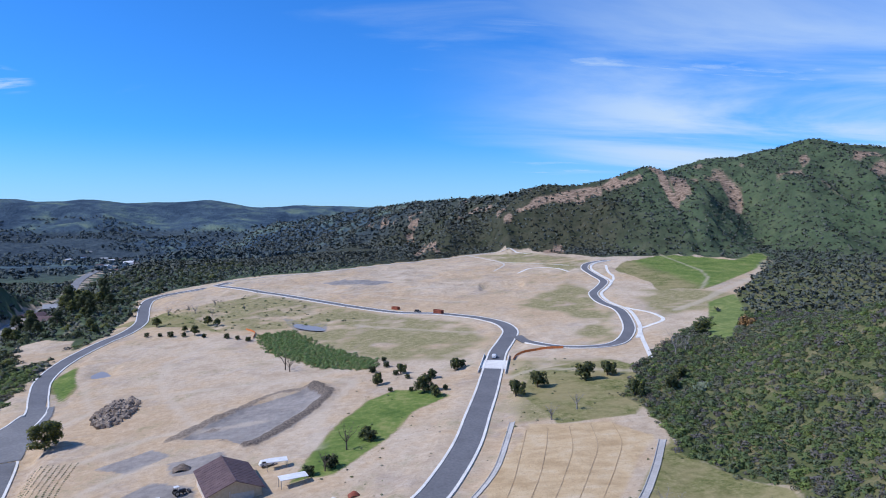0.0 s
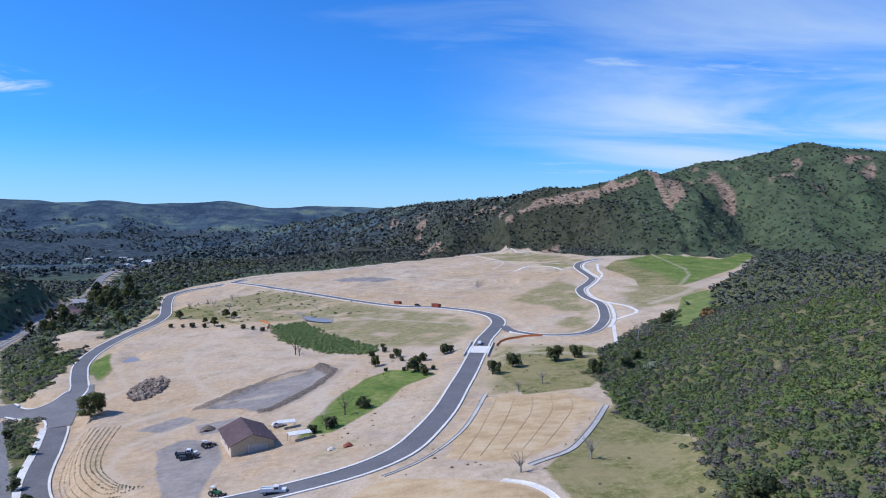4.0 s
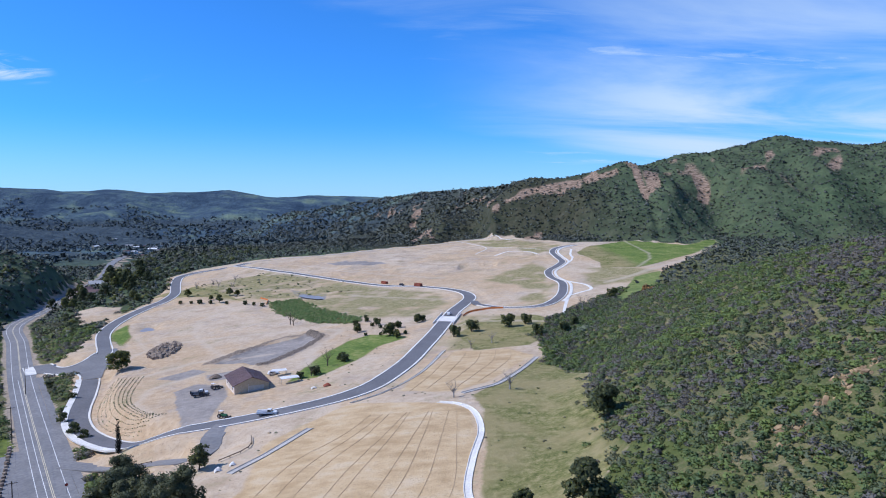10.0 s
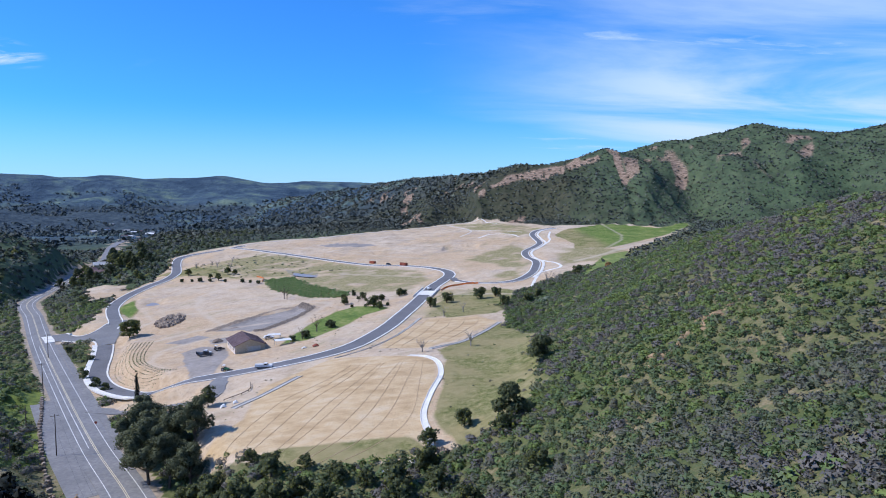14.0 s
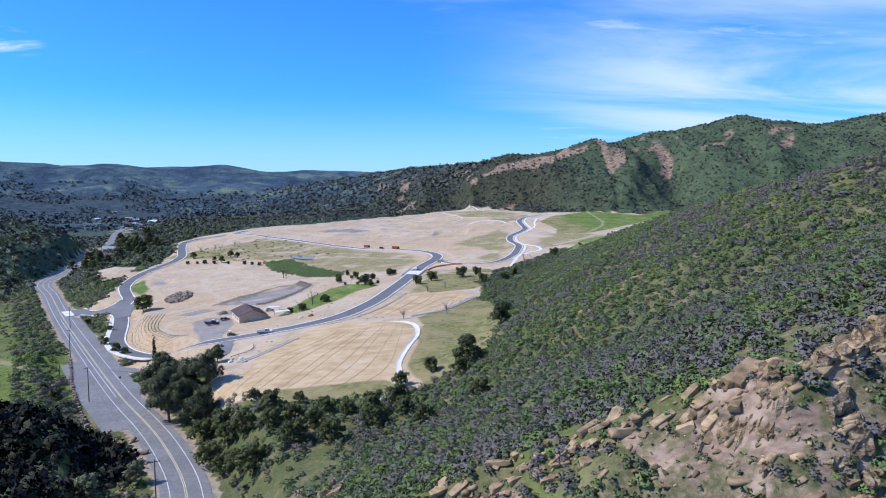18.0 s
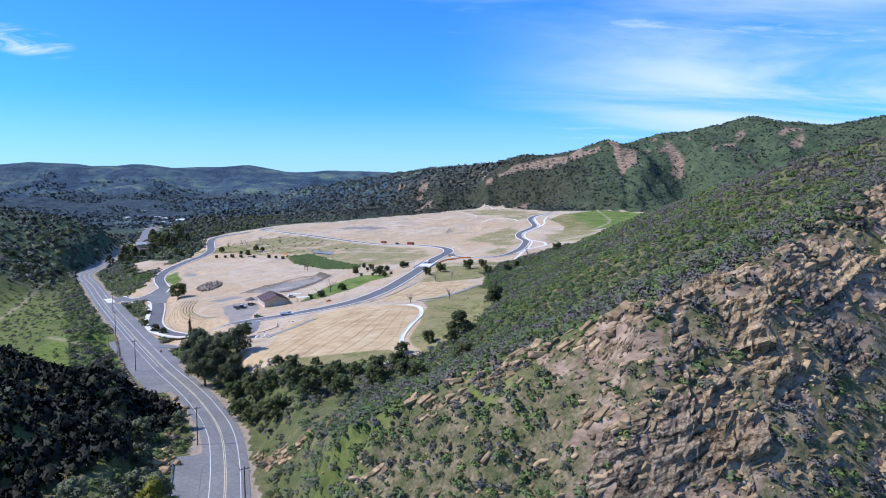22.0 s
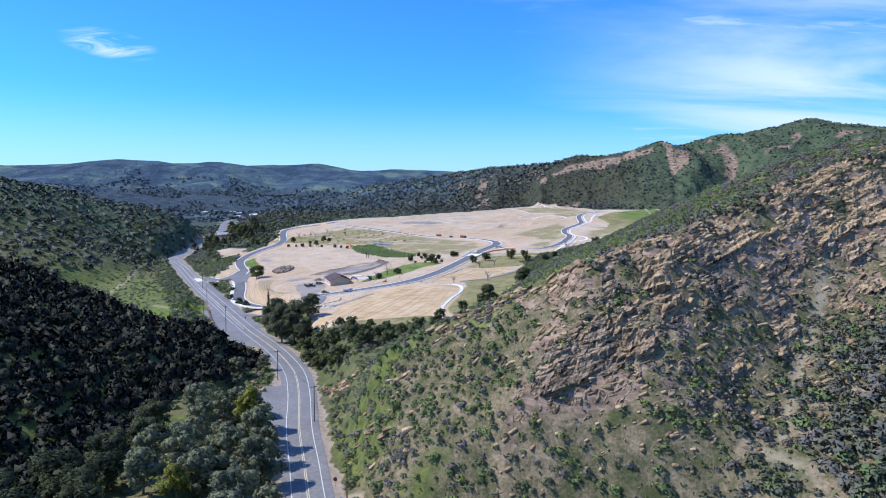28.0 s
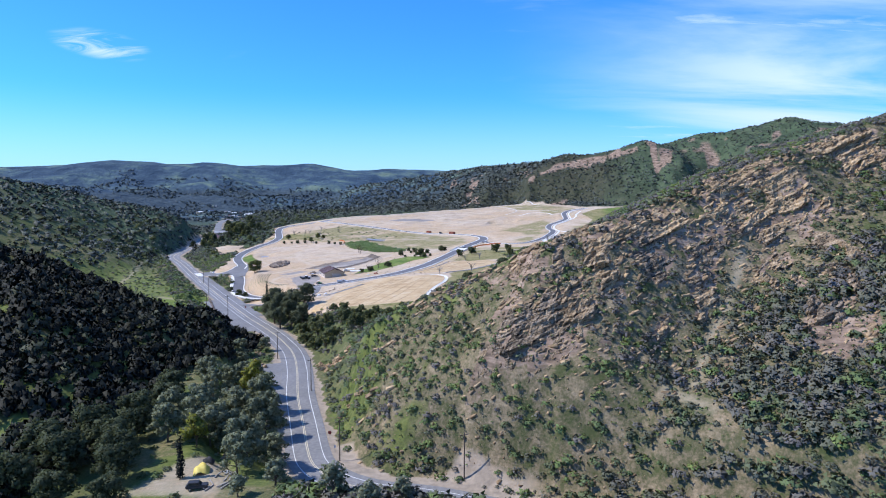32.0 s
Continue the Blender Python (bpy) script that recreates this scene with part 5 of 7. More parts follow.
x, y = spread(20, 190, -84, 14, 1.15, lambda x, y: value_at(zones["wild"], x, y) * (along(SPUR, x, y)[2] < 0) * (along(HIGHWAY, x, y)[0] > 9) * np.clip(0.55 + 0.9 * fbm(x, y, 10, 3, 155), 0.1, 1) * (1 - 0.6 * value_at(zones["track"], x, y)))
stuff("tufts", scatter_mesh("tufts", x, y, 0.18 + 0.35 * rng.random(len(x)) ** 1.5, np.clip(0.2 + 0.8 * rng.random(len(x)), 0, 1), TUFT_T, SPUR_LEAF), "low dry tufts and seedlings among the rocks", "grass tufts")
# planted rows on the bank inside the west curve
rows_x, rows_y = [], []
for k in range(9):
    q = resample([(-141 + 1.9 * k, 270), (-134 + 1.8 * k, 246), (-124 + 1.6 * k, 226), (-110 + 1.4 * k, 211), (-98 + k, 202 + 0.6 * k)], 1.5)
    rows_x, rows_y = np.r_[rows_x, q[:, 0]], np.r_[rows_y, q[:, 1]]
stuff("planted_rows", scatter_mesh("planted_rows", rows_x, rows_y, 0.2 + 0.2 * rng.random(len(rows_x)), 0.4 + 0.4 * rng.random(len(rows_x)), NEAR_T, LEAF), "rows of low green planting on the bank", "plants")
x, y = spread(-45, 62, 75, 350, 3.0, lambda x, y: 0.08 * (value_at(zones["wild"], x, y) < 0.3) * (value_at(zones["field"], x, y) < 0.3) * (along(gs, x, y)[0] > 7))
stuff("weeds", scatter_mesh("weeds", x, y, 0.2 + 0.35 * rng.random(len(x)), 0.25 + 0.5 * rng.random(len(x)), NEAR_T[:3], LEAF), "scattered low weeds on bare earth", "weeds")
x, y = spread(-240, -60, 480, 640, 5.0, lambda x, y: 0.30 * value_at(zones["dry"], x, y) * (along(gn, x, y)[0] > 7))
stuff("weeds", scatter_mesh("weeds", x, y, 0.5 + 0.9 * rng.random(len(x)) ** 2, 0.3 + 0.5 * rng.random(len(x)), NEAR_T[:3], LEAF), "scattered shrubs in the dry meadow", "weeds")


def part(name, me, mat, parent, label=""):
    if isinstance(me, bmesh.types.BMesh):
        data = bpy.data.meshes.new(name)
        me.to_mesh(data)
        me.free()
        me = data
    if mat and not me.materials:
        me.materials.append(mat)
    o = new(name, me)
    o.parent = parent
    return tagged(o, label)


def tube(bm, a, b, ra, rb, sides=7):
    a, b = Vector(a), Vector(b)
    w = (b - a).normalized()
    u = w.orthogonal().normalized()
    v = w.cross(u)
    ring = [[bm.verts.new(p + (u * math.cos(6.2832 * k / sides) + v * math.sin(6.2832 * k / sides)) * r) for k in range(sides)] for p, r in ((a, ra), (b, rb))]
    for k in range(sides):
        bm.faces.new((ring[0][k], ring[0][(k + 1) % sides], ring[1][(k + 1) % sides], ring[1][k]))
    bm.faces.new(ring[0][::-1])
    bm.faces.new(ring[1])


def box(bm, x0, x1, y0, y1, z0, z1):
    v = [bm.verts.new(p) for p in ((x0, y0, z0), (x1, y0, z0), (x1, y1, z0), (x0, y1, z0), (x0, y0, z1), (x1, y0, z1), (x1, y1, z1), (x0, y1, z1))]
    for f in ((3, 2, 1, 0), (4, 5, 6, 7), (0, 1, 5, 4), (1, 2, 6, 5), (2, 3, 7, 6), (3, 0, 4, 7)):
        bm.faces.new([v[k] for k in f])
    return v


def crown_mesh(name, blobs, density, mat, tone, seed, size=0.3):
    quads, tints, normals = [], [], []
    g = np.random.default_rng(seed)
    for k, (cx, cy, cz, r) in enumerate(blobs):
        q = cards(int(density * r * r), r, seed + k, -0.6, 0.85, size / r, 0.55)
        normals.append(outward(q, 0.1, 0.3, seed + k))
        q = q + np.array([cx, cy, cz])
        quads.append(q)
        tints.append(np.repeat(np.clip(tone + 0.15 * g.normal(size=len(q)), 0, 1), 3))
    v = np.concatenate(quads).reshape(-1, 3)
    return bulk_mesh(name, v, np.arange(len(v)).reshape(-1, 3), mat, np.concatenate(tints), np.concatenate(normals))


def tree_kind(label, height, width, tone, seed, mat=TREE_LEAF, trunk=0.28, stems=1, leafy=1.0, group="", low=0.3):
    """A broad tree: trunk, limbs and a crown of leaf clumps."""
    g = random.Random(seed)
    t = tagged(new("tree"), label, "tree", group)
    bm = bmesh.new()
    for s in range(stems):
        lean = (g.uniform(-0.1, 0.1) * width * stems * 0.5, g.uniform(-0.1, 0.1) * width * stems * 0.5)
        tube(bm, (0.3 * s * g.uniform(-1, 1), 0.3 * s * g.uniform(-1, 1), -0.5), (lean[0], lean[1], 0.42 * height), trunk, trunk * 0.6)
    part("trunk", bm, BARK, t)
    blobs = []
    for k in range(24):
        a, up = 6.283 * k / 7 + g.uniform(-0.4, 0.4), g.uniform(low, 0.9)
        reach = width * 0.5 * g.uniform(0.3, 0.95) * (1.2 - up * 0.6)
        tip = (reach * math.cos(a), reach * math.sin(a), up * height)
        if k < 6:
            bm = bmesh.new()
            tube(bm, (0, 0, 0.2 * height), tip, trunk * 0.5, trunk * 0.15, 5)
            part("limb", bm, BARK, t)
        blobs.append((*tip, width * g.uniform(0.1, 0.23)))
    blobs.append((g.uniform(-0.1, 0.1) * width, g.uniform(-0.1, 0.1) * width, 0.86 * height, width * 0.2))
    part("crown", crown_mesh("crown", blobs, 48 * leafy, mat, tone, seed * 13, 0.33 / math.sqrt(leafy)), None, t)
    return t


def bare_tree(label, height, width, seed, mat=PALE_BARK, twigs=True):
    g = random.Random(seed)
    t = tagged(new("bare_tree"), label, "tree")
    bm = bmesh.new()
    tube(bm, (0, 0, -0.4), (0, 0, 0.3 * height), 0.3, 0.22)
    part("trunk", bm, mat, t)
    for k in range(6):
        a = 6.283 * k / 6 + g.uniform(-0.5, 0.5)
        bm = bmesh.new()
        p, r = Vector((0, 0, 0.28 * height)), 0.17
        heading = Vector((math.cos(a), math.sin(a), 1.3))
        for s in range(4):
            q = p + (heading + Vector((g.uniform(-0.5, 0.5), g.uniform(-0.5, 0.5), g.uniform(-0.2, 0.4)))).normalized() * height * 0.19
            tube(bm, p, q, r, r * 0.65, 5)
            if twigs:
                for _ in range(3):
                    tw = q + Vector((g.uniform(-1, 1), g.uniform(-1, 1), g.uniform(0.1, 1))) * width * 0.16
                    tube(bm, q, tw, r * 0.4, 0.02, 4)
            p, r = q, r * 0.65
        part("limb", bm, mat, t)
    return t


def on_ground(x, y, turn=0.0, size=1.0, sink=0.0):
    z = float(ground_z(np.array([x]), np.array([y]))[0]) - sink
    return Matrix.Translation((x, y, z)) @ pose(0, 0, 0, 0, 0, turn) @ Matrix.Diagonal((size, size, size, 1))


def plant(kind, places, seed=1):
    """Sets a tree at the first place and copies of it at the others: (x, y, size)."""
    g = random.Random(seed)
    kind.matrix_basis = on_ground(places[0][0], places[0][1], g.uniform(0, 360), places[0][2])
    s0 = places[0][2]
    for x, y, s in places[1:]:
        copy_thing(kind, on_ground(x, y, g.uniform(0, 360), s) @ Matrix.Diagonal((1 / s0, 1 / s0, 1 / s0, 1)))


plant(tree_kind("spreading dark green pepper tree beside the street", 9, 12, 0.78, 3), [(-146, 288, 1.0)])
plant(tree_kind("round dark green oak standing in the meadow grass", 8, 9, 0.62, 5, group="meadow oaks"), [(38, 92, 1.05), (53, 141, 1.0)])
plant(tree_kind("tall grey green eucalyptus with an open crown", 16, 13, 0.08, 7, CREEK_LEAF, trunk=0.4, leafy=1.7, group="trees by the driveway"), [(-76, 146, 0.85), (-62, 113, 1.15), (-70, 126, 1.2), (-55, 110, 1.0), (-51, 119, 0.9), (-47, 104, 0.8), (-60, 122, 1.1)])
plant(tree_kind("dark roadside tree with a dense crown", 9, 8, 0.6, 9, group="trees by the driveway"), [(-82, 150, 1.0), (-56, 146, 0.75), (-66, 134, 0.9), (-58, 124, 0.9)])
plant(tree_kind("dark round shrub tree in the gully", 6, 7.5, 0.68, 11, stems=2, low=0.16, group="gully trees"), [(-26, 78, 1.0), (-37, 91, 1.1), (-11, 72, 0.8), (-3, 77, 0.7), (11, 72, 1.0), (17, 79, 0.7), (18, 91, 0.7), (-44, 94, 1.1), (-16, 68, 1.0), (4, 74, 0.6), (27, 99, 0.75), (-27, 92, 0.6), (-12, 86, 0.55), (-20, 84, 0.9), (-32, 82, 1.0), (-18, 57, 1.1), (-8, 58, 1.0), (-23, 63, 1.1), (2, 57, 0.9), (12, 63, 0.9), (26, 51, 0.8), (36, 84, 0.8), (40, 56, 0.8), (-30, 70, 0.9), (-36, 76, 1.0), (20, 68, 0.8), (-4, 66, 0.9), (18, 81, 0.7)], 4)
plant(tree_kind("dark green shrub tree near the bridge", 6, 6.5, 0.68, 13, stems=2, low=0.16, group="trees by the bridge"), [(-17, 313, 1.1), (-4, 344, 0.8), (-13, 306, 0.7), (-27, 345, 0.7), (-36, 331, 0.8), (16, 296, 0.95), (25, 304, 1.0), (44, 309, 1.1), (53, 312, 0.9), (-35, 266, 0.65), (55, 284, 0.9), (68, 286, 0.8), (111, 365, 1.0), (75, 296, 0.8)], 5)
plant(tree_kind("green park tree by the north street", 6.5, 6.5, 0.76, 17, group="park trees"), [(-195, 509, 0.9), (-158, 499, 0.9), (-158, 474, 0.9), (-151, 496, 0.7), (-168, 485, 0.6), (-234, 505, 1.0), (-245, 522, 1.0), (-287, 626, 1.5), (-297, 612, 1.7), (-314, 622, 1.8), (-305, 640, 1.6), (-293, 592, 1.5), (-322, 659, 1.6), (-304, 528, 1.3), (-288, 511, 1.2), (-312, 570, 1.5), (-275, 575, 1.0), (-330, 600, 1.5)], 6)
plant(tree_kind("yellow green sycamore in spring leaf by the creek", 11, 9, 1.0, 19, group="creek trees"), [(-29, -6, 1.25), (-24, -14, 0.9), (-20, -66, 0.8)])
plant(tree_kind("grey green creek tree with a loose crown", 11, 8.5, 0.5, 21, CREEK_LEAF, leafy=0.85, group="creek trees"), [(-22, -37, 1.25), (-21, -20, 1.2), (-11, -42, 1.2), (-8, -60, 1.0), (-15, -54, 1.2), (-36, -22, 0.9), (-42, 14, 0.8), (-50, 34, 0.7), (-58, 50, 0.8), (-40, 0, 0.9), (-32, -37, 0.8), (-52, 64, 0.6), (-26, -52, 1.1), (-30, -62, 1.0), (-20, -58, 1.1), (-36, -50, 1.0), (-5, -70, 1.1), (-1, -62, 0.9), (-14, -30, 1.0), (-28, -28, 1.0), (-3, -80, 1.0), (-44, -10, 0.9), (-34, 8, 0.9)], 7)
plant(tree_kind("broad dark oak beside the yard", 8, 10, 0.42, 23, group="yard oaks"), [(-29, -87, 1.0), (-40, -72, 1.1), (-48, -96, 1.1), (-24, -99, 0.8), (-34, -78, 1.0), (-44, -84, 1.2), (-52, -80, 1.1), (-40, -60, 1.0), (-46, -50, 1.1), (-44, -36, 1.0), (-36, -98, 0.9), (-58, -92, 1.1), (-48, -66, 1.2), (-50, -24, 1.0)], 8)
plant(tree_kind("pale green roadside willow", 7, 6, 0.7, 25, CREEK_LEAF, leafy=0.8, group="bend trees"), [(25, -97, 1.0), (40, -100, 0.7), (4, -96, 0.7), (10, -90, 0.9), (34, -104, 0.8)], 9)
plant(tree_kind("dark shrub beside the highway", 4.5, 5, 0.62, 27, stems=2, low=0.16, group="highway shrubs"), [(-128, 215, 1.0), (-140, 229, 0.9), (-121, 209, 0.8), (-152, 258, 0.8), (-176, 282, 0.8), (-110, 130, 0.9), (-120, 140, 0.6)], 10)
plant(tree_kind("low rounded grey green garden shrub", 2.6, 3.4, 0.55, 29, stems=2, low=0.12, leafy=1.6, group="garden shrubs"), [(-40, 352, 1.0), (-34, 359, 0.9), (-29, 343, 0.8), (-24, 336, 0.7), (-9, 313, 0.7), (-14, 318, 0.6), (-22, 316, 0.6), (-30, 318, 0.6), (-14, 332, 1.3), (-1, 347, 1.2), (-36, 371, 0.8), (-190, 481, 1.0), (-181, 478, 0.8), (-173, 474, 1.2), (-164, 472, 1.0), (-150, 466, 0.9), (-134, 458, 1.1), (-126, 452, 0.9), (-118, 446, 1.0), (-43, 244, 1.3), (-48, 240, 1.0), (-33, 264, 1.2)], 14)
plant(tree_kind("tall dark grove tree in the valley", 15, 11, 0.45, 39, trunk=0.4, group="valley grove"), [(-269, 572, 0.9), (-280, 585, 1.0), (-262, 590, 0.9), (-277, 541, 0.8), (-315, 557, 0.9), (-276, 515, 0.7), (-300, 600, 1.0), (-330, 658, 1.0), (-310, 680, 1.1), (-290, 640, 0.9), (-350, 700, 1.0), (-262, 556, 0.6), (-325, 545, 0.8), (-300, 548, 0.7)], 15)
plant(bare_tree("bare dead tree on the green strip", 8, 6, 31, BARK), [(-40, 258, 1.0), (-44, 242, 0.7), (-82, 373, 1.1), (-79, 368, 0.9)], 11)
plant(bare_tree("leafless pale tree at the meadow edge", 5.5, 5, 33), [(14, 183, 1.0), (33, 190, 1.15), (23, 266, 0.9), (33, 275, 1.0), (-201, 546, 1.1), (-181, 543, 1.1), (-174, 566, 1.1), (-165, 530, 1.0), (-190, 556, 0.9), (-145, 540, 0.9)], 12)
plant(bare_tree("big whitish leafless sycamore at the hill foot", 11, 11, 35), [(86, 331, 1.0), (92, 336, 0.7)], 13)
plant(tree_kind("russet brown dry bush on the hill foot", 5, 8, 0.85, 37, DRY_LEAF, stems=2, low=0.15), [(132, 366, 1.0)])


def prickly_pear(label, x, y, wide, seed):
    """A sprawling clump of flat cactus pads."""
    g = random.Random(seed)
    t = tagged(new("prickly_pear"), label, "cactus")
    t.matrix_basis = on_ground(x, y)
    for _ in range(46):
        a, r = g.uniform(0, 6.283), wide * math.sqrt(g.random())
        foot_at = Vector((r * math.cos(a), 0.6 * r * math.sin(a), 0))
        foot_at.z = float(ground_z(np.array([x + foot_at.x]), np.array([y + foot_at.y]))[0]) - t.matrix_basis.translation.z
        bm = bmesh.new()
        for step in range(3):
            m = Matrix.Translation(foot_at + Vector((0.2 * step * g.uniform(-1, 1), 0.2 * step * g.uniform(-1, 1), 0.35 + 0.62 * step))) @ pose(0, 0, 0, g.uniform(-30, 30), g.uniform(-30, 30), g.uniform(0, 180)) @ Matrix.Diagonal((0.36, 0.08, 0.46, 1))
            bmesh.ops.create_icosphere(bm, subdivisions=1, radius=1.0, matrix=m)
        part("stem", bm, CACTUS, t)


def cypress(label, x, y, height):
    t = tagged(new("cypress_tree"), label, "tree")
    bm = bmesh.new()
    tube(bm, (0, 0, -0.4), (0, 0, 0.8 * height), 0.2, 0.06)
    part("trunk", bm, BARK, t)
    blobs = [(0.1 * math.sin(3 * k), 0.1 * math.cos(4 * k), 0.6 + (height - 1) * k / 12, 0.95 * (1 - 0.6 * (k / 12) ** 2)) for k in range(13)]
    part("crown", crown_mesh("crown", blobs, 90, SHADED_OAK_LEAF, 0.12, 77, 0.25), None, t)
    t.matrix_basis = on_ground(x, y)


prickly_pear("pale green sprawling prickly pear clump at the hill foot", 76, 280, 4.6, 41)
prickly_pear("pale green prickly pear clump among the brush", 69, 287, 2.4, 43)
cypress("tall narrow dark cypress by the driveway", -96, 183, 11.5)
cypress("tall narrow dark cypress in the yard", -14, -86, 11)

# ---- buildings ----
def slab(bm, corners, thick):
    """A plate of that thickness under four corners."""
    top = [Vector(c) for c in corners]
    n = (top[1] - top[0]).cross(top[3] - top[0]).normalized()
    a = [bm.verts.new(c) for c in top]
    b = [bm.verts.new(c - n * thick) for c in top]
    bm.faces.new(a)
    bm.faces.new(b[::-1])
    for k in range(4):
        bm.faces.new((a[k], b[k], b[(k + 1) % 4], a[(k + 1) % 4]))


def barn(x, y, turn, w=13.4, d=19.5, eave=3.7, top=6.4):
    t = tagged(new("barn"), "tan stucco barn with a maroon brown gable roof", "barn")
    t.matrix_basis = on_ground(x, y, turn, 1.0, 0.1)
    for name, size, mat in (("wall_side", (0, 0.25, 0, d, -0.6, eave), PINK_STUCCO), ("wall_side", (w - 0.25, w, 0, d, -0.6, eave), STUCCO), ("wall_back", (0.25, w - 0.25, d - 0.25, d, -0.6, eave), STUCCO)):
        bm = bmesh.new()
        box(bm, *size)
        part(name, bm, mat, t)
    bm = bmesh.new()
    for x0, x1, z0, z1 in ((0.25, 5.6, -0.6, eave), (11.4, w - 0.25, -0.6, eave), (5.6, 11.4, 3.0, eave)):
        box(bm, x0, x1, 0, 0.25, z0, z1)
    front = part("wall_front", bm, STUCCO, t)
    for yy in (0.0, d - 0.25):
        bm = bmesh.new()
        v = [bm.verts.new(p) for p in ((0, yy, eave), (w, yy, eave), (w / 2, yy, top - 0.1), (0, yy + 0.25, eave), (w, yy + 0.25, eave), (w / 2, yy + 0.25, top - 0.1))]
        for f in ((0, 1, 2), (5, 4, 3), (0, 3, 4, 1), (1, 4, 5, 2), (2, 5, 3, 0)):
            bm.faces.new([v[k] for k in f])
        part("gable", bm, STUCCO, t)
    over, drop = 0.8, 0.8 * (top - eave) / (w / 2)
    roof_l = bmesh.new()
    slab(roof_l, ((-over, -over, eave - drop + 0.15), (w / 2, -over, top + 0.15), (w / 2, d + over, top + 0.15), (-over, d + over, eave - drop + 0.15)), 0.18)
    roof_l = part("roof", roof_l, ROOF_BROWN, t)
    roof_r = bmesh.new()
    slab(roof_r, ((w / 2, -over, top + 0.15), (w + over, -over, eave - drop + 0.15), (w + over, d + over, eave - drop + 0.15), (w / 2, d + over, top + 0.15)), 0.18)
    part("roof", roof_r, ROOF_BROWN, t)
    for k in range(14):
        yy = -over + (d + 2 * over) * (k + 0.5) / 14
        for s in (0, 1):
            bm = bmesh.new()
            e = (-over if s == 0 else w + over, eave - drop + 0.17)
            slab(bm, ((e[0], yy - 0.04, e[1] + 0.05), (w / 2, yy - 0.04, top + 0.22), (w / 2, yy + 0.04, top + 0.22), (e[0], yy + 0.04, e[1] + 0.05)) if s == 0 else ((w / 2, yy - 0.04, top + 0.22), (e[0], yy - 0.04, e[1] + 0.05), (e[0], yy + 0.04, e[1] + 0.05), (w / 2, yy + 0.04, top + 0.22)), 0.06)
            part("roof_seam", bm, ROOF_BROWN, t)
    bm = bmesh.new()
    box(bm, w / 2 - 0.2, w / 2 + 0.2, -over, d + over, top + 0.16, top + 0.28)
    part("ridge_cap", bm, ROOF_BROWN, t)
    bm = bmesh.new()
    box(bm, 5.6, 11.4, 0.1, 0.2, -0.1, 3.0)
    door = part("garage_door", bm, PATH_CONCRETE, t, "pale sectional garage door")
    for k in range(4):
        bm = bmesh.new()
        box(bm, 5.65, 11.35, 0.05, 0.1, 0.72 * k + 0.03, 0.72 * k + 0.66)
        part("door_panel", bm, PATH_CONCRETE, door)
    for yy in (3.0, 9.0, 15.0):
        bm = bmesh.new()
        box(bm, -0.06, 0.02, yy, yy + 1.6, 1.2, 2.3)
        win = part("window", bm, GLASS_DARK, t, "dark window in the side wall")
        bm = bmesh.new()
        for a in ((yy - 0.1, yy, 1.1, 2.4), (yy + 1.6, yy + 1.7, 1.1, 2.4), (yy, yy + 1.6, 1.1, 1.2), (yy, yy + 1.6, 2.3, 2.4)):
            box(bm, -0.1, 0.02, *a)
        part("window_frame", bm, WHITE_SHEET, win)
    bm = bmesh.new()
    tube(bm, (5.3, -0.12, 0), (5.3, -0.12, eave), 0.07, 0.07, 6)
    part("downpipe", bm, WHITE_SHEET, t)


barn(-70.5, 224.5, 26.5)


def cabin(label, x, y, turn, w, d, h, wall, roof, flat=True, z_sink=0.1):
    t = tagged(new("cabin"), label, "building")
    t.matrix_basis = on_ground(x, y, turn, 1.0, z_sink)
    bm = bmesh.new()
    box(bm, 0, w, 0, d, -1.0, h)
    part("wall", bm, wall, t)
    bm = bmesh.new()
    if flat:
        slab(bm, ((-0.4, -0.4, h + 0.35), (w + 0.4, -0.4, h + 0.35), (w + 0.4, d + 0.4, h + 0.12), (-0.4, d + 0.4, h + 0.12)), 0.2)
    else:
        slab(bm, ((-0.5, -0.6, h), (w + 0.5, -0.6, h), (w + 0.5, d / 2, h + d * 0.22), (-0.5, d / 2, h + d * 0.22)), 0.2)
        slab(bm, ((-0.5, d / 2, h + d * 0.22), (w + 0.5, d / 2, h + d * 0.22), (w + 0.5, d + 0.6, h), (-0.5, d + 0.6, h)), 0.2)
    part("roof", bm, roof, t)
    n = max(2, int(w / 3))
    for k in range(n):
        bm = bmesh.new()
        xx = w * (k + 0.5) / n
        box(bm, xx - 0.6, xx + 0.6, -0.06, 0.01, 1.0, 2.1)
        part("window", bm, GLASS_DARK, t)
    bm = bmesh.new()
    box(bm, w * 0.5 / n + 0.9, w * 0.5 / n + 1.8, -0.05, 0.01, 0, 2.05)
    part("door", bm, WHITE_SHEET, t)
    return t


cabin("low grey mobile home under the trees", -69, 139, 10, 11, 4.5, 2.7, GREY_WALL, WHITE_SHEET)
g = random.Random(5)
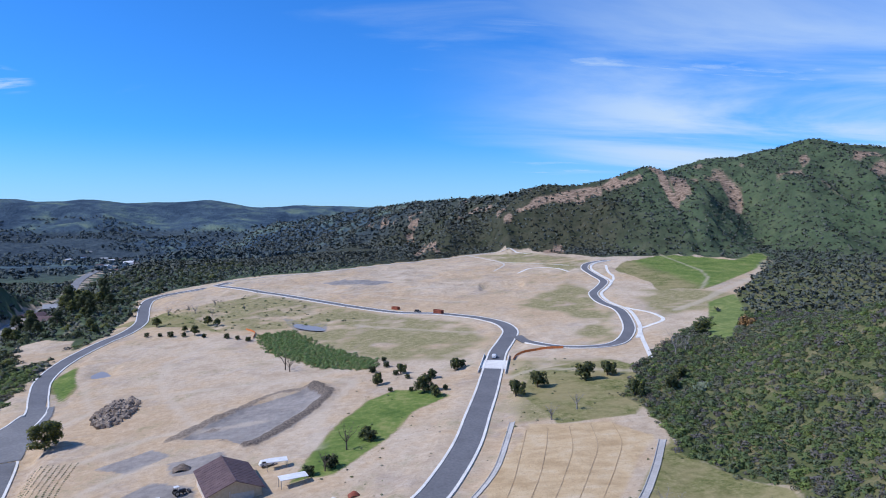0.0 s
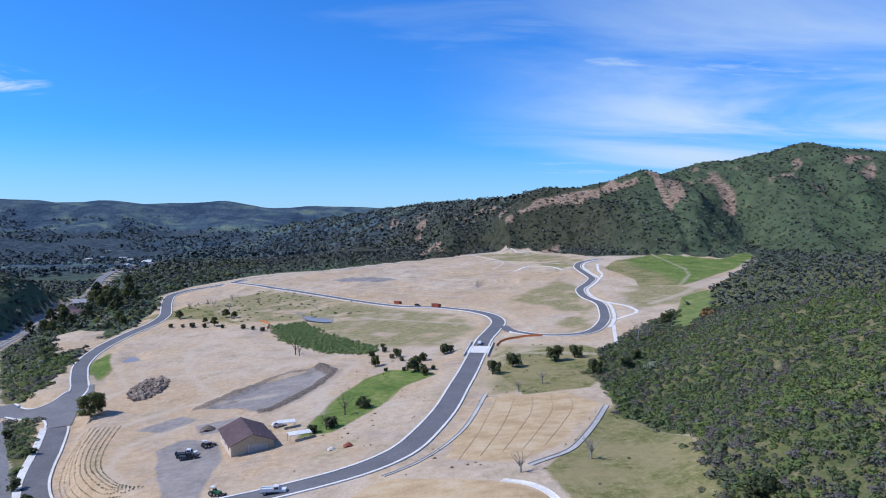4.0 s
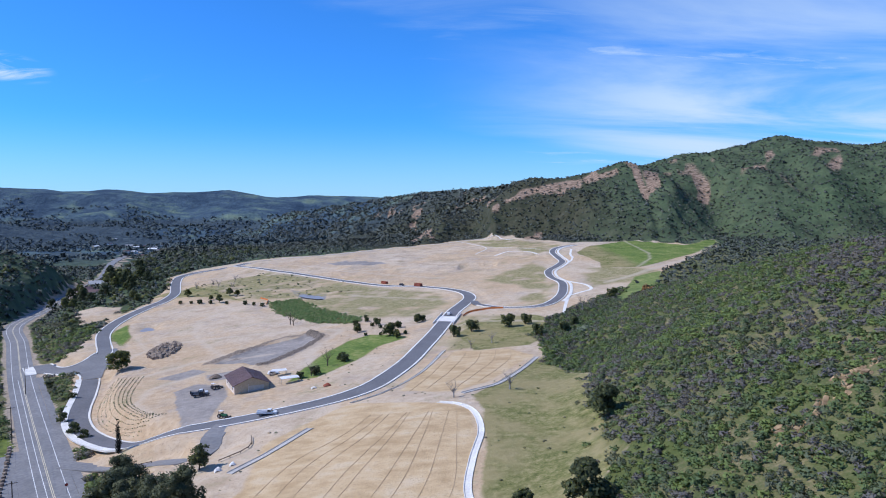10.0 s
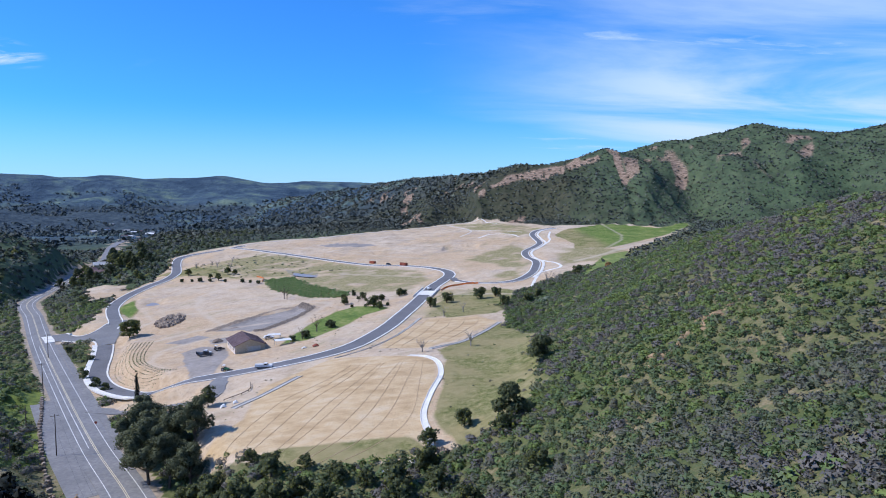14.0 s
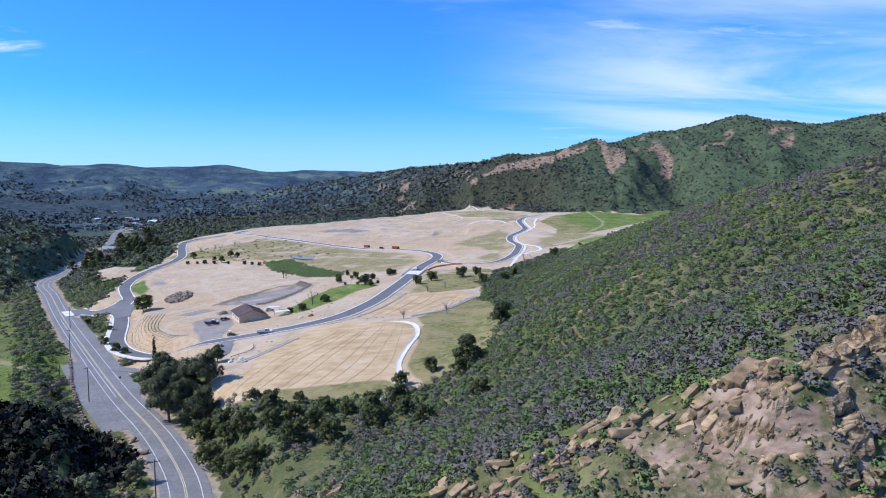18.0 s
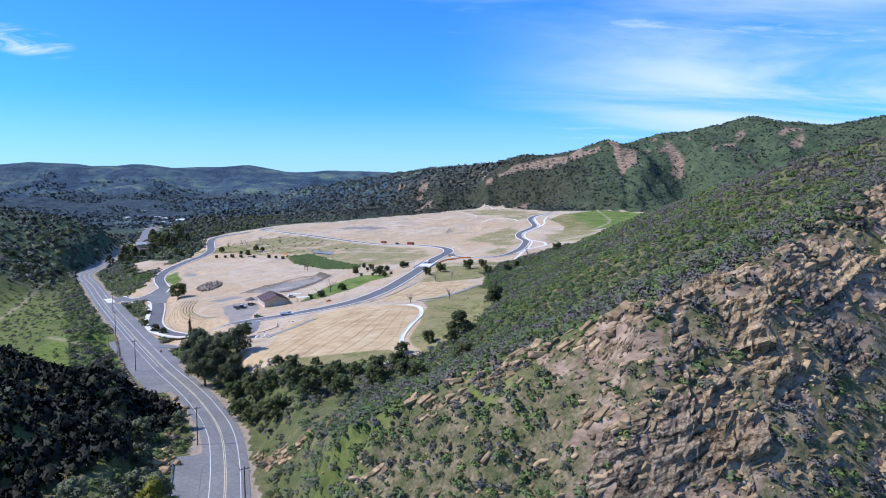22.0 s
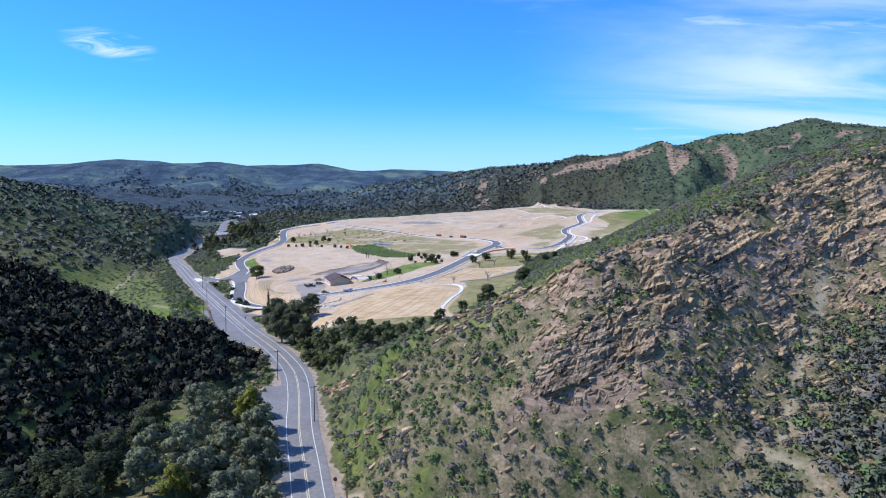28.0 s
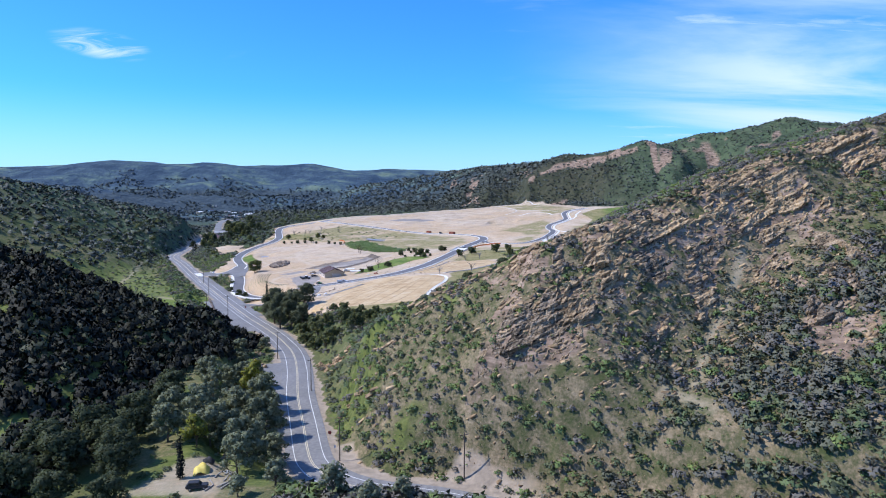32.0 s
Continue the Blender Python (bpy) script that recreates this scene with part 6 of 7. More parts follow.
for x, y in ((-983, 1903), (-763, 1746), (-720, 1700), (-876, 1955), (-807, 2095), (-1039, 2134), (-740, 1560), (-640, 1540), (-835, 2022), (-700, 1640), (-600, 1330), (-640, 1420), (-930, 1980), (-1010, 2050), (-520, 1290), (-780, 1820), (-690, 1500), (-850, 1860), (-330, 596), (-318, 580), (-342, 640)):
    s = g.uniform(9, 18)
    cabin("pale low building in the valley settlement", x, y, g.uniform(0, 90), s * 1.3, s * 0.8, g.uniform(3, 5.5), g.choice([PINK_STUCCO, WHITE_SHEET, STUCCO]), g.choice([GREY_WALL, ROOF_BROWN, WHITE_SHEET]), False, 0.3)


def canopy(label, x, y, turn, w, d, h, mat):
    t = tagged(new("carport"), label, "carport")
    t.matrix_basis = on_ground(x, y, turn)
    for px, py in ((0.2, 0.2), (w - 0.2, 0.2), (0.2, d - 0.2), (w - 0.2, d - 0.2)):
        bm = bmesh.new()
        tube(bm, (px, py, -0.3), (px, py, h), 0.07, 0.07, 6)
        part("post", bm, STEEL, t)
    bm = bmesh.new()
    slab(bm, ((0, 0, h + 0.1), (w, 0, h + 0.1), (w, d, h + 0.35), (0, d, h + 0.35)), 0.12)
    part("roof", bm, mat, t)


canopy("white sheet carport beside the barn", -54, 232, 28, 7.5, 3.2, 2.4, WHITE_SHEET)
canopy("white sheet lean-to behind the barn", -61, 246, 20, 6, 3, 2.5, WHITE_SHEET)


# ---- vehicles ----
def wheels(t, places, r, w):
    for x, y in places:
        bm = bmesh.new()
        tube(bm, (x, y - w / 2, r), (x, y + w / 2, r), r, r, 14)
        tyre = part("wheel", bm, RUBBER, t)
        bm = bmesh.new()
        tube(bm, (x, y - w / 2 - 0.02, r), (x, y + w / 2 + 0.02, r), r * 0.55, r * 0.55, 10)
        part("rim", bm, STEEL, tyre)


def bevelled(bm, amount=0.08):
    bmesh.ops.bevel(bm, geom=list(bm.edges), offset=amount, segments=2, affect="EDGES")
    return bm


def cab(t, x0, x1, wide, low, high, mat):
    bm = bmesh.new()
    v = box(bm, x0, x1, -wide, wide, low, high)
    v[5].co.x -= 0.55
    v[6].co.x -= 0.55
    part("cab", bevelled(bm), mat, t)
    for name, a in (("windscreen", None), ("side_window", 1), ("side_window", -1)):
        bm = bmesh.new()
        mid = (low + high) / 2
        if a is None:
            slab(bm, ((x1 - 0.22, -wide + 0.15, mid), (x1 - 0.22, wide - 0.15, mid), (x1 - 0.48, wide - 0.2, high - 0.12), (x1 - 0.48, -wide + 0.2, high - 0.12)), 0.06)
        else:
            box(bm, x0 + 0.2, x1 - 0.6, a * wide - 0.02, a * wide + 0.02, mid, high - 0.15)
        part(name, bm, GLASS_DARK, t)


def truck(label, x, y, turn, length=6.6, bed="box", mat=WHITE_PAINT, bed_mat=None):
    t = tagged(new("truck"), label, "truck")
    t.matrix_basis = on_ground(x, y, turn) @ Matrix.Translation((0, 0, 0.08))
    h = length / 2
    bm = bmesh.new()
    box(bm, -h, h - 0.2, -0.85, 0.85, 0.5, 0.8)
    part("chassis", bm, DARK_METAL, t)
    bm = bmesh.new()
    box(bm, h - 1.7, h, -0.95, 0.95, 0.55, 1.35)
    part("bonnet", bevelled(bm), mat, t)
    cab(t, h - 3.2, h - 1.3, 0.95, 0.7, 2.15, mat)
    bm = bmesh.new()
    if bed == "box":
        box(bm, -h, h - 3.25, -1.05, 1.05, 0.8, 2.3)
        bevelled(bm, 0.05)
    elif bed == "service":
        box(bm, -h, h - 3.25, -1.05, -0.6, 0.8, 1.7)
        box(bm, -h, h - 3.25, 0.6, 1.05, 0.8, 1.7)
        box(bm, -h, h - 3.25, -0.6, 0.6, 0.8, 1.0)
    else:
        box(bm, -h, h - 3.25, -1.05, 1.05, 0.85, 1.05)
        box(bm, -h, -h + 0.1, -1.05, 1.05, 1.05, 1.5)
        box(bm, h - 3.4, h - 3.3, -1.05, 1.05, 1.05, 1.9)
    part("bed", bm, bed_mat or mat, t)
    for s in (-0.65, 0.65):
        bm = bmesh.new()
        box(bm, h - 0.03, h + 0.03, s - 0.16, s + 0.16, 0.85, 1.08)
        part("headlight", bm, LAMP_GLASS, t)
        bm = bmesh.new()
        box(bm, -h - 0.03, -h + 0.03, s - 0.12, s + 0.12, 0.9, 1.1)
        part("tail_light", bm, SIGN_RED, t)
    wheels(t, ((h - 1.0, 0.85), (h - 1.0, -0.85), (-h + 1.3, 0.85), (-h + 1.3, -0.85)), 0.42, 0.3)
    return t


def car(label, x, y, turn, mat):
    t = tagged(new("car"), label, "car")
    t.matrix_basis = on_ground(x, y, turn) @ Matrix.Translation((0, 0, 0.1))
    bm = bmesh.new()
    box(bm, -2.35, 2.35, -0.92, 0.92, 0.35, 1.05)
    part("body", bevelled(bm, 0.15), mat, t)
    bm = bmesh.new()
    v = box(bm, -2.1, 1.0, -0.86, 0.86, 1.0, 1.72)
    for k, dx in ((4, 0.35), (7, 0.35), (5, -0.6), (6, -0.6)):
        v[k].co.x += dx
    roof = part("cabin", bevelled(bm, 0.08), mat, t)
    for a in (1, -1):
        bm = bmesh.new()
        box(bm, -1.6, 0.4, a * 0.85, a * 0.875, 1.15, 1.58)
        part("side_window", bm, GLASS_DARK, t)
    bm = bmesh.new()
    slab(bm, ((0.95, -0.75, 1.12), (0.95, 0.75, 1.12), (0.5, 0.7, 1.64), (0.5, -0.7, 1.64)), 0.05)
    part("windscreen", bm, GLASS_DARK, t)
    for s in (-0.65, 0.65):
        bm = bmesh.new()
        box(bm, 2.33, 2.38, s - 0.18, s + 0.18, 0.7, 0.88)
        part("headlight", bm, LAMP_GLASS, t)
    wheels(t, ((1.45, 0.85), (1.45, -0.85), (-1.45, 0.85), (-1.45, -0.85)), 0.35, 0.24)


truck("white service truck standing on the new street", -49, 190.5, 5, 6.6, "service")
truck("white flatbed work truck on the gravel yard", -86, 229.5, 8, 6.6, "flat", WHITE_PAINT, DARK_METAL)
truck("dark flatbed trailer truck beside the white one", -84.5, 226.5, 5, 6.4, "flat", DARK_METAL, DARK_METAL)
car("white car crossing the bridge", 14, 357, 80, WHITE_PAINT)
car("dark parked car on the upper street", -22, 498, -42, DARK_METAL)
car("white parked car near the barn", -62, 251, 30, WHITE_PAINT)
car("black car parked in the yard", -7, -92, 20, DARK_METAL)


def tractor(label, x, y, turn, mat):
    t = tagged(new("tractor"), label, "tractor")
    t.matrix_basis = on_ground(x, y, turn) @ Matrix.Translation((0, 0, 0.08))
    bm = bmesh.new()
    box(bm, 0.2, 1.9, -0.45, 0.45, 0.7, 1.4)
    part("engine_hood", bevelled(bm), mat, t)
    bm = bmesh.new()
    box(bm, -1.2, 0.2, -0.7, 0.7, 0.7, 1.1)
    part("platform", bm, mat, t)
    bm = bmesh.new()
    box(bm, -1.2, 0.1, -0.65, 0.65, 2.3, 2.42)
    part("roof", bm, WHITE_PAINT, t)
    for px, py in ((-1.1, 0.6), (-1.1, -0.6), (0.0, 0.6), (0.0, -0.6)):
        bm = bmesh.new()
        tube(bm, (px, py, 1.0), (px, py, 2.3), 0.05, 0.05, 5)
        part("roof_post", bm, DARK_METAL, t)
    bm = bmesh.new()
    box(bm, 2.6, 3.1, -0.9, 0.9, 0.25, 0.8)
    box(bm, 1.2, 2.7, -0.6, -0.45, 0.6, 0.75)
    box(bm, 1.2, 2.7, 0.45, 0.6, 0.6, 0.75)
    part("bucket", bm, DARK_METAL, t)
    wheels(t, ((-0.6, 0.85), (-0.6, -0.85)), 0.75, 0.4)
    wheels(t, ((1.4, 0.7), (1.4, -0.7)), 0.45, 0.3)


tractor("green tractor with a front bucket beside the kerb", -65.5, 194.5, -20, GREEN_PAINT)
tractor("dark small loader parked on the gravel", -82, 236, 40, DARK_METAL)


def container(label, x, y, turn, length=6.1, h=2.4):
    t = tagged(new("dumpster"), label, "dumpster")
    t.matrix_basis = on_ground(x, y, turn)
    for name, size in (("floor", (0, length, 0, 2.4, 0.1, 0.2)), ("side_panel", (0, length, 0, 0.08, 0.2, h)), ("side_panel", (0, length, 2.32, 2.4, 0.2, h)), ("end_panel", (0, 0.08, 0.08, 2.32, 0.2, h)), ("end_panel", (length - 0.08, length, 0.08, 2.32, 0.2, h))):
        bm = bmesh.new()
        box(bm, *size)
        part(name, bm, RUST_RED, t)
    for k in range(9):
        for yy in (-0.06, 2.4):
            bm = bmesh.new()
            box(bm, 0.3 + k * length / 9, 0.42 + k * length / 9, yy, yy + 0.06, 0.2, h)
            part("rib", bm, RUST_RED, t)


container("rust red open steel dumpster on the mesa", -12, 489, -45, 7, 2.6)
container("rust red open steel dumpster with loose load", -40, 516, -45, 6, 2.0)


# ---- poles, wires, signs, fences ----
def utility_pole(label, x, y, height, turn, arm=1.3):
    t = tagged(new("utility_pole"), label, "utility pole", "poles along the highway")
    t.matrix_basis = on_ground(x, y, turn)
    bm = bmesh.new()
    tube(bm, (0, 0, -1), (0, 0, height), 0.19, 0.12, 8)
    part("mast", bm, POLE_WOOD, t)
    if arm:
        bm = bmesh.new()
        box(bm, -arm, arm, -0.06, 0.06, height - 0.7, height - 0.55)
        bar = part("crossarm", bm, POLE_WOOD, t)
        for k in (-1, -0.4, 0.4, 1):
            bm = bmesh.new()
            tube(bm, (k * (arm - 0.1), 0, height - 0.55), (k * (arm - 0.1), 0, height - 0.35), 0.06, 0.04, 6)
            part("insulator", bm, STEEL, bar)
    return Vector((x, y, t.matrix_basis.translation.z + height - 0.4))


tops = [utility_pole("weathered wooden utility pole with a crossarm", x, y, h, 35) for x, y, h in ((-181, 272, 12.5), (-145, 205, 13.5), (-101, 136, 13.5), (-41, 51, 12), (-12, 6, 12), (15, -55, 11.5), (49.5, -65, 12))]
utility_pole("short wooden pole without arms by the field", -125, 160, 9, 0, 0)
utility_pole("short wooden pole without arms by the field", -108, 124, 7, 0, 0)


def wire(a, b, off):
    d = Vector((b - a)).to_2d().normalized()
    n = Vector((-d.y, d.x, 0)) * off
    bm = bmesh.new()
    sag = 0.02 * (b - a).length
    pts = [a + (b - a) * s + n - Vector((0, 0, 4 * sag * s * (1 - s))) for s in np.linspace(0, 1, 13)]
    for p, q in zip(pts, pts[1:]):
        tube(bm, p, q, 0.02, 0.02, 4)
    me = bpy.data.meshes.new("power_line")
    bm.to_mesh(me)
    bm.free()
    me.materials.append(WIRE)
    tagged(new("power_line", me), "thin black sagging power line between poles", "power line")


for a, b in zip(tops, tops[1:]):
    for off in (-1.0, 1.0):
        wire(a, b, off)


def road_sign(label, x, y, turn, w, h, high, mat):
    t = tagged(new("road_sign"), label, "road sign")
    t.matrix_basis = on_ground(x, y, turn)
    bm = bmesh.new()
    tube(bm, (0, 0, -0.3), (0, 0, high + h), 0.05, 0.05, 6)
    part("post", bm, STEEL, t)
    bm = bmesh.new()
    k = 0.29 * w
    ring = [(-w / 2 + k, 0), (w / 2 - k, 0), (w / 2, k), (w / 2, h - k), (w / 2 - k, h), (-w / 2 + k, h), (-w / 2, h - k), (-w / 2, k)]
    a = [bm.verts.new((px, -0.06, high + pz)) for px, pz in ring]
    b = [bm.verts.new((px, -0.03, high + pz)) for px, pz in ring]
    bm.faces.new(a)
    bm.faces.new(b[::-1])
    for i in range(8):
        bm.faces.new((a[i], b[i], b[(i + 1) % 8], a[(i + 1) % 8]))
    part("plate", bm, mat, t)


road_sign("faded red octagonal stop sign at the driveway", -101, 161, 30, 0.9, 0.9, 2.0, SIGN_RED)
road_sign("faded red sign board beside the bend", 8, -40, 10, 1.0, 1.0, 1.6, SIGN_RED)
road_sign("small white sign beside the bend", 12, -49, 10, 0.6, 0.8, 1.2, WHITE_SHEET)
road_sign("white sign board at the site entrance", -196, 322, 40, 1.6, 1.2, 1.2, WHITE_SHEET)


def guard_rail(label, line, rail, posts):
    t = tagged(new("guard_rail"), label, "guard rail")
    p = resample(line, 3.0)
    z = ground_z(p[:, 0], p[:, 1])
    for (x, y), h in zip(p, z):
        bm = bmesh.new()
        box(bm, x - 0.09, x + 0.09, y - 0.09, y + 0.09, h - 0.4, h + 0.75)
        part("post", bm, posts, t)
    for a, b, ha, hb in zip(p, p[1:], z, z[1:]):
        bm = bmesh.new()
        tube(bm, (a[0], a[1], ha + 0.6), (b[0], b[1], hb + 0.6), 0.13, 0.13, 4)
        part("rail", bm, rail, t)


guard_rail("grey steel guard rail above the creek", [(-22, -18), (-30, 2), (-37, 22), (-43, 38)], STEEL, POLE_WOOD)
guard_rail("low brown timber rail beside the driveway", [(-98, 176), (-88, 172), (-80, 171)], POLE_WOOD, POLE_WOOD)
guard_rail("low brown timber rail beside the driveway", [(-52, 150), (-46, 158), (-48, 168)], POLE_WOOD, POLE_WOOD)


def mesh_fence(label, line):
    t = tagged(new("mesh_fence"), label, "fence")
    p = resample(line, 2.5)
    z = ground_z(p[:, 0], p[:, 1])
    for (x, y), h in zip(p, z):
        bm = bmesh.new()
        tube(bm, (x, y, h - 0.3), (x, y, h + 1.2), 0.04, 0.04, 5)
        part("post", bm, DARK_METAL, t)
    for a, b, ha, hb in zip(p, p[1:], z, z[1:]):
        bm = bmesh.new()
        slab(bm, ((a[0], a[1], ha + 0.05), (b[0], b[1], hb + 0.05), (b[0], b[1], hb + 1.1), (a[0], a[1], ha + 1.1)), 0.03)
        part("mesh_panel", bm, ORANGE, t)


mesh_fence("orange plastic mesh fence by the bridge", [(22, 352), (25, 360), (33, 363), (46, 362)])
mesh_fence("orange plastic mesh fence at the reed bed", [(-128, 478), (-120, 468), (-117, 452)])

# ---- water ----
for poly, label in (([(-189, 414), (-178, 411), (-172, 397), (-182, 394)], "shallow muddy pond on the graded pad"), ([(-104, 503), (-80, 480), (-78, 458), (-96, 472)], "shallow pale pond beyond the reed bed")):
    bm = bmesh.new()
    c = np.mean(poly, 0)
    z = float(ground_z(np.array([c[0]]), np.array([c[1]]))[0]) + 0.25
    ring = resample(poly + poly[:1], 3.0)[:-1]
    bm.faces.new([bm.verts.new((x, y, z)) for x, y in ring][::-1])
    bmesh.ops.recalc_face_normals(bm, faces=bm.faces)
    me = bpy.data.meshes.new("water")
    bm.to_mesh(me)
    bm.free()
    me.materials.append(WATER)
    tagged(new("water", me), label, "pond", kind="structure")

# ---- the cluttered yard by the creek, and things lying about ----
def heap(name, label, x, y, w, d, h, mat, category):
    """A sagging cover over a heap."""
    n = 9
    u, v = np.meshgrid(np.linspace(-1, 1, n), np.linspace(-1, 1, n))
    z = h * np.clip(1 - (np.abs(u) ** 2.2 + np.abs(v) ** 2.2) * 0.6, 0, 1) * (1 + 0.15 * np.sin(5 * u + 3 * v)) - 0.1
    o = tagged(new(name, grid_mesh(name, u * w / 2, v * d / 2, z)), label, category)
    o.data.materials.append(mat)
    o.matrix_basis = on_ground(x, y, 20)


heap("tarpaulin", "yellow tarpaulin over a heap in the yard", -10.5, -82.5, 3.6, 4.5, 2.0, TARP, "tarpaulin")
heap("tarpaulin", "white tarpaulin over junk in the yard", -6, -79, 2.2, 1.6, 0.8, WHITE_SHEET, "tarpaulin")
heap("tarpaulin", "black tarpaulin over junk in the yard", -13, -74, 3, 2.5, 1.4, RUBBER, "tarpaulin")
heap("dirt_heap", "dark earth heap beside the barn", -88, 255, 5, 4, 1.6, RUBBLE, "heap")
heap("dirt_heap", "rusty brown scrap heap near the street", -34, 222, 3, 2.2, 1.2, RUST_RED, "heap")
heap("dirt_heap", "pale rubble heap near the street", -39, 221, 2.4, 1.8, 0.9, PATH_CONCRETE, "heap")
heap("tarpaulin", "white covered stack by the mobile home", -50, 143, 2, 1.6, 1.2, WHITE_SHEET, "tarpaulin")
heap("tarpaulin", "white covered stack by the mobile home", -47, 146, 1.6, 1.4, 1.0, WHITE_SHEET, "tarpaulin")
g = random.Random(8)
for k in range(14):
    bm = bmesh.new()
    box(bm, -1.6, 1.6, -0.12, 0.12, 0, 0.2)
    me = bpy.data.meshes.new("timber")
    bm.to_mesh(me)
    bm.free()
    me.materials.append(PALE_BARK)
    o = tagged(new("timber", me), "pale weathered timber lying on the yard", "timber", "timbers in the yard")
    o.matrix_basis = on_ground(-3 + g.uniform(-3, 4), -86 + g.uniform(-6, 6), g.uniform(60, 130)) @ Matrix.Translation((0, 0, 0.1))

# ---- stones ----
def stone_mesh(seed, long=1.0, mat=SANDSTONE):
    """An angular block with broken corners."""
    g = random.Random(seed)
    bm = bmesh.new()
    for sx in (-1, 1):
        for sy in (-1, 1):
            for sz in (-1, 1):
                for cut in ((0.62, 1, 1), (1, 0.62, 1), (1, 1, 0.6)):
                    bm.verts.new((sx * 0.5 * long * cut[0] * g.uniform(0.75, 1.1), sy * 0.5 * cut[1] * g.uniform(0.75, 1.1), sz * 0.5 * cut[2] * g.uniform(0.7, 1.1)))
    out = bmesh.ops.convex_hull(bm, input=bm.verts)
    bmesh.ops.delete(bm, geom=[v for v in out["geom_interior"] if isinstance(v, bmesh.types.BMVert)], context="VERTS")
    me = bpy.data.meshes.new("stone")
    bm.to_mesh(me)
    bm.free()
    me.materials.append(mat)
    return me


STONES = [stone_mesh(k, 1.0 + 0.25 * (k % 5)) for k in range(10)]
PILE_STONES = [stone_mesh(40 + k, 1.1, RUBBLE) for k in range(6)]
stone_data = []
for me in STONES:
    me.calc_loop_triangles()
    co, tri = np.zeros(len(me.vertices) * 3, np.float32), np.zeros(len(me.loop_triangles) * 3, np.int32)
    me.vertices.foreach_get("co", co)
    me.loop_triangles.foreach_get("vertices", tri)
    stone_data.append((co.reshape(-1, 3), tri.reshape(-1, 3)))


def strata_turn(g):
    """Beds that rise to the east, with some disorder."""
    return Euler((radians(g.gauss(10, 16)), radians(-26 + g.gauss(0, 13)), radians(14 + g.gauss(0, 25))))


def outcrop(label, places, seed, single):
    """Blocks at (x, y, size); the first ones are pieces of their own, the rest are joined."""
    g = random.Random(seed)
    t = tagged(new("rock_outcrop"), label, "rock outcrop")
    xs, ys = np.array([p[0] for p in places]), np.array([p[1] for p in places])
    t.location = (xs.mean(), ys.mean(), float(ground_z(xs, ys).mean()))
    z = ground_z(xs, ys)
    verts, tris, base = [], [], 0
    for i, (x, y, s) in enumerate(places):
        m = Matrix.LocRotScale((x, y, z[i] - 0.02 * s), strata_turn(g), (s * g.uniform(0.9, 1.7), s * g.uniform(0.7, 1.2), s * g.uniform(0.45, 0.95)))
        if i < single:
            o = new("stone", STONES[g.randrange(len(STONES))])
            o.parent = t
            o.matrix_basis = Matrix.Translation(-t.location) @ m
        else:
            co, tri = stone_data[g.randrange(len(stone_data))]
            a = np.array(m)
            verts.append(co @ a[:3, :3].T + a[:3, 3] - np.array(t.location))
            tris.append(tri + base)
            base += len(co)
    if verts:
        o = new("stone_rubble", bulk_mesh("stone_rubble", np.concatenate(verts), np.concatenate(tris), SANDSTONE))
        o.parent = t
        tagged(o, "broken tan stones of the outcrop", kind="stuff")


g = random.Random(21)


def along_line(line, n, wide, low, high):
    p = resample(line, 1.0)
    out = []
    for _ in range(n):
        q = p[g.randrange(len(p))]
        out.append((q[0] + g.gauss(0, wide), q[1] + g.gauss(0, wide), low + (high - low) * g.random() ** 2.8))
    return sorted(out, key=lambda q: -q[2])


outcrop("tan sandstone blocks along the spur crest", along_line([(28, -25), (45, -29), (54, -32), (71, -38), (84, -37), (101, -26), (112, -17), (142, -2), (170, 14)], 760, 2.0, 0.25, 1.5), 1, 280)
outcrop("dark layered sandstone cliff band under the crest", along_line([(62, -51), (70, -49), (79, -49), (87, -47), (93, -44)], 300, 2.4, 0.25, 1.3), 2, 200)
outcrop("broken tan ledges on the spur face", along_line([(95, -52), (104, -44), (112, -36), (122, -28), (134, -18), (140, -8)], 300, 5.0, 0.22, 1.1), 3, 120)
outcrop("tan rock scatter on the lower spur face", along_line([(60, -56), (76, -58), (92, -62), (110, -56), (130, -42)], 420, 5.5, 0.2, 0.9), 4, 40)
outcrop("tan rock ledge on the brushy hillside", along_line([(71, 83), (76, 83), (82, 86), (88, 89), (96, 91)], 90, 1.5, 0.3, 1.5), 5, 60)
outcrop("pale rock ledge beside the highway cut", along_line([(-20, 43), (-12, 34), (-6, 27), (0, 22), (10, 14)], 120, 1.3, 0.5, 2.4), 6, 60)
outcrop("small tan rocks low on the spur", along_line([(6, -19), (14, -26), (22, -34), (30, -44)], 90, 3.0, 0.3, 1.6), 7, 20)


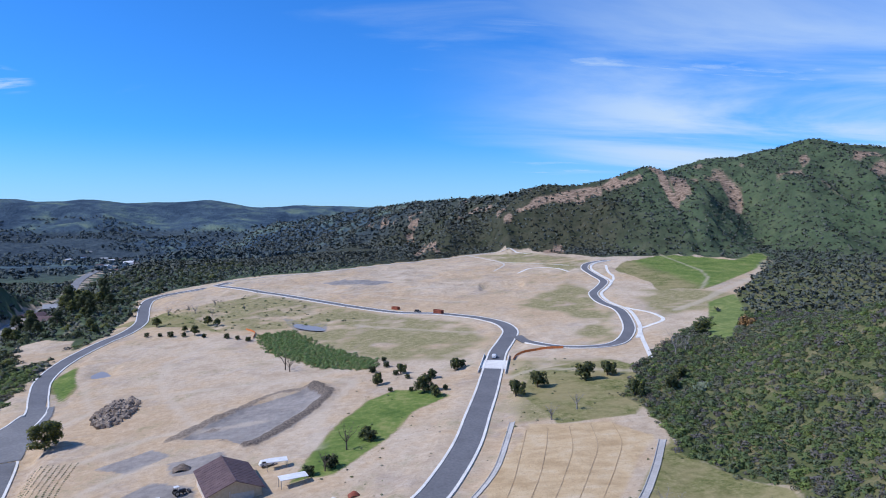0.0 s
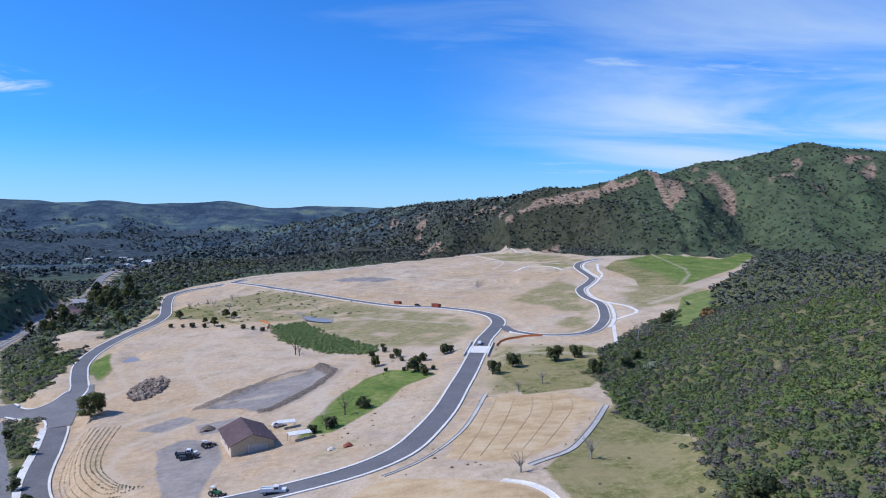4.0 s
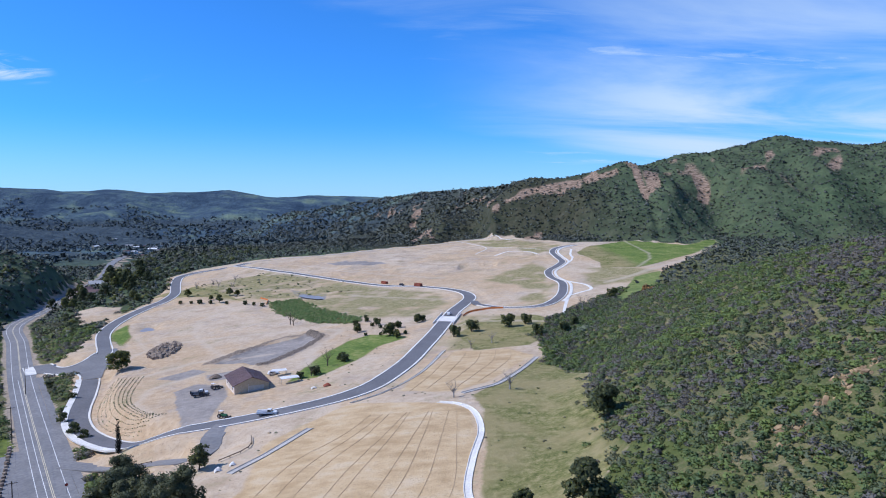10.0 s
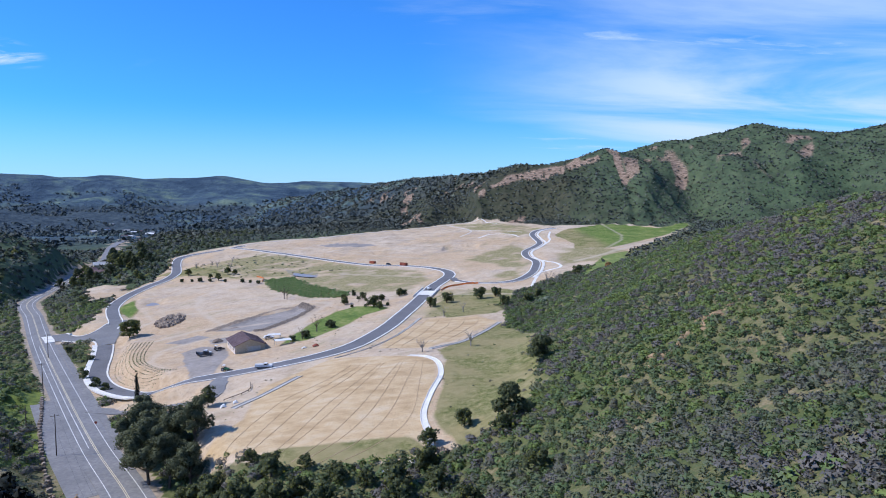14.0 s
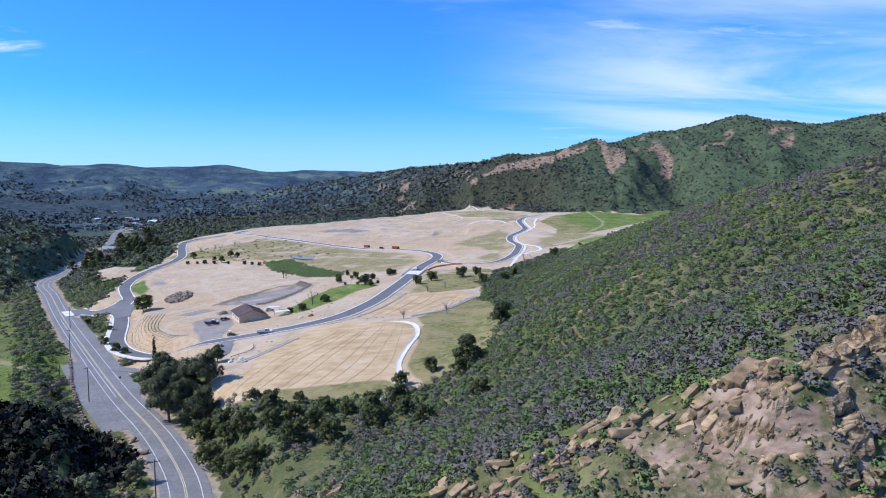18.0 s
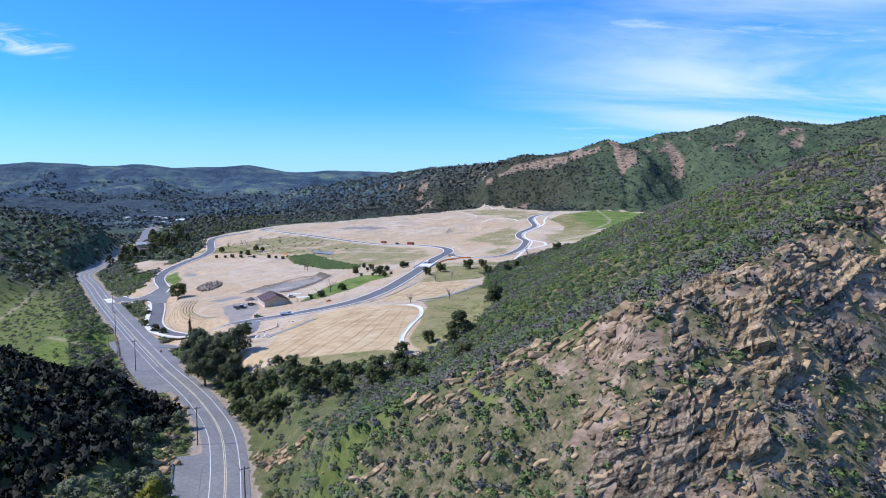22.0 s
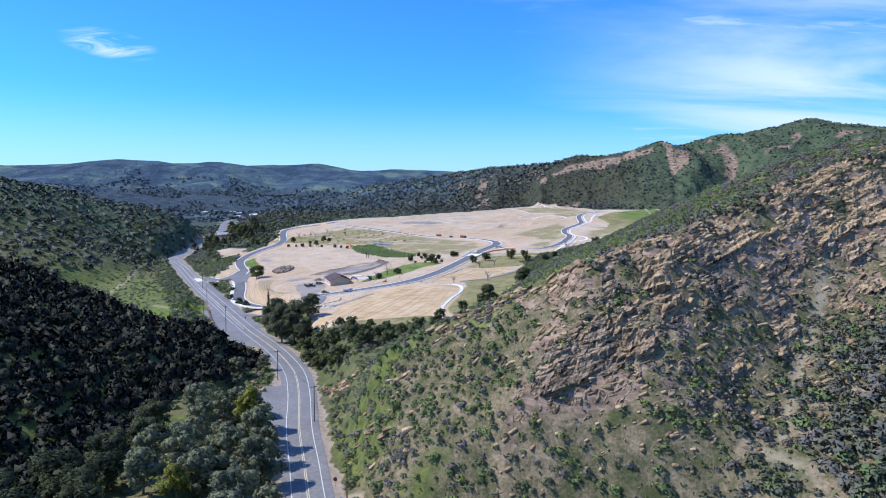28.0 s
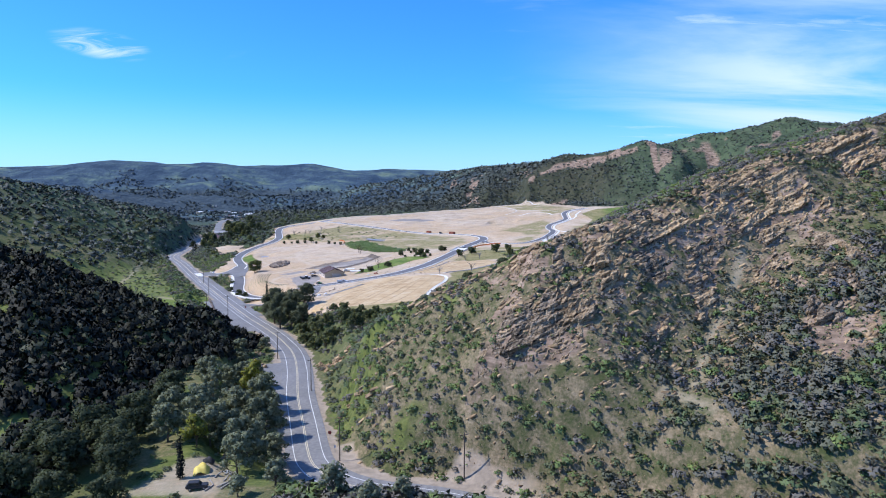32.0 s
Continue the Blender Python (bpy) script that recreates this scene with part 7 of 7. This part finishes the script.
def rock_ledges(label, x0, x1, y0, y1, step):
    """A sheet of broken, tilted beds that stands out of the slope where bare rock shows."""
    x, y = np.meshgrid(np.arange(x0, x1, step), np.arange(y0, y1, step))
    x, y = x + 0.3 * step * vnoise(x, y, 0.9, 5), y + 0.3 * step * vnoise(x, y, 0.9, 6)
    z = ground_z(x, y)
    e = 2.5
    nx, ny = -(ground_z(x + e, y) - ground_z(x - e, y)) / (2 * e), -(ground_z(x, y + e) - ground_z(x, y - e)) / (2 * e)
    length = np.sqrt(nx * nx + ny * ny + 0.25)
    mask = crag_mask(x, y)
    bed = z - 0.42 * x + 3.0 * fbm(x, y, 35, 3, 73)
    out = np.zeros(x.shape)
    for thick, proud, seed in ((2.6, 2.4, 1), (1.0, 1.35, 2), (0.5, 0.5, 3), (0.28, 0.3, 4)):
        k = np.floor(bed / thick + 0.6 * vnoise(x, y, 9, seed)).astype(np.int64)
        hard = lattice(k, k * 0 + 3, seed)
        joint = np.floor((x * 0.85 - y * 0.5) / (thick * (0.8 + 1.4 * hard)) + 7 * hard + 0.5 * vnoise(x, y, 2.5, seed + 20)).astype(np.int64)
        out = out + proud * (0.5 * hard + 0.5 * lattice(k, joint, seed + 7))
    out = (out - 2.0) * (0.7 + 0.75 * smooth(-0.3, 0.3, fbm(x, y, 13, 3, 75))) + 0.6 * fbm(x, y, 1.8, 3, 77)
    out = out * mask - 1.1 * (1 - mask)
    px, py, pz = x + out * nx / length, y + out * ny / length, z + out * 0.5 / length - 0.25 * (1 - mask)
    rows, cols = x.shape
    i = np.arange(rows * cols).reshape(rows, cols)
    quads = np.stack([i[:-1, :-1], i[:-1, 1:], i[1:, 1:], i[1:, :-1]], -1).reshape(-1, 4)
    quads = quads[mask.ravel()[quads].min(1) > 0.12]
    tris = np.concatenate([quads[:, [0, 1, 2]], quads[:, [0, 2, 3]]])
    used, tris = np.unique(tris, return_inverse=True)
    verts = np.stack([px, py, pz], -1).reshape(-1, 3)[used]
    me = bulk_mesh("rock_ledge", verts, tris.reshape(-1, 3), BEDDED)
    me.shade_flat()
    tagged(new("rock_ledge", me), label, "rock ledge", kind="stuff")


def loose_stones(label, x0, x1, y0, y1, step):
    """Small broken stones strewn thickly where rock and soil show."""
    x, y = spread(x0, x1, y0, y1, step, lambda x, y: (along(SPUR, x, y)[2] < 0.5) * (along(HIGHWAY, x, y)[0] > 10) * np.clip(0.22 + 1.1 * crag_mask(x, y) + 0.6 * value_at(zones["soil"], x, y) * smooth(0.0, 0.3, fbm(x, y, 12, 3, 159)) * smooth(70, 40, along(SPUR, x, y)[0]), 0, 1))
    z, verts, tris, base = ground_z(x, y), [], [], 0
    size = 0.14 + 0.8 * rng.random(len(x)) ** 2.8
    for i in range(len(x)):
        co, tri = stone_data[i % len(stone_data)]
        m = np.array(Matrix.LocRotScale((x[i], y[i], z[i]), strata_turn(g), (size[i] * 1.4, size[i], size[i] * 0.8)))
        verts.append(co @ m[:3, :3].T + m[:3, 3])
        tris.append(tri + base)
        base += len(co)
    stuff("loose_stones", bulk_mesh("loose_stones", np.concatenate(verts), np.concatenate(tris), SANDSTONE), label, "stones")


loose_stones("small broken tan stones on the spur", 20, 185, -76, 16, 1.5)
rock_ledges("tilted layered sandstone ledges and cliffs on the spur", 22, 190, -78, 24, 0.42)

# the rubble pile on the pad
pile = tagged(new("rubble_pile"), "low pile of grey brown rubble on the pad", "rubble pile")
pile.location = (-139, 326, float(ground_z(np.array([-139.0]), np.array([326.0]))[0]))
for k in range(280):
    a, r = g.uniform(0, 6.283), math.sqrt(g.random())
    x, y = 7.5 * r * math.cos(a) - 4 * r * math.sin(a), 20 * r * math.sin(a)
    hz = float(ground_z(np.array([-139 + x]), np.array([326 + y]))[0]) - pile.location.z
    s = g.uniform(0.9, 2.3)
    o = new("stone", PILE_STONES[k % 6])
    o.parent = pile
    o.matrix_basis = Matrix.LocRotScale((x, y, hz + 1.5 * (1 - r) * g.random() + 0.2), Euler((g.uniform(0, 6), g.uniform(0, 6), g.uniform(0, 6))), (s, s, s * 0.8))

# boulders along the pull-out, and in the creek
for x, y in [tuple(q) for q in resample([(-142, 199), (-130, 178), (-122, 163), (-110, 143), (-98, 124), (-90, 112), (-78, 94)], 3.4)]:
    o = tagged(new("boulder", PILE_STONES[g.randrange(6)]), "grey boulder edging the highway pull-out", "boulder", "boulders along the pull-out")
    s = g.uniform(0.8, 1.5)
    o.matrix_basis = on_ground(x, y, g.uniform(0, 360)) @ Matrix.Translation((0, 0, 0.3 * s)) @ Matrix.Diagonal((s, s, s, 1))
creek = resample([(-84, 104), (-70, 88), (-58, 70), (-50, 52), (-46, 32), (-42, 10), (-35, -10), (-24, -28), (-16, -48), (-10, -64)], 1.0)
spots = [(creek[g.randrange(len(creek))] + np.array([g.gauss(0, 2.5), g.gauss(0, 2.5)])) for _ in range(420)]
outcrop("pale boulders in the creek bed", [(q[0], q[1], 0.4 + 1.6 * g.random() ** 2.5) for q in spots], 8, 40)
